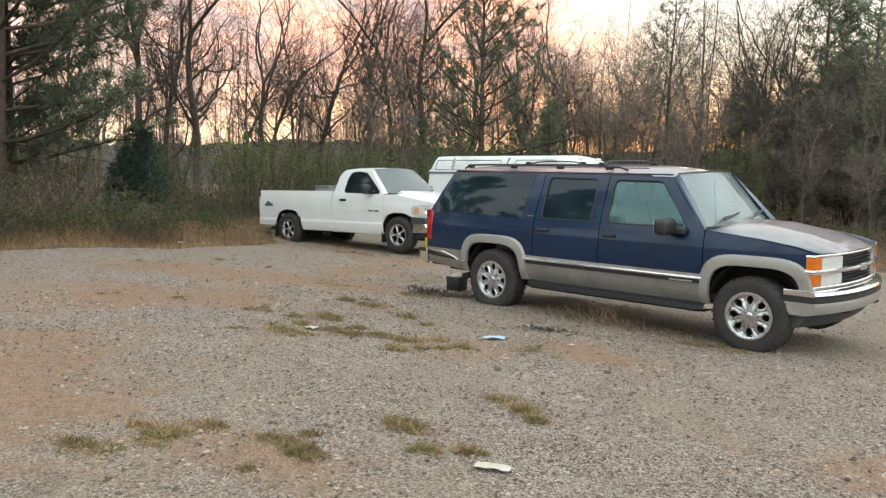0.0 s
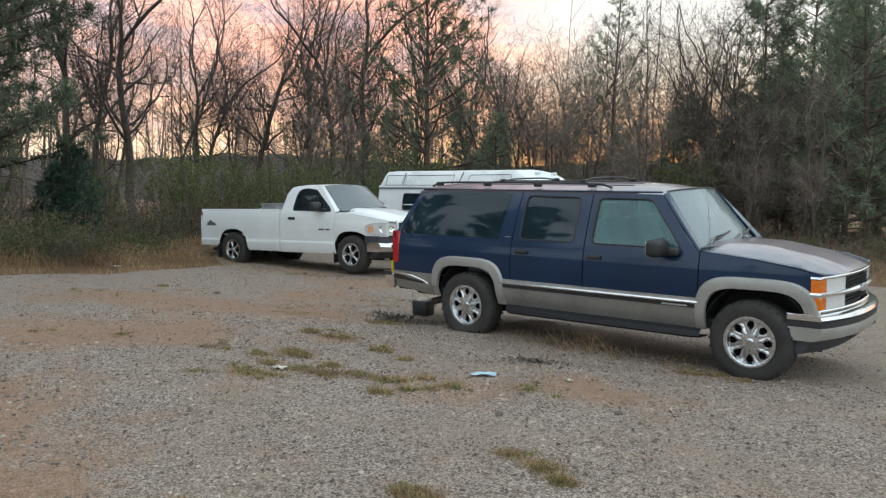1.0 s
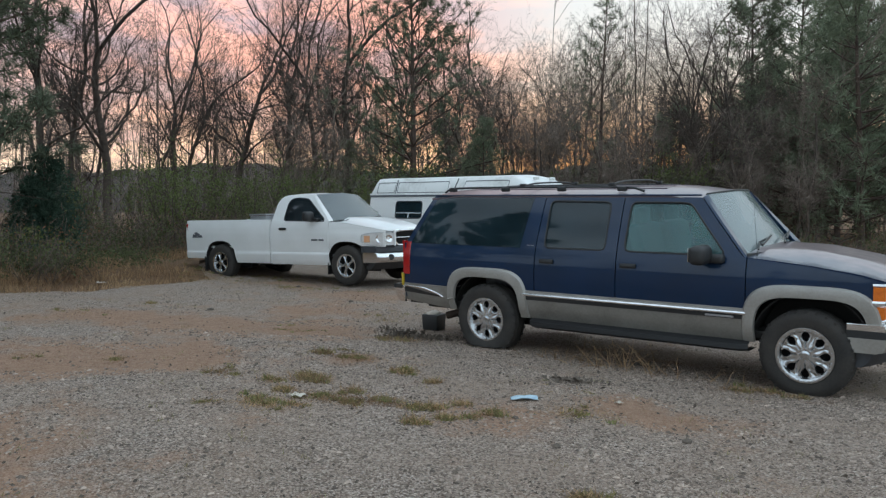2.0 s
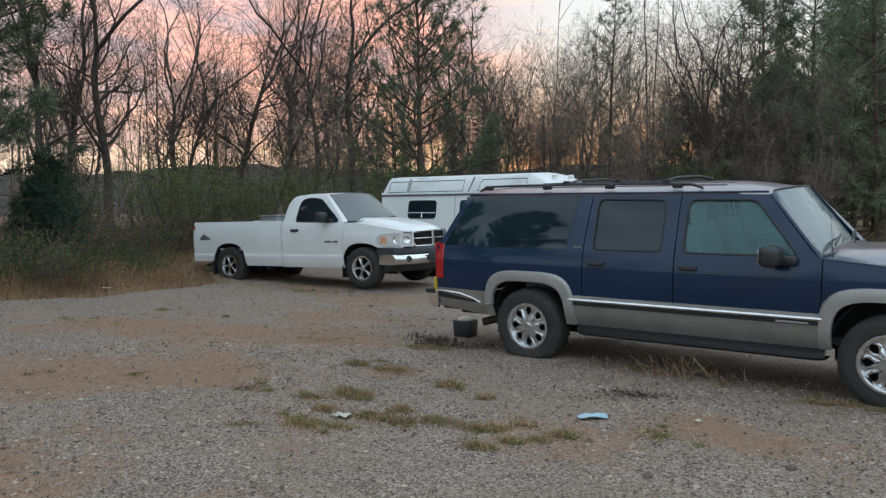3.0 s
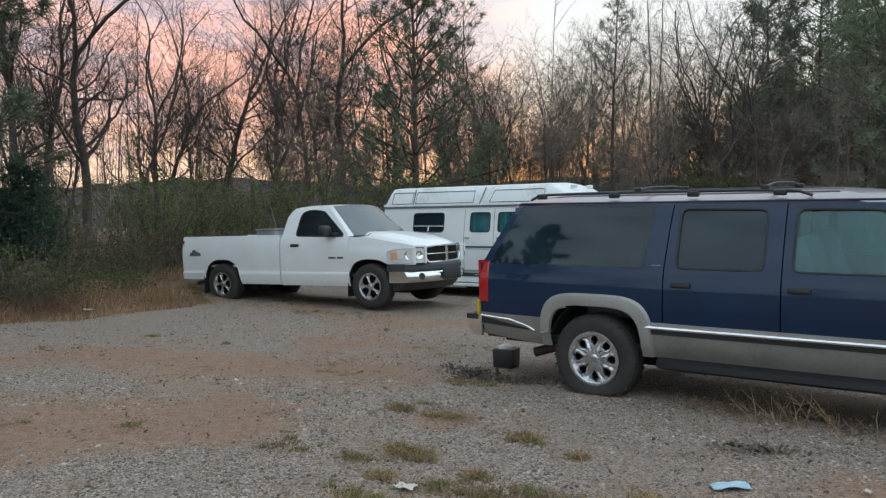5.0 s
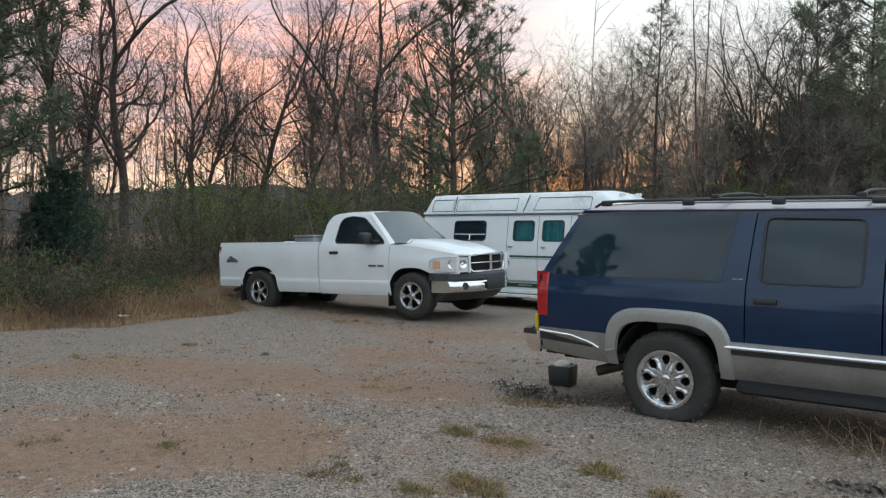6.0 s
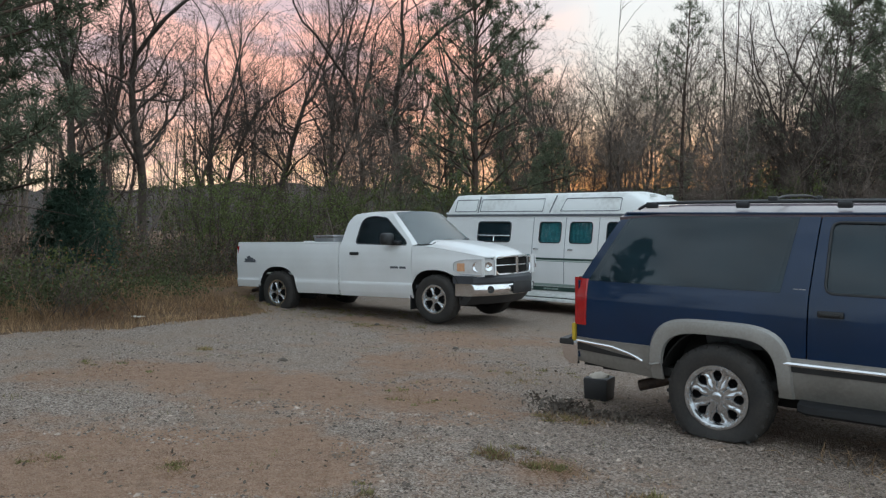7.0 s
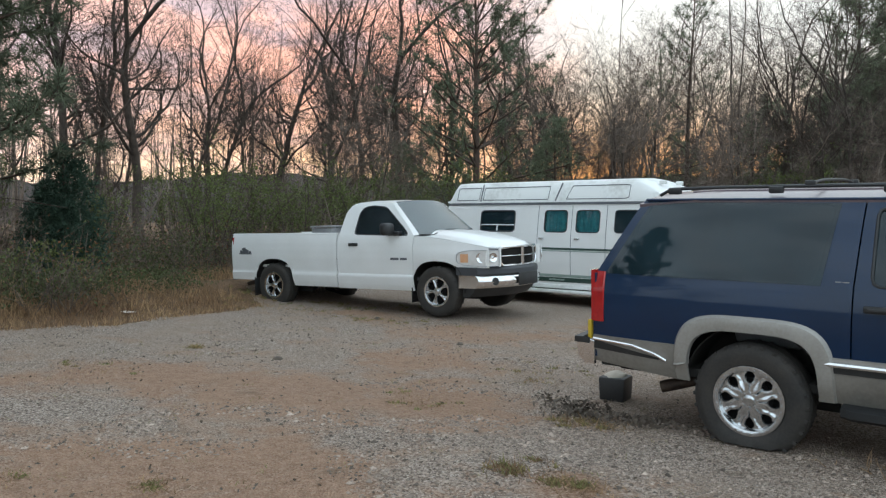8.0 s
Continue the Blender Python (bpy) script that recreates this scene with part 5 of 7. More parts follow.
# ---- white high-roof camper van ----
def camper():
    car = thing("camper_van", pose(-8.79, 7.66, -0.13, 0, 0, -0.5), "old white high-roof camper van with green stripes and teal curtains", "camper van")
    WIDE = [(0.40, 0.93), (0.55, 0.985), (0.9, 1.0), (1.2, 1.0), (1.42, 0.985), (2.0, 0.90), (2.1, 0.88)]

    def body_y(x, z):
        y = ramp_of(WIDE, z)
        if x > 4.2:
            y -= 0.16 * ((x - 4.2) / 1.2) ** 2
        if x < 0.3:
            y -= 0.05 * ((0.3 - x) / 0.45) ** 2
        return y
    skin, columns, ring, fan = shell(body_y)
    WIN = [(0.74, 1.64, "slider"), (2.28, 2.84, "door"), (2.98, 3.53, "door"), (3.78, 4.60, "cab")]
    FX, RX, R, CZ = 4.45, 1.15, 0.42, 0.40

    def low(x):
        for c in (FX, RX):
            d = abs(x - c)
            if d < R:
                return max(0.47, CZ + math.sqrt(R * R - d * d))
        return 0.47
    xs_all = sorted({round(v, 3) for v in list(spaced(-0.16, 5.15, 60)) + [c + R * math.cos(t) for c in (FX, RX) for t in np.linspace(0, math.pi, 21)]})
    for s in (-1, 1):
        bm = columns(s, xs_all, low, lambda x: 1.43 if x < 4.65 else lerp(1.43, 1.20, (x - 4.65) / 0.5), 10)
        columns(s, spaced(-0.16, 4.66, 30), lambda x: 1.90, lambda x: 2.02, 3, bm=bm)
        edges = [-0.16] + [v for w in WIN for v in w[:2]] + [4.78]
        for a, b in zip(edges[::2], edges[1::2]):
            columns(s, spaced(a, b, 6), lambda x: 1.43, lambda x: 1.90, 6, bm=bm)
        part("body_side", bm, "white", car)
        for a, b, kind in WIN:
            seal = [(a, 1.43), (b, 1.43), (b if kind != "cab" else b - 0.30, 1.90), (a, 1.90)]
            inn = [(a + 0.03, 1.46), (b - 0.03, 1.46), (seal[2][0] - 0.03, 1.87), (a + 0.03, 1.87)]
            window = part("window", ring(s, rounded(inn, 0.07), repeated(seal), 2, 0.02, 0.004), "white", car)
            part("window_seal", add_tube(bmesh.new(), [skin(x, z, s, 0.003) for x, z in dense(rounded(inn, 0.07), 48, True) + [rounded(inn, 0.07)[0]]], 0.014 if kind == "slider" else 0.010, 6), "black", window)
            part("pane", fan(s, [inn[0], inn[1], inn[2], inn[3]], -0.008), "tinted" if kind in ("slider", "cab") else "clear", window)
            if kind == "slider":
                bm = bmesh.new()
                add_tube(bm, [skin(x, 1.585, s, 0.004) for x in spaced(a + 0.03, b - 0.03, 6)], 0.012, 6)
                add_tube(bm, [skin((a + b) / 2, z, s, 0.004) for z in spaced(1.46, 1.585, 3)], 0.012, 6)
                part("window_bar", bm, "chrome", window)
            elif kind == "door":
                bm = bmesh.new()
                add_grid(bm, [[Vector((x, s * (body_y(x, z) - 0.06 - 0.012 * math.sin(x * 75)), z)) for z in spaced(1.44, 1.89, 4)] for x in spaced(a, b, 30)], 0.004, (0, s, 0))
                part("curtain", bm, "curtain", window, "teal curtain")
        for nm, za, zb, mat in (("stripe_upper", 1.125, 1.165, "green"), ("stripe_thin", 1.095, 1.112, "palegreen"), ("stripe_lower", 0.515, 0.60, "green"), ("stripe_pale", 0.61, 0.66, "palegreen")):
            part(nm, columns(s, [x for x in xs_all if 1.6 < x < 4.0], lambda x: za, lambda x: zb, 3, 0.004, 0.004), mat, car)
        part("gutter_moulding", columns(s, spaced(-0.18, 4.72, 24), lambda x: 1.985, lambda x: 2.03, 4, 0.018, 0.03), "mark", car, "grey gutter moulding")
        for x in (2.16, 2.91, 3.64):
            part("door_seam", add_tube(bmesh.new(), [skin(x, z, s, 0.0) for z in spaced(0.62, 1.96, 8)], 0.006, 5), "mark", car)
        for x in (2.20, 2.99):
            part("door_handle", add_box(bmesh.new(), skin(x + 0.06, 1.335, s, 0.012), (0.12, 0.03, 0.035), 0.01), "chrome", car)
        bm = bmesh.new()
        add_box(bm, (2.75, s * 0.99, 0.34), (2.3, 0.22, 0.06), 0.02)
        add_box(bm, (2.75, s * 0.965, 0.43), (2.5, 0.10, 0.08), 0.02)
        part("running_board", bm, "oldwhite", car)
        bars(car, "side_lettering", 2.45, s * (body_y(2.6, 0.56) + 0.009), 0.56, (0.07, 0.09, 0.06, 0.08), 0.03, 0.01, "palegreen", s)
        wheel(car, FX, s * 0.86, 0.41, 0.365, 0.23, 0.20, 5, 0, s)
        wheel(car, RX, s * 0.86, 0.41, 0.365, 0.23, 0.20, 5, 0, s)
        for cx in (RX, FX):
            bm = bmesh.new()
            add_grid(bm, [[Vector((cx + (R + 0.02) * math.cos(a), s * y, CZ + (R + 0.02) * math.sin(a))) for y in (0.93, 0.5)] for a in np.linspace(0.05, math.pi - 0.05, 16)], 0.01, (0, 0, 1))
            part("wheel_well", bm, "under", car)
        bm = bmesh.new()
        add_box(bm, (4.75, s * 1.10, 1.45), (0.12, 0.2, 0.22), 0.04)
        add_box(bm, (4.80, s * 0.95, 1.42), (0.06, 0.2, 0.05), 0.01)
        part("side_mirror", bm, "black", car)
    # raised roof
    def roof_sec(x):
        t = smooth((x + 0.16) / 0.22)
        f = smooth((5.0 - x) / 0.95)
        top = lerp(2.05, 2.43, min(t, f))
        wide = lerp(0.90, 0.80, 1) - 0.02
        return top, wide
    bm = bmesh.new()
    rows = []
    for x in sorted(set(list(spaced(-0.18, 0.10, 7)) + list(spaced(0.1, 4.0, 20)) + list(spaced(4.0, 5.02, 12)))):
        top, wide = roof_sec(x)
        base_w = body_y(min(x, 4.7), 2.02) + 0.015
        k = (top - 2.03) / 0.40
        row = []
        for y, z in ((-base_w, 2.028), (-base_w + 0.005, 2.06), (-lerp(base_w, wide, 0.5 * k + 0.0), lerp(2.06, top, 0.5)), (-lerp(base_w, wide, k), top - 0.05 * k), (-lerp(base_w, wide, k) + 0.05, top), (-0.4, top + 0.03 * k), (0, top + 0.045 * k)):
            row.append((y, z))
        rows.append([Vector((x, y, z)) for y, z in row] + [Vector((x, -y, z)) for y, z in row[:-1][::-1]])
    add_grid(bm, rows, 0.02, (0, 0, 1))
    roof = part("raised_roof", bm, "oldwhite", car, "weathered fibreglass raised roof")
    for s in (-1, 1):
        for xa, xb in ((0.10, 0.68), (0.78, 2.35), (2.75, 4.05)):
            bm = bmesh.new()
            pts = []
            for u, v in ((0, 0.08), (1, 0.08), (1, 0.85), (0, 0.85)):
                pts.append((lerp(xa, xb, u) + (0.12 * v if (u == 0 and xa > 2) else 0), v))
            loop = []
            for x, v in dense(pts, 36, True) + [pts[0]]:
                y = lerp(0.905, 0.785, v)
                loop.append(Vector((x, s * (y + 0.004), lerp(2.06, 2.385, v))))
            add_tube(bm, loop, 0.008, 6)
            part("moulded_panel", bm, "mark", roof)
        for x in (0.73, 2.52):
            part("roof_seam", add_tube(bmesh.new(), [Vector((x + 0.1 * v * (1 if x > 2 else 0), s * (lerp(0.908, 0.79, v) + 0.004), lerp(2.06, 2.40, v))) for v in spaced(0, 1, 6)], 0.013, 6), "mark", roof)
    for y in (-0.35, 0.35):
        part("marker_lamp", add_box(bmesh.new(), (4.45, y, 2.38), (0.14, 0.07, 0.07), 0.02), "oldwhite", roof)
    # rear wall, nose, floor
    bm = bmesh.new()
    add_grid(bm, [[Vector((-0.17 - 0.02 * (1 - v * v), v * body_y(-0.16, z) * 0.995, z)) for z in spaced(0.47, 2.03, 12)] for v in spaced(-1, 1, 11)], 0.03, (-1, 0, 0))
    part("rear_wall", bm, "white", car)
    bm = bmesh.new()
    add_grid(bm, [[Vector((x + 0.10 * (1 - v * v), v * lerp(0.86, 0.80, k), z)) for k, (x, z) in zip(spaced(0, 1, 7), dense([(5.05, 1.42), (5.2, 1.30), (5.42, 1.18), (5.46, 1.0), (5.46, 0.6), (5.40, 0.47)], 7))] for v in spaced(-1, 1, 13)], 0.03, (1, 0, 0.3))
    part("nose_panel", bm, "white", car)
    bm = bmesh.new()
    add_grid(bm, [[Vector((lerp(5.08, 4.66, t) + 0.10 * (1 - v * v), v * lerp(0.88, 0.82, t), lerp(1.40, 2.03, t))) for t in spaced(0, 1, 7)] for v in spaced(-1, 1, 13)], 0.006, (1, 0, 0.3))
    part("windscreen", bm, "pane", car)
    for s in (-1, 1):
        bm = bmesh.new()
        add_grid(bm, [[Vector((x, s * lerp(body_y(4.7, z), 0.83, k), z)) for z, x in zip(spaced(0.47, 1.42, 8), [lerp(5.12, a, k) for a in (5.40, 5.46, 5.46, 5.46, 5.45, 5.43, 5.30, 5.05)])] for k in spaced(0, 1, 6)], 0.03, (0.3, s, 0))
        part("nose_corner", bm, "white", car)
        bm = bmesh.new()
        add_box(bm, (5.50, s * 0.62, 0.92), (0.05, 0.26, 0.16), 0.02)
        part("headlight", bm, "lens", car)
    bm = bmesh.new()
    add_box(bm, (5.56, 0, 0.92), (0.04, 0.9, 0.2), 0.02)
    part("grille", bm, "black", car)
    bm = bmesh.new()
    add_box(bm, (5.60, 0, 0.55), (0.12, 1.9, 0.16), 0.05)
    part("front_bumper", bm, "chrome", car)
    bm = bmesh.new()
    add_box(bm, (2.5, 0, 0.48), (5.2, 1.8, 0.06), 0)
    add_box(bm, (2.5, 0, 0.36), (4.9, 0.9, 0.14), 0.02)
    part("floor_pan", bm, "under", car)
    bm = bmesh.new()
    add_box(bm, (1.9, 0, 1.2), (0.03, 1.7, 1.4), 0)
    part("partition", bm, "trim", car)
    for y in (-0.42, 0.42):
        seat(car, 3.9, y, 0.75, 0.55, "trim")
    return car


camper()


# ---- woods ----
class Soup:
    """Collects vertices and faces of many small pieces."""
    def __init__(self):
        self.v, self.f = [], []

    def tube(self, pts, rs, n):
        base, k = len(self.v), len(pts)
        for i, p in enumerate(pts):
            d = (pts[min(i + 1, k - 1)] - pts[max(i - 1, 0)]).normalized()
            a = Vector((d.y, -d.x, 0.001)) if abs(d.z) < 0.95 else Vector((1, 0, 0))
            a = (a - d * a.dot(d)).normalized()
            b = d.cross(a)
            for j in range(n):
                t = 2 * math.pi * j / n
                self.v.append(p + (a * math.cos(t) + b * math.sin(t)) * rs[i])
        for i in range(k - 1):
            for j in range(n):
                q = base + i * n
                self.f.append((q + j, q + (j + 1) % n, q + n + (j + 1) % n, q + n + j))

    def blade(self, p, tip, side):
        b = len(self.v)
        self.v += [p - side, p + side, tip]
        self.f.append((b, b + 1, b + 2))

    def leaf(self, p, along, side):
        b = len(self.v)
        self.v += [p, p + along * 0.5 + side, p + along, p + along * 0.5 - side]
        self.f.append((b, b + 1, b + 2, b + 3))

    def mesh(self, name, mat, flat=False):
        me = bpy.data.meshes.new(name)
        me.from_pydata(self.v, [], self.f)
        if not flat:
            me.polygons.foreach_set("use_smooth", [True] * len(self.f))
        me.materials.append(M[mat])
        return me


def any_way(rng):
    v = Vector((rng.gauss(0, 1), rng.gauss(0, 1), rng.gauss(0, 1)))
    return v.normalized()


def wander(rng, p, d, length, steps, bend, lift=0.0):
    pts = [p.copy()]
    for _ in range(steps):
        d = (d + any_way(rng) * bend + Vector((0, 0, lift))).normalized()
        p = p + d * (length / steps)
        pts.append(p.copy())
    return pts, d


def bare_tree(seed, height, girth, forks, spread, start=0.3, limbs=11, fine="bark", dens=1.0):
    """A leafless hardwood: trunk and limbs, and a haze of fine twigs."""
    rng = random.Random(seed)
    wood, twig = Soup(), Soup()

    def taper(a, b, n):
        return [lerp(a, b, i / (n - 1)) for i in range(n)]

    def spray(p, d, length, r):
        """The finest growth: a bent ribbon with a few side shoots."""
        for _ in range(2):
            side = d.cross(any_way(rng)).normalized() * r
            mid = p + d * length * 0.55
            twig.leaf(p, mid - p, side * 0.8)
            e = (d + any_way(rng) * 0.35 + Vector((0, 0, 0.12))).normalized()
            twig.blade(mid, mid + e * length * 0.6, side * 0.7)
            for _ in range(3):
                q = p + d * length * rng.uniform(0.15, 0.95)
                w = (d + any_way(rng) * 0.9).normalized()
                twig.blade(q, q + w * length * rng.uniform(0.25, 0.55), w.cross(any_way(rng)).normalized() * r * 0.6)
            d = (d + any_way(rng) * 0.6).normalized()

    def grow(p, d, length, r, level):
        steps = (10, 9, 5)[level]
        pts, end = wander(rng, p, d, length, steps, (0.19, 0.32, 0.34)[level], (0.05, 0.10, 0.09)[level])
        r_end = max(r * (0.5, 0.35, 0.35)[level], 0.006)
        rs = taper(r, r_end, len(pts))
        (wood if level < (2 if limbs > 8 else 1) else twig).tube(pts, rs, (7, 5, 3)[level])

        def point(t):
            i = min(int(t * steps), steps - 1)
            return pts[i].lerp(pts[i + 1], t * steps - i), (pts[i + 1] - pts[i]).normalized()
        if level == 0:
            for k in range(forks):
                a = 2 * math.pi * (k + rng.random() * 0.6) / forks
                out = Vector((math.cos(a), math.sin(a), 0))
                grow(pts[-1], (end + out * spread * rng.uniform(0.35, 0.9)).normalized(), height * rng.uniform(0.36, 0.54), r_end * 0.85, 1)
            for k in range(limbs):
                t = rng.uniform(start, 0.98)
                a = rng.uniform(0, 2 * math.pi)
                grow(point(t)[0], Vector((math.cos(a), math.sin(a), rng.uniform(0.2, 1.2))).normalized(), height * rng.uniform(0.12, 0.32), lerp(r, r_end, t) * 0.46, 1)
            return
        count = int((0, 9, 6)[level] * dens)
        for k in range(count):
            t = lerp(0.15, 1.0, (k + rng.random()) / count)
            q, along = point(t)
            side = any_way(rng)
            side = (side - along * side.dot(along)).normalized()
            way = (along * 0.55 + side * 0.9 + Vector((0, 0, 0.12))).normalized()
            if level == 1:
                grow(q, way, length * rng.uniform(0.30, 0.58) * (1.15 - 0.45 * t), max(lerp(r, r_end, t) * 0.5, 0.009), 2)
            else:
                spray(q, way, max(0.35, length * rng.uniform(0.4, 0.7)), 0.0075)
        spray(pts[-1], end, max(0.4, length * 0.3), 0.0075)
    lean = Vector((rng.uniform(-0.07, 0.07), rng.uniform(-0.07, 0.07), 1)).normalized()
    grow(Vector((0, 0, -0.3)), lean, height * 0.48, girth, 0)
    return wood.mesh("trunk", "bark"), twig.mesh("twigs", fine)


def tuft(soup, rng, c, d, size, count, wide):
    for _ in range(count):
        w = (d * 0.5 + any_way(rng)).normalized()
        tip = c + w * size * rng.uniform(0.7, 1.15)
        s = w.cross(any_way(rng)).normalized() * wide
        soup.blade(c, tip, s)


def pine_tree(seed, height, girth, start, reach, whorls, sprays, needles=13, size=0.26, dead=0.0, wide=0.013, limb=0.26, sweep=1.3, leafage="needle"):
    """A pine: a straight trunk, whorls of rising limbs, tufts of needles at the ends of the sprays."""
    rng = random.Random(seed)
    wood, green = Soup(), Soup()
    pts, _ = wander(rng, Vector((0, 0, -0.3)), Vector((rng.uniform(-0.03, 0.03), rng.uniform(-0.03, 0.03), 1)), height, 12, 0.025, 0.02)
    wood.tube(pts, [lerp(girth, 0.012, (i / 12) ** 0.9) for i in range(13)], 8)

    def on_trunk(t):
        i = min(int(t * 12), 11)
        return pts[i].lerp(pts[i + 1], t * 12 - i)
    if dead:
        for k in range(int(dead)):
            t = rng.uniform(0.08, start + 0.15)
            a = rng.uniform(0, 2 * math.pi)
            q, _ = wander(rng, on_trunk(t), Vector((math.cos(a), math.sin(a), rng.uniform(-0.25, 0.2))), rng.uniform(0.6, reach * 0.9), 4, 0.12)
            wood.tube(q, [0.022, 0.016, 0.012, 0.008, 0.005], 4)
    for k in range(whorls):
        t = lerp(start, 0.97, (k / (whorls - 1)) ** 0.9)
        for j in range(rng.randint(3, 5)):
            a = rng.uniform(0, 2 * math.pi)
            length = reach * (1 - ((t - start) / (1 - start)) ** 1.5 * 0.85) * rng.uniform(0.65, 1.15)
            rise = lerp(0.10, sweep, (t - start) / (1 - start)) + rng.uniform(-0.15, 0.2)
            q, end = wander(rng, on_trunk(t), Vector((math.cos(a), math.sin(a), rise)).normalized(), length, 5, 0.10, 0.06)
            r0 = max(0.010, girth * limb * (1 - t * 0.6))
            wood.tube(q, [lerp(r0, 0.006, i / 5) for i in range(6)], 4)
            for m in range(sprays):
                u = lerp(0.30, 1.0, (m + rng.random()) / sprays)
                i = min(int(u * 5), 4)
                p = q[i].lerp(q[i + 1], u * 5 - i)
                along = (q[i + 1] - q[i]).normalized()
                w = (along * 0.7 + any_way(rng) * 0.9 + Vector((0, 0, 0.35))).normalized()
                stem = p + w * rng.uniform(0.12, 0.42)
                wood.tube([p, stem], [0.006, 0.004], 3)
                tuft(green, rng, stem, w, size, needles, wide)
                tuft(green, rng, p.lerp(stem, 0.6), w, size * 0.8, needles // 2, wide)
            tuft(green, rng, q[-1], end, size, needles, wide)
    tuft(green, rng, pts[-1], Vector((0, 0, 1)), size, needles * 2, 0.012)
    return wood.mesh("trunk", "pinebark"), green.mesh("needles", leafage, True)


def make_tree(name, meshes, names, label, category, group):
    """A first tree of a kind; its copies share the meshes."""
    t = thing(name, Matrix.Identity(4), label, category, group)
    for me, nm in zip(meshes, names):
        o = new(nm, me)
        o.parent = t
    return t


BARE = [make_tree("bare_tree", bare_tree(11 + k, *spec), ("trunk", "crown"), "tall leafless hardwood tree at the edge of the woods", "tree", "trees of the woods")
        for k, spec in enumerate(((14.0, 0.17, 3, 0.55, 0.35), (13.0, 0.14, 2, 0.45, 0.3), (12.0, 0.12, 3, 0.7, 0.25), (15.0, 0.18, 2, 0.5, 0.45), (11.0, 0.10, 2, 0.35, 0.2)))]
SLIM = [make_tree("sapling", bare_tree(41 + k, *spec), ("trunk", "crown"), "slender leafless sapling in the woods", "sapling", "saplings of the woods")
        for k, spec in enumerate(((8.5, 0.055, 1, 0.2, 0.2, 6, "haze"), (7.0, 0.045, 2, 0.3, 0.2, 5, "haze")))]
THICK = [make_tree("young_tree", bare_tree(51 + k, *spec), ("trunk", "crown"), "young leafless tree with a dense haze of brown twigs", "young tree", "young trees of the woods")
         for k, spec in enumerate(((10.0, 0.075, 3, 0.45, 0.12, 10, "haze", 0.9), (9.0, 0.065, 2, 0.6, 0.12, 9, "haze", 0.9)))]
OPEN_PINE = [make_tree("pine_tree", pine_tree(61 + k, *spec), ("trunk", "crown"), "open-crowned pine with upswept limbs and needle tufts", "pine tree", "pines of the woods")
             for k, spec in enumerate(((11.8, 0.17, 0.16, 4.6, 18, 9, 26, 0.27, 10, 0.012, 0.34, 1.5), (10.2, 0.11, 0.26, 2.3, 13, 4, 14, 0.24, 10, 0.010, 0.26, 1.1)))]
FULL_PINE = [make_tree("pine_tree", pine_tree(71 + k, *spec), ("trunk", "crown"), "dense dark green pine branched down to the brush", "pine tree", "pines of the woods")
             for k, spec in enumerate(((9.4, 0.14, 0.08, 3.4, 17, 9, 9, 0.38, 6, 0.018, 0.3, 0.6, "hazepine"), (8.0, 0.12, 0.05, 3.0, 15, 9, 9, 0.38, 5, 0.018, 0.3, 0.5, "hazepine"), (10.4, 0.15, 0.12, 3.6, 17, 9, 9, 0.38, 8, 0.018, 0.3, 0.7, "hazepine")))]

EDGE_PINE = [make_tree("pine_tree", pine_tree(83, 12.5, 0.20, 0.15, 4.6, 21, 26, 24, 0.36, 6, 0.012, 0.3, 0.6), ("trunk", "crown"), "large green pine spreading over the edge of the lot", "pine tree", "pines of the woods")]


def plant(kinds, places, rng, low=0.88, high=1.12):
    for k, (x, y) in enumerate(places):
        ob = kinds[k % len(kinds)]
        s = rng.uniform(low, high)
        m = pose(x, y, ground_z(x, y), 0, 0, rng.uniform(0, 360)) @ Matrix.Diagonal((s, s, s * rng.uniform(0.95, 1.08), 1))
        c = copy_thing(ob, m)
        c.matrix_basis = m


def remove_first(kinds):
    for ob in kinds:
        for o in (*ob.children_recursive, ob):
            bpy.data.objects.remove(o)


wood_rng = random.Random(5)
plant(BARE, [(-23.5, 5.6), (-28.5, 9.0), (-33.4, 12.5), (-22.4, 7.5), (-24.4, 10.0), (-33.8, 17.7), (-27.5, 14.5), (-33.2, 20.2), (-27.6, 17.6), (-21.5, 13.9),
             (-29.1, 22.0), (-23.3, 17.9), (-25.9, 22.4), (-21.1, 18.7), (-27.0, 26.8), (-22.2, 23.1), (-21.4, 26.2), (-17.2, 21.8), (-20.8, 29.1), (-17.8, 26.2)], wood_rng)
plant([BARE[2], BARE[4], BARE[1]], [(-20.1, 31.9), (-15.4, 25.3), (-17.6, 31.0), (-15.6, 29.8), (-13.0, 33.1), (-8.1, 26.4), (-7.0, 25.7), (-7.1, 28.9), (-12.0, 34.6), (-31, 5), (-36, 8), (-30, 2), (-38, 15), (-36, 24), (-30, 30), (-25, 34)], wood_rng, 0.78, 0.95)
plant(OPEN_PINE[:1], [(-15.1, 15.9)], wood_rng, 1.0, 1.0)
plant(OPEN_PINE[1:], [(-9.6, 20.9)], wood_rng, 0.95, 1.05)
plant(EDGE_PINE, [(-13.6, -2.6), (-16.2, -4.6), (-14.0, -11.0), (-12.5, -17.5)], wood_rng, 0.95, 1.05)
plant(EDGE_PINE, [(-16.4, -1.3)], wood_rng, 0.8, 0.84)
plant(FULL_PINE, [(-17, -7.5), (-14.7, 19.9), (-16.8, 16.5), (-13.0, 17.6), (-19.0, 16.2), (-18.0, 22.0)], wood_rng, 0.42, 0.56)
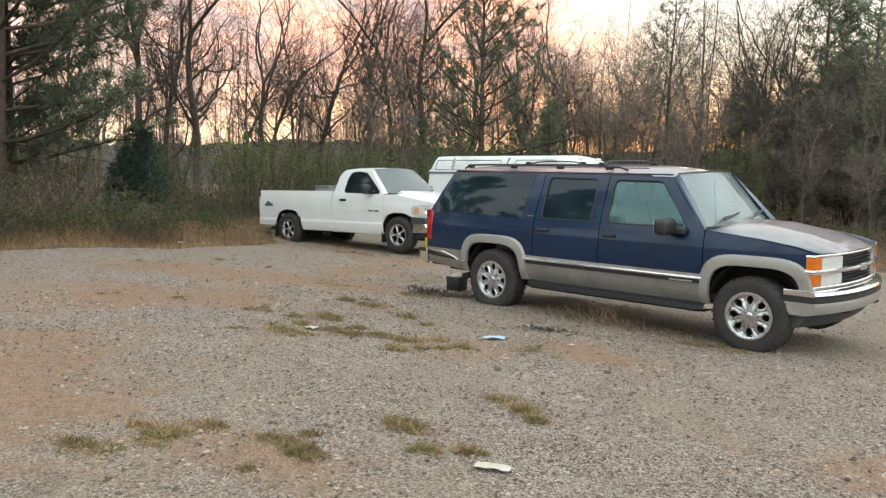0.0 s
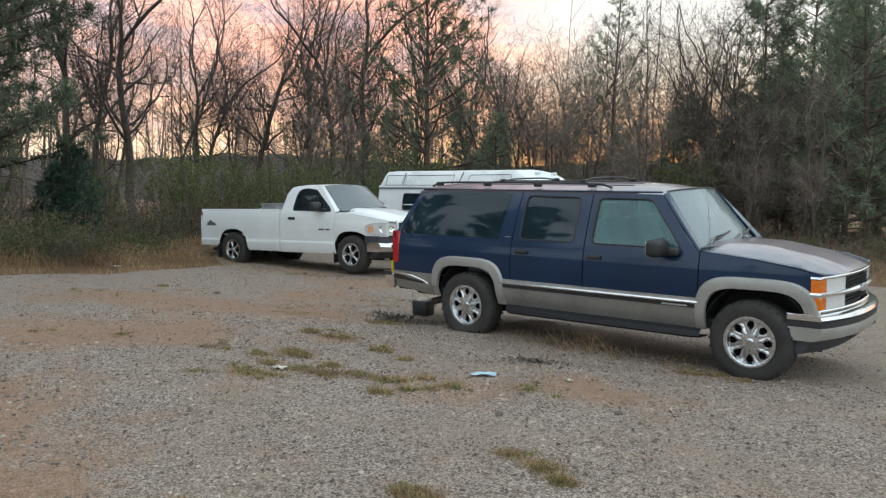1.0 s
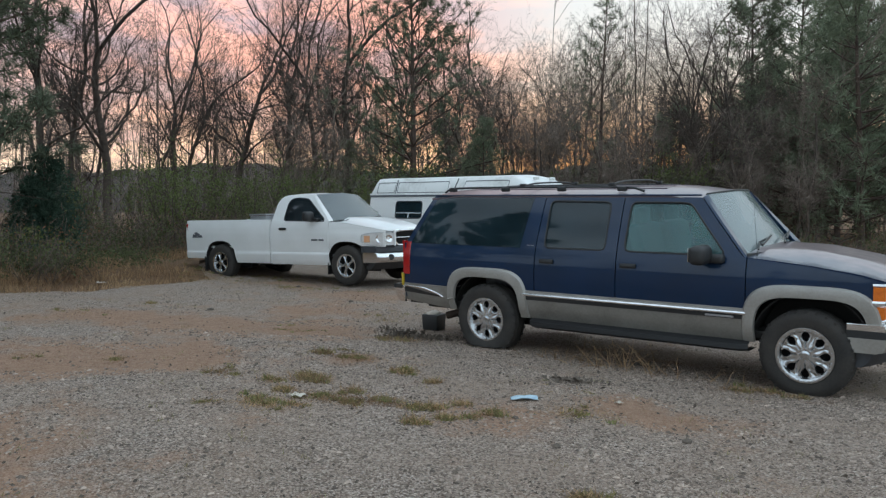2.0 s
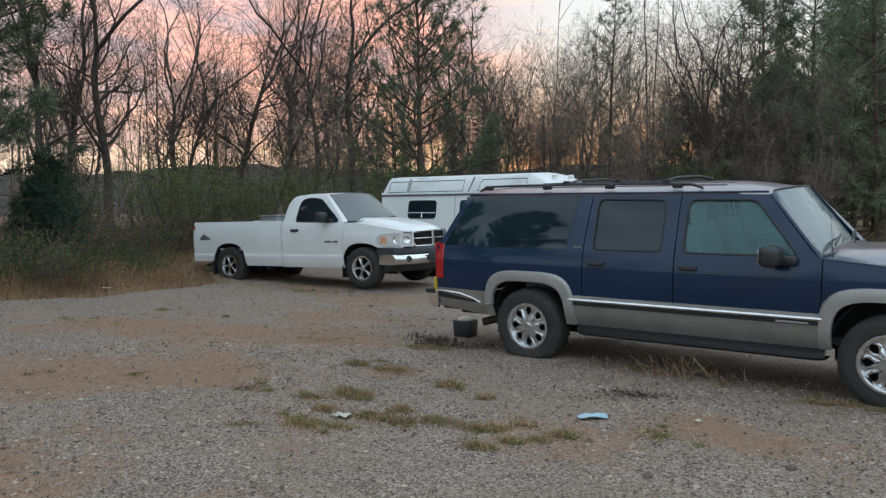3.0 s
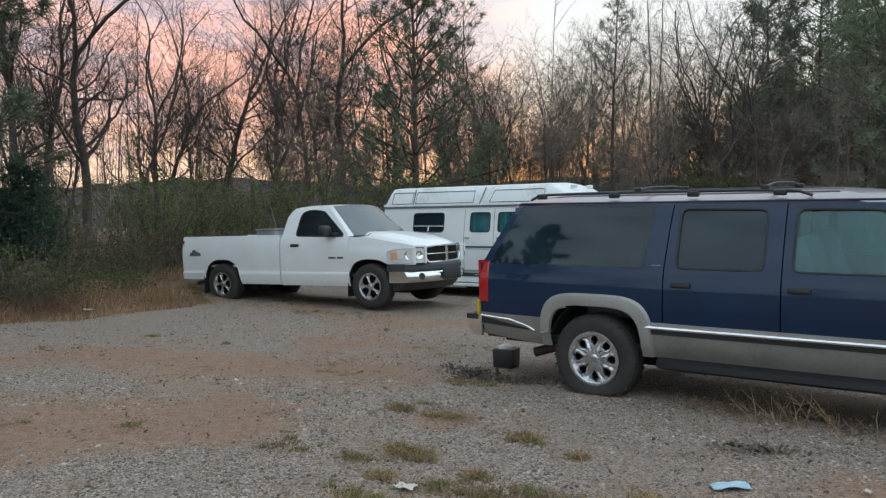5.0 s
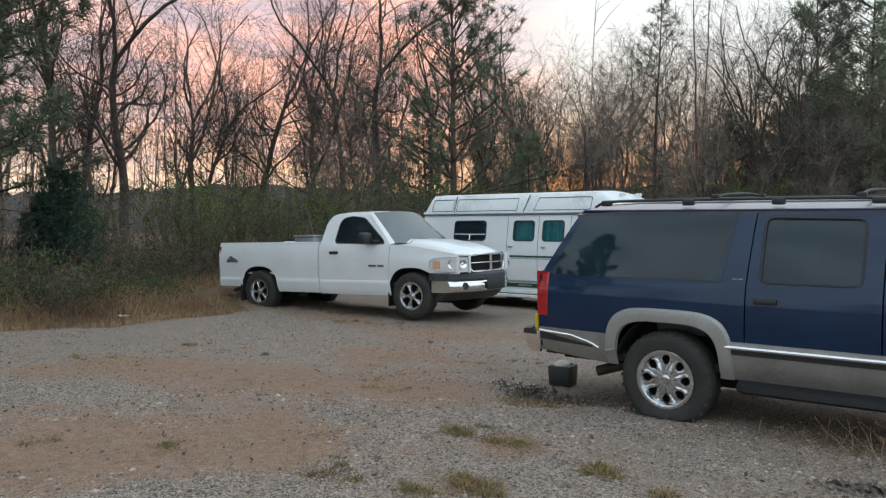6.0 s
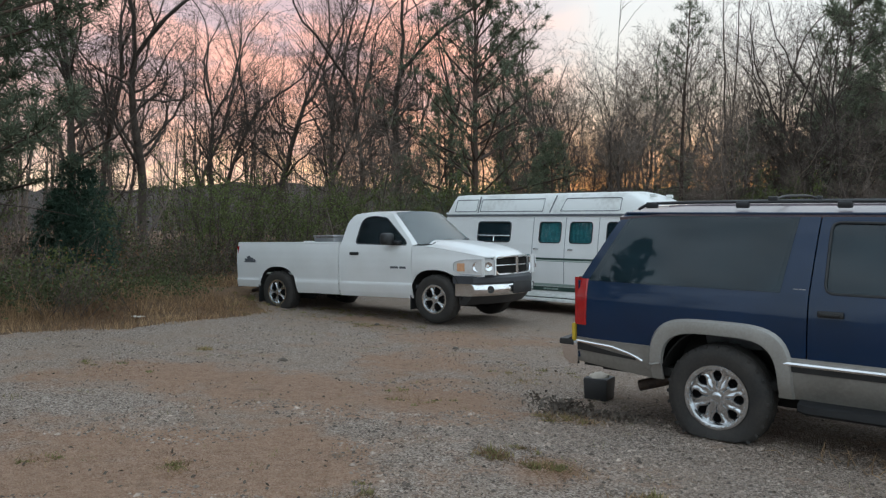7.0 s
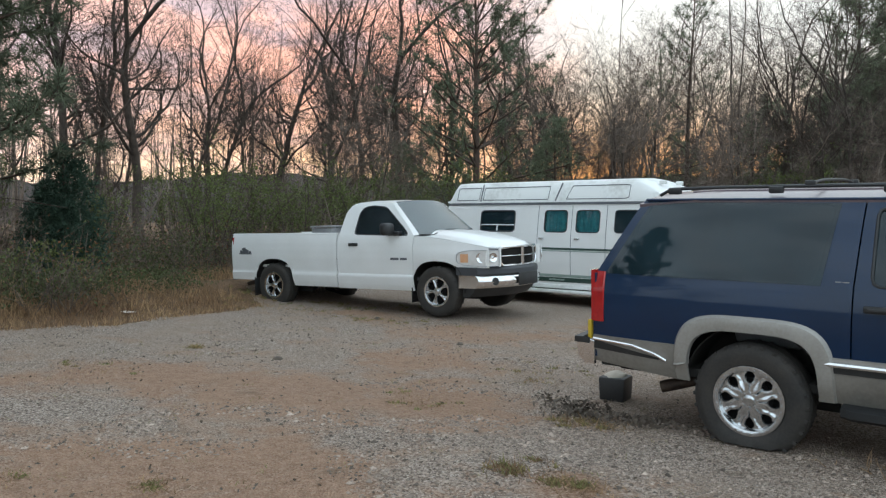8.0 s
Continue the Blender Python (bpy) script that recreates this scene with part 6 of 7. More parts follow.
plant(FULL_PINE, [(-8.6, 24.5), (-10.8, 24.0), (-9.5, 31.5), (-12.6, 27.0), (-7.2, 27.0)], wood_rng, 0.44, 0.56)
plant(FULL_PINE, [(-9.0, 27.5), (-7.4, 28.5), (-5.6, 29.0), (-8.2, 34.0), (-6.4, 33.0)], wood_rng, 0.62, 0.78)
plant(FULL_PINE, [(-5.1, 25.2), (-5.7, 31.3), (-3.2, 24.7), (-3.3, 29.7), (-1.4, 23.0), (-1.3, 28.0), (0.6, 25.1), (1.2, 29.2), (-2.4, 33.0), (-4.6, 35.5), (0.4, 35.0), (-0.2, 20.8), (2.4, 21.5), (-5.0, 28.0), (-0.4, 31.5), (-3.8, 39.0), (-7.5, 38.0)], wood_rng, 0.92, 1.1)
# bare hardwoods and saplings in front of the pines
plant([BARE[2], BARE[4]], [(-5.6, 20.6), (-4.8, 20.2), (-3.6, 19.4), (-7.4, 21.0)], wood_rng, 0.66, 0.8)
plant(SLIM, [(-6.6, 19.6), (-8.0, 19.0), (-5.2, 18.4), (-1.8, 18.6), (-9.6, 18.2), (-3.0, 17.8), (-10.8, 19.4), (-6.0, 22.5), (-12.0, 18.6), (-4.0, 22.0)], wood_rng, 0.62, 0.95)
# thick young growth towards the north, low growth under the tall trees
young = []
while len(young) < 15:
    a, d = wood_rng.uniform(radians(112), radians(130)), wood_rng.uniform(34, 50)
    young.append((5.5 + d * math.cos(a), -8.4 + d * math.sin(a)))
plant(THICK, young, wood_rng, 0.72, 1.0)
low_growth = []
while len(low_growth) < 32:
    a, d = wood_rng.uniform(radians(104), radians(163)), wood_rng.uniform(27, 40)
    low_growth.append((5 + d * math.cos(a), -8 + d * math.sin(a)))
plant(THICK, low_growth, wood_rng, 0.20, 0.30)
thin = []
while len(thin) < 36:
    a, d = wood_rng.uniform(radians(98), radians(168)), wood_rng.uniform(27, 48)
    thin.append((4 + d * math.cos(a), -7.5 + d * math.sin(a)))
plant(SLIM, thin, wood_rng, 0.7, 1.25)
# the same woods go on along the lot beside and behind the camera
around = []
for k in range(14):
    a = radians(lerp(176, 440, k / 13))
    d = 34 + 8 * wood_rng.random() + (8 if k > 5 else -14 + 3.3 * k)
    around.append((2 + d * math.cos(a), -8 + d * math.sin(a)))
plant([FULL_PINE[0], BARE[4]], around, wood_rng, 0.9, 1.1)
remove_first(BARE + SLIM + THICK + OPEN_PINE + FULL_PINE + EDGE_PINE)


def cedar(x, y, height, wide):
    rng = random.Random(3)
    green, wood = Soup(), Soup()
    wood.tube([Vector((0, 0, -0.2)), Vector((0.02, 0, height * 0.5)), Vector((0, 0.03, height))], [0.06, 0.04, 0.01], 6)
    spires = [(0, 0, 0.96, 0.74), (0.42, 0.25, 0.86, 0.56), (-0.40, 0.30, 0.90, 0.58), (0.10, -0.45, 0.70, 0.55), (-0.35, -0.30, 0.62, 0.5), (0.55, -0.2, 0.55, 0.42)]
    for k in range(3000):
        dx, dy, tall, broad = spires[k % len(spires)]
        t = rng.random() ** 1.15
        a = rng.uniform(0, 2 * math.pi)
        lobe = 0.80 + 0.22 * math.sin(a * 4 + t * 15 + dx * 9) + 0.16 * math.sin(a * 3 - t * 23)
        r = wide * broad * min(1.0, 0.75 + t * 0.7) * (1 - t ** 2.6) ** 0.7 * lobe * (0.35 + 0.65 * rng.random() ** 0.45) + 0.03
        p = Vector((wide * dx * (1 - 0.3 * t) + r * math.cos(a), wide * dy * (1 - 0.3 * t) + r * math.sin(a), 0.02 + t * height * tall))
        tuft(green, rng, p, Vector((math.cos(a), math.sin(a), 1.1)), 0.17, 6, 0.011)
    t = thing("cedar_bush", pose(x, y, ground_z(x, y)), "dense dark green cedar bush in the brush", "evergreen bush")
    for me, nm in ((wood.mesh("trunk", "bark"), "trunk"), (green.mesh("foliage", "cedar", True), "foliage")):
        o = new(nm, me)
        o.parent = t


cedar(-14.0, 0.95, 2.65, 1.02)


def green_shrub(seed, height, wide):
    rng = random.Random(seed)
    wood, green = Soup(), Soup()
    for _ in range(16):
        a = rng.uniform(0, 2 * math.pi)
        q, end = wander(rng, Vector((0.1 * math.cos(a), 0.1 * math.sin(a), -0.1)), Vector((wide * 0.28 * math.cos(a), wide * 0.28 * math.sin(a), 1)).normalized(), height * rng.uniform(0.7, 1.05), 6, 0.16, 0.03)
        wood.tube(q, [lerp(0.018, 0.005, i / 6) for i in range(7)], 4)
        for _ in range(18):
            i = rng.randint(1, 5)
            p = q[i].lerp(q[i + 1], rng.random())
            d = (any_way(rng) + Vector((0, 0, 0.5))).normalized()
            tip = p + d * rng.uniform(0.2, 0.55)
            wood.blade(p, tip, d.cross(any_way(rng)).normalized() * 0.005)
            for _ in range(13):
                w = any_way(rng) * rng.uniform(0.04, 0.09)
                green.leaf(p.lerp(tip, rng.uniform(0.3, 1.1)) + any_way(rng) * 0.07, w, w.cross(any_way(rng)).normalized() * 0.018)
    return wood.mesh("stems", "bark"), green.mesh("leaves", "spring", True)


SHRUB = [make_tree("green_shrub", green_shrub(90 + k, h, w), ("trunk", "foliage"), "tall loose green shrub behind the pickup truck", "shrub", "green shrubs of the thicket") for k, (h, w) in enumerate(((3.4, 1.6), (2.6, 1.5)))]
plant(SHRUB, [(-14.2, 4.6), (-15.4, 6.2), (-14.8, 7.6), (-16.6, 8.6), (-13.4, 9.0), (-15.6, 10.6), (-17.5, 6.0), (-12.8, 11.4), (-13.2, 13.0), (-17.4, 3.6), (-18.2, 11.5), (-11.0, 14.8), (-18.0, 0.4), (-8.6, 16.2), (-5.0, 17.6), (-16.4, -1.6), (-12.0, -4.8)], wood_rng, 0.8, 1.1)
remove_first(SHRUB)


def stuff(name, me, label, category):
    return tagged(new(name, me), label, category, kind="stuff")


def far_woods():
    rng = random.Random(8)
    s = Soup()
    for _ in range(600):
        a, d = rng.uniform(radians(84), radians(186)), rng.uniform(40, 95)
        x, y = 4 + d * math.cos(a), -7.5 + d * math.sin(a)
        h = rng.uniform(5, 12.5)
        pts, end = wander(rng, Vector((x, y, ground_z(x, y) - 0.2)), Vector((rng.uniform(-0.1, 0.1), rng.uniform(-0.1, 0.1), 1)), h, 5, 0.06)
        r = rng.uniform(0.03, 0.10)
        s.tube(pts, [lerp(r, 0.012, i / 5) for i in range(6)], 4)
        for _ in range(rng.randint(7, 14)):
            t = rng.uniform(0.25, 1.0)
            i = min(int(t * 5), 4)
            p = pts[i].lerp(pts[i + 1], t * 5 - i)
            b = rng.uniform(0, 2 * math.pi)
            q, _ = wander(rng, p, Vector((math.cos(b), math.sin(b), rng.uniform(0.5, 1.5))).normalized(), h * rng.uniform(0.08, 0.22), 2, 0.2)
            s.tube(q, [0.016, 0.011, 0.006], 3)
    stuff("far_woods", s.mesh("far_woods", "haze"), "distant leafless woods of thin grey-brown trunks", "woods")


far_woods()


def brush():
    """The thicket between the lot and the trees: bare stems, green leaves and dry grass."""
    rng = random.Random(12)
    stems, leaves, straw, fern, fresh = Soup(), Soup(), Soup(), Soup(), Soup()

    def free(x, y):
        return not (-12.9 < x < -4.5 and 0.5 < y < 5.9 or -9.8 < x < -2.8 and 6.0 < y < 9.2 or (x + 14.0) ** 2 + (y - 0.95) ** 2 < 1.2 or -14.0 < x < -11.6 and -0.9 < y + 0.45 * (x + 14.0) < 1.5)

    def spot():
        while True:
            x, y, k = any_spot()
            if free(x, y):
                return x, y, k

    def any_spot():
        if rng.random() < 0.62:
            y = rng.uniform(-9, 13)
            return ramp_of(EDGE_X, y) - 1.0 - abs(rng.gauss(0, 1)) * 3.4, y, 1.0
        x = rng.uniform(-12, 16)
        return x, ramp_of(EDGE_Y, x) + 2.6 + abs(rng.gauss(0, 1)) * 3.5, 0.8
    for _ in range(620):
        x, y, k = spot()
        depth = max(0.0, ramp_of(EDGE_X, y) - x)
        h = rng.uniform(0.7, 1.5) + 0.22 * min(depth, 6)
        base = Vector((x, y, ground_z(x, y) - 0.1))
        for _ in range(rng.randint(5, 9)):
            a = rng.uniform(0, 2 * math.pi)
            q, end = wander(rng, base, Vector((0.8 * math.cos(a), 0.8 * math.sin(a), 1)).normalized(), h * rng.uniform(0.4, 1.0), 4, 0.32)
            stems.tube(q, [0.010, 0.008, 0.006, 0.0045, 0.003], 3)
            for _ in range(4):
                i = rng.randint(1, 3)
                p = q[i].lerp(q[i + 1], rng.random())
                w, _ = wander(rng, p, (any_way(rng) + Vector((0, 0, 0.7))).normalized(), rng.uniform(0.2, 0.5), 2, 0.3)
                stems.blade(w[0], w[1], w[1].cross(any_way(rng)).normalized() * 0.006)
                stems.blade(w[1], w[2], w[1].cross(any_way(rng)).normalized() * 0.005)
                if rng.random() < 0.16 * (1 if noise.noise(Vector((x * 0.3, y * 0.3, 5))) > -0.05 else 0.25):
                    for _ in range(6):
                        d = any_way(rng) * rng.uniform(0.05, 0.10)
                        leaves.leaf(w[-1] + any_way(rng) * 0.14, d, d.cross(any_way(rng)).normalized() * 0.022)
    # low green clumps in the thicket
    for _ in range(330):
        x, y, k = spot()
        base = Vector((x, y, ground_z(x, y)))
        wide, top = rng.uniform(0.15, 0.42), rng.uniform(0.25, 0.95)
        for _ in range(130):
            p = base + Vector((rng.gauss(0, wide), rng.gauss(0, wide), top * rng.random() ** 0.6))
            d = any_way(rng) * rng.uniform(0.035, 0.09)
            leaves.leaf(p, d, d.cross(any_way(rng)).normalized() * 0.018)
    # brambles creeping out of the thicket over the dry grass
    for _ in range(150):
        y = rng.uniform(-8, 2.4)
        x = ramp_of(EDGE_X, y) - 1.5 - abs(rng.gauss(0, 0.7))
        base = Vector((x, y, ground_z(x, y)))
        wide, top = rng.uniform(0.15, 0.35), rng.uniform(0.2, 0.55)
        for _ in range(90):
            p = base + Vector((rng.gauss(0, wide), rng.gauss(0, wide), top * rng.random() ** 0.6))
            d = any_way(rng) * rng.uniform(0.03, 0.07)
            leaves.leaf(p, d, d.cross(any_way(rng)).normalized() * 0.016)
    for x, y, wide, top in ((-12.7, 0.0, 0.26, 0.75), (-12.9, -0.45, 0.3, 0.6), (-12.3, 0.35, 0.22, 0.5), (-12.5, -1.1, 0.3, 0.5)):
        for _ in range(260):
            p = Vector((x + rng.gauss(0, wide), y + rng.gauss(0, wide), ground_z(x, y) + top * rng.random() ** 0.7))
            d = any_way(rng) * rng.uniform(0.05, 0.10)
            fresh.leaf(p, d, d.cross(any_way(rng)).normalized() * 0.025)
    # brown leaf clumps and standing straw in the thicket
    for _ in range(460):
        x, y, k = spot()
        base = Vector((x, y, ground_z(x, y)))
        for _ in range(45):
            p = base + Vector((rng.gauss(0, 0.32), rng.gauss(0, 0.32), abs(rng.gauss(0.4, 0.38))))
            d = any_way(rng) * rng.uniform(0.03, 0.08)
            fern.leaf(p, d, d.cross(any_way(rng)).normalized() * 0.014)
    for _ in range(230):
        y = rng.uniform(-12, 14)
        x = ramp_of(EDGE_X, y) - 0.9 - abs(rng.gauss(0, 1.1))
        if not free(x, y):
            continue
        base = Vector((x, y, ground_z(x, y)))
        tall = rng.uniform(0.25, 0.6)
        for _ in range(26):
            d = Vector((rng.gauss(0, 0.32), rng.gauss(0, 0.32), 1)).normalized()
            p = base + Vector((rng.gauss(0, 0.12), rng.gauss(0, 0.12), 0))
            straw.blade(p, p + d * tall * rng.uniform(0.5, 1.1), Vector((rng.gauss(0, 1), rng.gauss(0, 1), 0)).normalized() * 0.008)
    # dry grass belt along the edge of the lot
    for _ in range(8200):
        if rng.random() < 0.72:
            y = rng.uniform(-12, 9)
            x = ramp_of(EDGE_X, y) - 0.75 + rng.gauss(0, 0.75)
        else:
            x = rng.uniform(-12, 16)
            y = ramp_of(EDGE_Y, x) + 1.2 + rng.gauss(0, 0.7)
        if lot_inside(x, y) > 0.25 or (-11.7 < x < -5.0 and 2.3 < y < 5.3):
            continue
        base = Vector((x, y, ground_z(x, y)))
        tall = rng.uniform(0.06, 0.30) * (1.15 if lot_inside(x, y) < -0.6 else 0.6)
        for _ in range(4):
            d = Vector((rng.gauss(0, 0.45), rng.gauss(0, 0.45), 1)).normalized()
            p = base + Vector((rng.gauss(0, 0.06), rng.gauss(0, 0.06), 0))
            straw.blade(p, p + d * tall * rng.uniform(0.6, 1.2), Vector((rng.gauss(0, 1), rng.gauss(0, 1), 0)).normalized() * 0.007)
    stuff("brush_stems", stems.mesh("brush_stems", "twig"), "tangled bare brown brush stems beside the lot", "brush")
    stuff("brush_leaves", leaves.mesh("brush_leaves", "leaf", True), "dull green leaves of low undergrowth", "undergrowth")
    stuff("fresh_weeds", fresh.mesh("fresh_weeds", "spring", True), "bright green leafy weeds at the thicket edge", "weeds")
    stuff("brown_leaves", fern.mesh("brown_leaves", "dryleaf", True), "brown dead leaves caught in the brush", "dead leaves")
    stuff("dry_grass", straw.mesh("dry_grass", "straw", True), "dry tan grass along the gravel edge", "grass")


brush()


def dead_wood(name, seed, path, r0, label, category, twigs, mat="haze"):
    """A bare pole or fallen limb through a few bends, with stubs of branches."""
    rng = random.Random(seed)
    base = Vector(path[0])
    s = Soup()
    pts = [Vector(q) - base for q in dense(path, 12)]
    pts = [q + any_way(rng) * r0 * 0.5 for q in pts]
    s.tube(pts, [lerp(r0, r0 * 0.25, k / (len(pts) - 1)) for k in range(len(pts))], 6)
    for _ in range(twigs):
        k = rng.randint(len(pts) // 2, len(pts) - 2)
        q, _ = wander(rng, pts[k], (any_way(rng) + Vector((0, 0, 0.8))).normalized(), rng.uniform(0.3, 0.9), 3, 0.25)
        s.tube(q, [r0 * 0.3, r0 * 0.24, r0 * 0.18, r0 * 0.1], 3)
    t = thing(name, Matrix.Translation(base), label, category)
    o = new("limb", s.mesh("limb", mat))
    o.parent = t


dead_wood("fallen_limb", 4, [(-17.7, 4.1, 0.2), (-17.3, 4.6, 1.5), (-17.05, 5.0, 2.34), (-16.8, 5.45, 2.28)], 0.05, "pale fallen limb lodged in the thicket", "dead branch", 2, "haze")
dead_wood("leaning_stick", 5, [(-11.9, 6.6, 0.0), (-12.1, 6.4, 1.2), (-12.25, 6.2, 2.15)], 0.025, "pale dead stick leaning among brush stems", "dead branch", 2, "haze")
dead_wood("dead_snag", 6, [(-7.75, 20.2, -0.2), (-7.8, 20.15, 5.0), (-7.92, 20.1, 9.6)], 0.06, "thin dead pole standing above the saplings", "dead tree", 5, "bark")
dead_wood("dead_snag", 7, [(-7.6, 20.3, -0.2), (-7.6, 20.25, 5.0), (-7.4, 20.3, 9.8)], 0.05, "thin dead pole standing above the saplings", "dead tree", 4, "bark")


for seed, path, r0 in ((21, [(-6.9, -2.3, 0.06), (-6.6, -1.95, 0.09), (-6.5, -1.6, 0.07)], 0.014), (22, [(-8.6, -0.5, 0.06), (-8.3, -0.2, 0.08)], 0.012), (23, [(-3.9, -3.4, 0.08), (-3.7, -3.1, 0.10)], 0.010)):
    dead_wood("fallen_twig", seed, path, r0, "dark fallen twig lying on the gravel", "twig", 0, "bark")


def hill():
    rows = []
    for r in (105, 118, 130, 142, 155, 175, 210, 260):
        row = []
        for a in np.linspace(radians(-90), radians(270), 620):
            x, y = 4 + r * math.cos(a), -7.5 + r * math.sin(a)
            k = smooth((r - 100) / 50)
            z = k * (9.8 + 2.0 * noise.noise(Vector((a * 5, r * 0.01, 0))) + 0.8 * noise.noise(Vector((a * 40, r * 0.2, 2))) + 0.7 * noise.noise(Vector((a * 110, r * 0.5, 4))))
            row.append(Vector((x, y, z - 1.0)))
        rows.append(row)
    bm = add_grid(bmesh.new(), rows)
    ob = finish("wooded_hill", bm, material("leafless_hill_woods", (0.068, 0.050, 0.039), 0.95, 0.0, (0.034, 0.027, 0.022), 0.25, 2.5, 1.0, relief=1.5))
    tagged(ob, "low dark wooded hill behind the trees", "hill", kind="structure")


hill()


# ---- on the lot ----
def gravel():
    """Loose stones lying on the lot along the way."""
    rng = np.random.default_rng(4)
    n = 62000
    r = rng.random(n)
    x = np.where(r < 0.72, rng.uniform(-3.5, 6.0, n), rng.uniform(-8, 6.5, n))
    y = np.where(r < 0.72, rng.uniform(-7.2, -0.6, n), rng.uniform(-8, 4, n))
    size = np.clip(rng.lognormal(math.log(0.0078), 0.42, n), 0.0035, 0.022)
    base = np.array([(1, 0, 0), (0, 1, 0), (-1, 0, 0), (0, -1, 0), (0, 0, 1), (0, 0, -1)], float)
    tri = np.array([(0, 1, 4), (1, 2, 4), (2, 3, 4), (3, 0, 4), (1, 0, 5), (2, 1, 5), (3, 2, 5), (0, 3, 5)])
    keep = [i for i in range(n) if lot_inside(x[i], y[i]) > 0.1 and noise.noise(Vector((x[i] * 1.4, y[i] * 1.4, 17))) + 0.62 > 0.7 * sum(math.exp(-((x[i] - a) ** 2 + (y[i] - b) ** 2 * 1.6) / (c * c)) for a, b, c in CLAY)]
    verts, faces = [], []
    for k, i in enumerate(keep):
        a = rng.uniform(0, 2 * math.pi)
        c, s = math.cos(a), math.sin(a)
        p = base * rng.uniform(0.65, 1.25, (6, 1)) * (size[i] * np.array((1.25, 0.95, 0.62)))
        z = ground_z(x[i], y[i]) + 0.03 + size[i] * 0.15
        verts.append(np.stack([p[:, 0] * c - p[:, 1] * s + x[i], p[:, 0] * s + p[:, 1] * c + y[i], p[:, 2] + z], 1))
        faces.append(tri + 6 * k)
    me = bpy.data.meshes.new("gravel_stones")
    me.from_pydata(np.concatenate(verts).tolist(), [], np.concatenate(faces).tolist())
    m = material("gravel_stone", (0.37, 0.293, 0.238), 0.85, 0.0, (0.20, 0.155, 0.125), 3, 40, island=0.68, spec=0.3)
    me.materials.append(m)
    stuff("gravel_stones", me, "loose grey crushed stones on the lot", "gravel")


gravel()


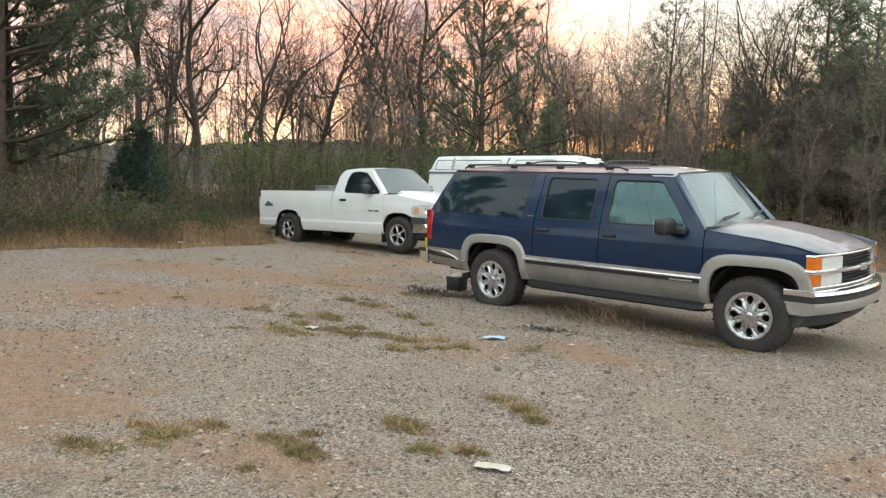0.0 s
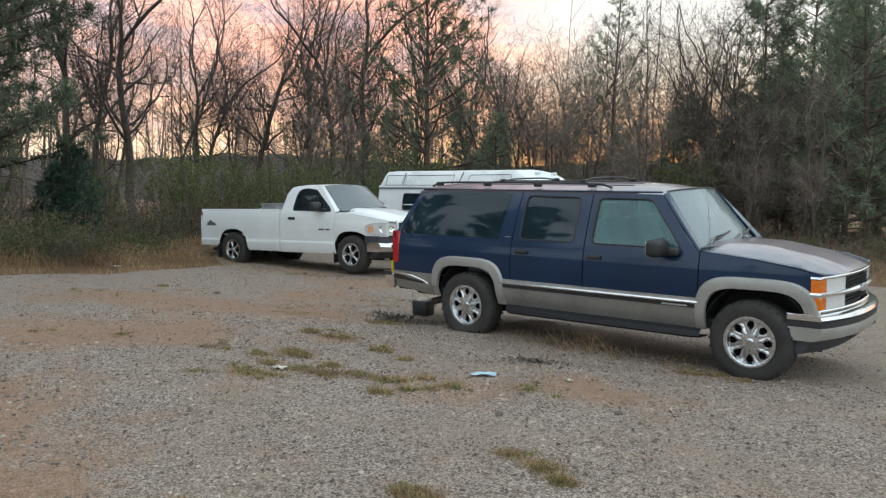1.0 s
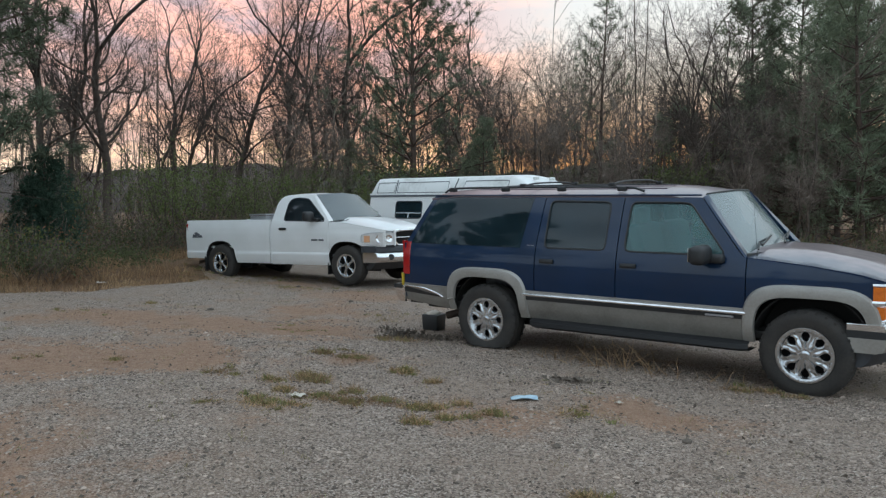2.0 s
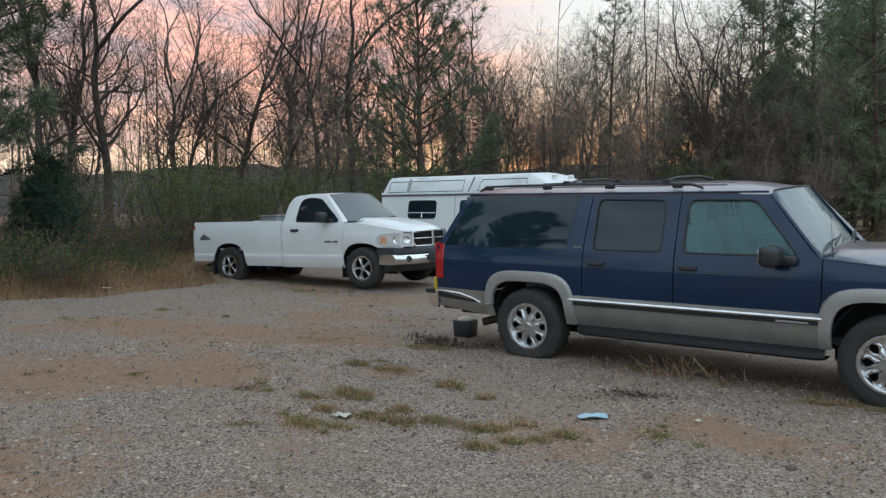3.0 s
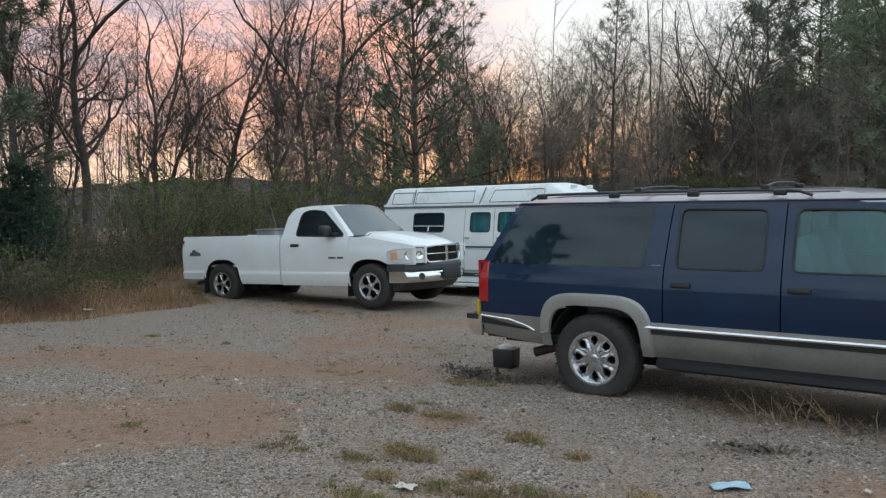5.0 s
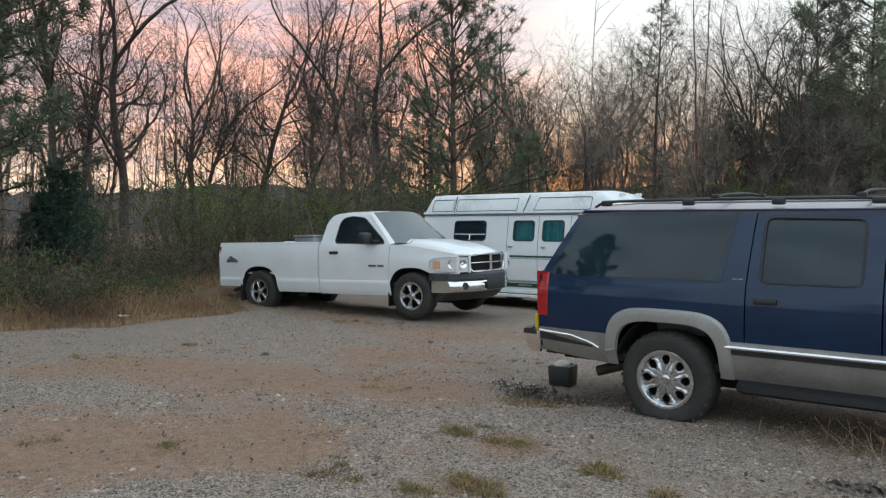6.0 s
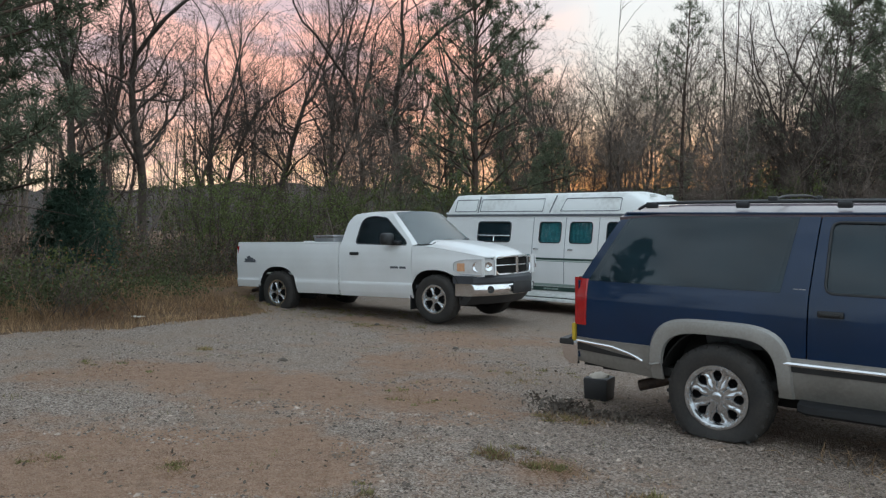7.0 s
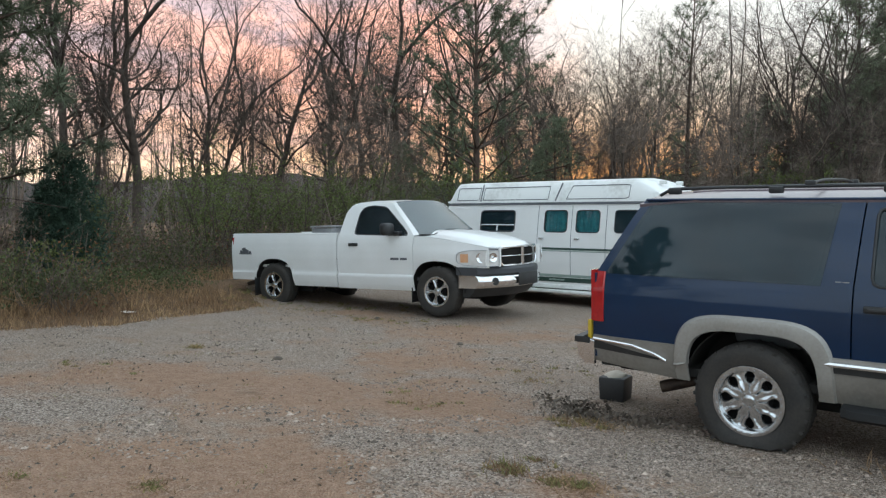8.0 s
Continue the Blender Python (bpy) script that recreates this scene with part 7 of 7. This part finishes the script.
def weeds():
    rng = random.Random(21)
    s = Soup()
    # clumps: place, spread, number of blades, height
    CLUMPS = [(2.22, -7.06, 0.06, 110, 0.07), (2.4, -6.99, 0.1, 140, 0.06), (2.36, -6.59, 0.11, 220, 0.08), (2.47, -6.73, 0.07, 80, 0.05), (2.13, -6.66, 0.04, 40, 0.06), (2.41, -6.34, 0.08, 110, 0.07), (2.82, -6.21, 0.07, 100, 0.06), (3.04, -6.17, 0.09, 150, 0.06), (3.21, -6.19, 0.08, 120, 0.06), (2.95, -5.98, 0.04, 50, 0.06), (3.17, -6.55, 0.03, 40, 0.06), (3.22, -5.46, 0.11, 200, 0.08), (3.11, -5.48, 0.05, 70, 0.07), (3.59, -5.66, 0.06, 110, 0.07), (3.74, -5.49, 0.05, 80, 0.08), (3.16, -4.6, 0.06, 80, 0.07), (3.43, -4.65, 0.07, 140, 0.09), (3.65, -4.76, 0.05, 110, 0.08)]
    MORE = [(-0.77, -2.71, 0.07, 90, 0.09), (-0.77, -2.39, 0.06, 40, 0.05), (-0.36, -2.66, 0.15, 160, 0.07), (0.39, -2.82, 0.09, 150, 0.09), (-0.77, -3.95, 0.15, 120, 0.06), (-0.22, -3.83, 0.07, 80, 0.08), (-0.02, -3.55, 0.13, 190, 0.1), (0.87, -2.97, 0.05, 60, 0.08), (0.53, -3.61, 0.06, 70, 0.08), (0.12, -3.97, 0.08, 90, 0.07), (0.28, -4.36, 0.14, 260, 0.07), (0.53, -4.23, 0.07, 80, 0.06), (0.46, -3.94, 0.1, 120, 0.06), (0.68, -3.86, 0.15, 220, 0.06), (0.96, -3.7, 0.13, 180, 0.06), (1.24, -3.68, 0.09, 150, 0.06)]
    SPARSE = [(1.38, -3.62, 0.07, 110, 0.08), (1.53, -4.01, 0.06, 130, 0.09), (1.63, -3.8, 0.05, 90, 0.08), (1.52, -3.44, 0.04, 60, 0.07), (1.78, -3.68, 0.05, 60, 0.06), (1.86, -3.51, 0.06, 110, 0.09), (-0.0, -4.63, 0.09, 60, 0.04), (-6.28, -1.16, 0.06, 50, 0.1), (-2.08, -4.18, 0.14, 70, 0.05), (-2.43, -1.63, 0.17, 70, 0.04), (-2.32, 0.03, 0.19, 60, 0.04), (-2.85, -4.67, 0.12, 50, 0.04)]
    FAR = [(-2.59, -1.37, 0.3, 60, 0.04), (-2.63, 0.49, 0.45, 120, 0.05), (1.92, -2.50, 0.3, 60, 0.03), (2.33, -3.17, 0.16, 90, 0.07), (-5.45, -2.77, 0.35, 80, 0.05), (-6.29, 2.46, 0.5, 160, 0.06), (-9.5, 2.15, 0.5, 260, 0.06), (-8.3, 2.25, 0.5, 200, 0.05), (-7.1, 2.3, 0.45, 160, 0.05), (-10.3, 2.6, 0.4, 260, 0.10), (-8.8, 3.4, 0.5, 200, 0.08), (-7.6, 3.6, 0.5, 160, 0.08), (-1.15, -1.06, 0.22, 150, 0.1), (2.88, -1.17, 0.1, 70, 0.1), (3.08, -1.08, 0.07, 70, 0.09), (3.32, -1.10, 0.06, 50, 0.07)]
    for x, y, r, n, h in CLUMPS + MORE + SPARSE + FAR:
        tufts = [(x + rng.gauss(0, r * 0.75), y + rng.gauss(0, r * 0.5), rng.uniform(0.5, 1.0) * 0.032, rng.uniform(0.35, 1.0)) for _ in range(3 + n // 26)]
        for _ in range(n * 2):
            tx, ty, tr, th = rng.choice(tufts)
            px, py = tx + rng.gauss(0, tr), ty + rng.gauss(0, tr)
            p = Vector((px, py, ground_z(px, py) + 0.03))
            d = Vector((rng.gauss(0, 0.9), rng.gauss(0, 0.9), 1)).normalized()
            s.blade(p, p + d * h * 0.72 * th * rng.uniform(0.4, 1.3), Vector((rng.gauss(0, 1), rng.gauss(0, 1), 0)).normalized() * 0.006)
    tan = Soup()
    for x, y, r, n, h in CLUMPS + MORE + SPARSE + FAR:
        for _ in range(n * 2):
            px, py = x + rng.gauss(0, r * 0.85), y + rng.gauss(0, r * 0.6)
            p = Vector((px, py, ground_z(px, py) + 0.03))
            d = Vector((rng.gauss(0, 1.2), rng.gauss(0, 1.2), 0.5)).normalized()
            tan.blade(p, p + d * h * rng.uniform(0.5, 1.1), Vector((rng.gauss(0, 1), rng.gauss(0, 1), 0)).normalized() * 0.0045)
    stuff("dead_grass", tan.mesh("dead_grass", "straw", True), "flattened tan dead grass round the weeds", "grass")
    for _ in range(260):
        x, y = rng.uniform(-8, 5), rng.uniform(-7, 3)
        for _ in range(9):
            p = Vector((x + rng.gauss(0, 0.05), y + rng.gauss(0, 0.05), ground_z(x, y) + 0.03))
            d = Vector((rng.gauss(0, 0.8), rng.gauss(0, 0.8), 1)).normalized()
            s.blade(p, p + d * rng.uniform(0.02, 0.05), Vector((rng.gauss(0, 1), rng.gauss(0, 1), 0)).normalized() * 0.003)
    stuff("weeds", s.mesh("weeds", "weed", True), "low clumps of yellow-green weeds in the gravel", "weeds")
    # dead stalks below the parked suv, and dark leaf debris round the block
    stalks, debris = Soup(), Soup()
    for x, y, n, h in ((1.05, -1.05, 12, .22), (1.45, -1.0, 16, .28), (1.78, -0.98, 22, .32), (2.05, -1.0, 12, .24), (0.8, -1.0, 8, .16), (2.5, -1.0, 8, .2)):
        for _ in range(n):
            p = Vector((x + rng.gauss(0, 0.14), y + rng.gauss(0, 0.08), ground_z(x, y) + 0.01))
            d = Vector((rng.gauss(0, 0.8), rng.gauss(0, 0.6) - 0.2, 0.9)).normalized()
            q, _ = wander(rng, p, d, h * rng.uniform(0.5, 1.3), 3, 0.3)
            stalks.tube(q, [0.0045, 0.004, 0.003, 0.002], 3)
            for _ in range(2):
                w = any_way(rng) * rng.uniform(0.05, 0.12)
                stalks.blade(q[2], q[2] + w, w.cross(any_way(rng)).normalized() * 0.003)
    stuff("dead_stalks", stalks.mesh("dead_stalks", "straw"), "dead straw stalks under the vehicle side", "dead weeds")
    for x, y, r, n in ((-1.35, -0.75, .32, 260), (-0.85, -0.75, .3, 200), (-1.6, -0.55, .3, 160), (1.8, -0.75, .12, 110), (1.72, -2.06, .22, 150)):
        for _ in range(n):
            px, py = x + rng.gauss(0, r * 0.6), y + rng.gauss(0, r * 0.4)
            d = Vector((rng.gauss(0, 1), rng.gauss(0, 1), abs(rng.gauss(0.3, 0.4)))).normalized() * rng.uniform(0.03, 0.08)
            debris.leaf(Vector((px, py, ground_z(px, py) + 0.02 + 0.03 * rng.random())), d, d.cross(any_way(rng)).normalized() * 0.014)
    # dark crumbs of leaf and soil strewn over the lot
    for _ in range(5200):
        px, py = rng.uniform(-8.5, 5.5), rng.uniform(-7.5, 3.5)
        if noise.noise(Vector((px * 0.8, py * 0.8, 31))) < rng.uniform(-0.5, 0.35):
            continue
        d = Vector((rng.gauss(0, 1), rng.gauss(0, 1), abs(rng.gauss(0.2, 0.3)))).normalized() * rng.uniform(0.012, 0.045)
        debris.leaf(Vector((px, py, ground_z(px, py) + 0.034)), d, d.cross(any_way(rng)).normalized() * rng.uniform(0.005, 0.013))
    stuff("leaf_debris", debris.mesh("leaf_debris", "dirtdark", True), "dark leaf crumbs and soil strewn on gravel", "debris")


weeds()


def litter():
    def scrap(name, x, y, turn, sx, sy, mat, label, seed):
        t = thing(name, pose(x, y, ground_z(x, y) + 0.04, 0, 0, turn), label, "litter")
        bm = bmesh.new()
        add_grid(bm, [[Vector((sx * u, sy * v, 0.012 + 0.016 * noise.noise(Vector((u * 3 + seed, v * 3, seed))))) for v in spaced(-0.5, 0.5, 9)] for u in spaced(-0.5, 0.5, 13)], 0.003, (0, 0, 1))
        part("sheet", bm, mat, t)
    scrap("crumpled_paper", 3.99, -5.58, 24, 0.20, 0.09, "paper", "flattened scrap of tan cardboard on the gravel", 2.0)
    scrap("plastic_wrapper", 1.82, -3.04, 38, 0.21, 0.09, "bluepaper", "pale blue plastic wrapper lying on the gravel", 5.0)
    scrap("crumpled_paper", 0.35, -4.05, 10, 0.12, 0.07, "paper", "small pale scrap of paper among weeds", 8.0)
    scrap("crumpled_paper", 2.44, -2.67, 70, 0.06, 0.04, "paper", "small white scrap on bare clay", 11.0)
    scrap("crumpled_paper", -9.7, -0.1, 0, 0.25, 0.14, "paper", "pale scrap caught in the dry grass", 14.0)
    rng = random.Random(33)
    for x, y, r in ((1.18, -3.65, 0.05), (3.2, -3.25, 0.045), (-5.1, -0.9, 0.07), (-4.3, 1.3, 0.06), (-6.8, 2.4, 0.07), (2.6, -3.9, 0.04)):
        t = thing("rock", pose(x, y, ground_z(x, y) + 0.035, 0, 0, rng.uniform(0, 360)), "dark fist-sized stone on the gravel", "rock", "loose rocks on the lot")
        r *= 0.75
        bm = bmesh.new()
        bmesh.ops.create_icosphere(bm, subdivisions=2, radius=r)
        for v in bm.verts:
            v.co *= 1 + 0.35 * noise.noise(v.co * (1.2 / r) + Vector((x, y, 0)))
            v.co.z *= 0.6
        part("stone", bm, "dirtdark", t)
    # black block under the tow hitch
    x, y = -1.47, -0.03
    t = thing("support_block", pose(x, y, ground_z(x, y) + 0.02, 0, 0, 8), "black tub with a rough pale top behind the vehicle", "tub")
    bm = bmesh.new()
    add_box(bm, (0, 0, 0.105), (0.225, 0.225, 0.22), 0.02)
    for v in bm.verts:
        if v.co.z > 0.17:
            v.co.x *= 1.08
            v.co.y *= 1.08
    part("body", bm, "black", t)
    bm = bmesh.new()
    bmesh.ops.create_icosphere(bm, subdivisions=3, radius=0.105)
    for v in bm.verts:
        v.co.z = v.co.z * 0.4 + 0.21
        v.co += Vector((1, 1, 1)) * 0.02 * noise.noise(v.co * 22)
    part("filling", bm, "paper", t)


litter()
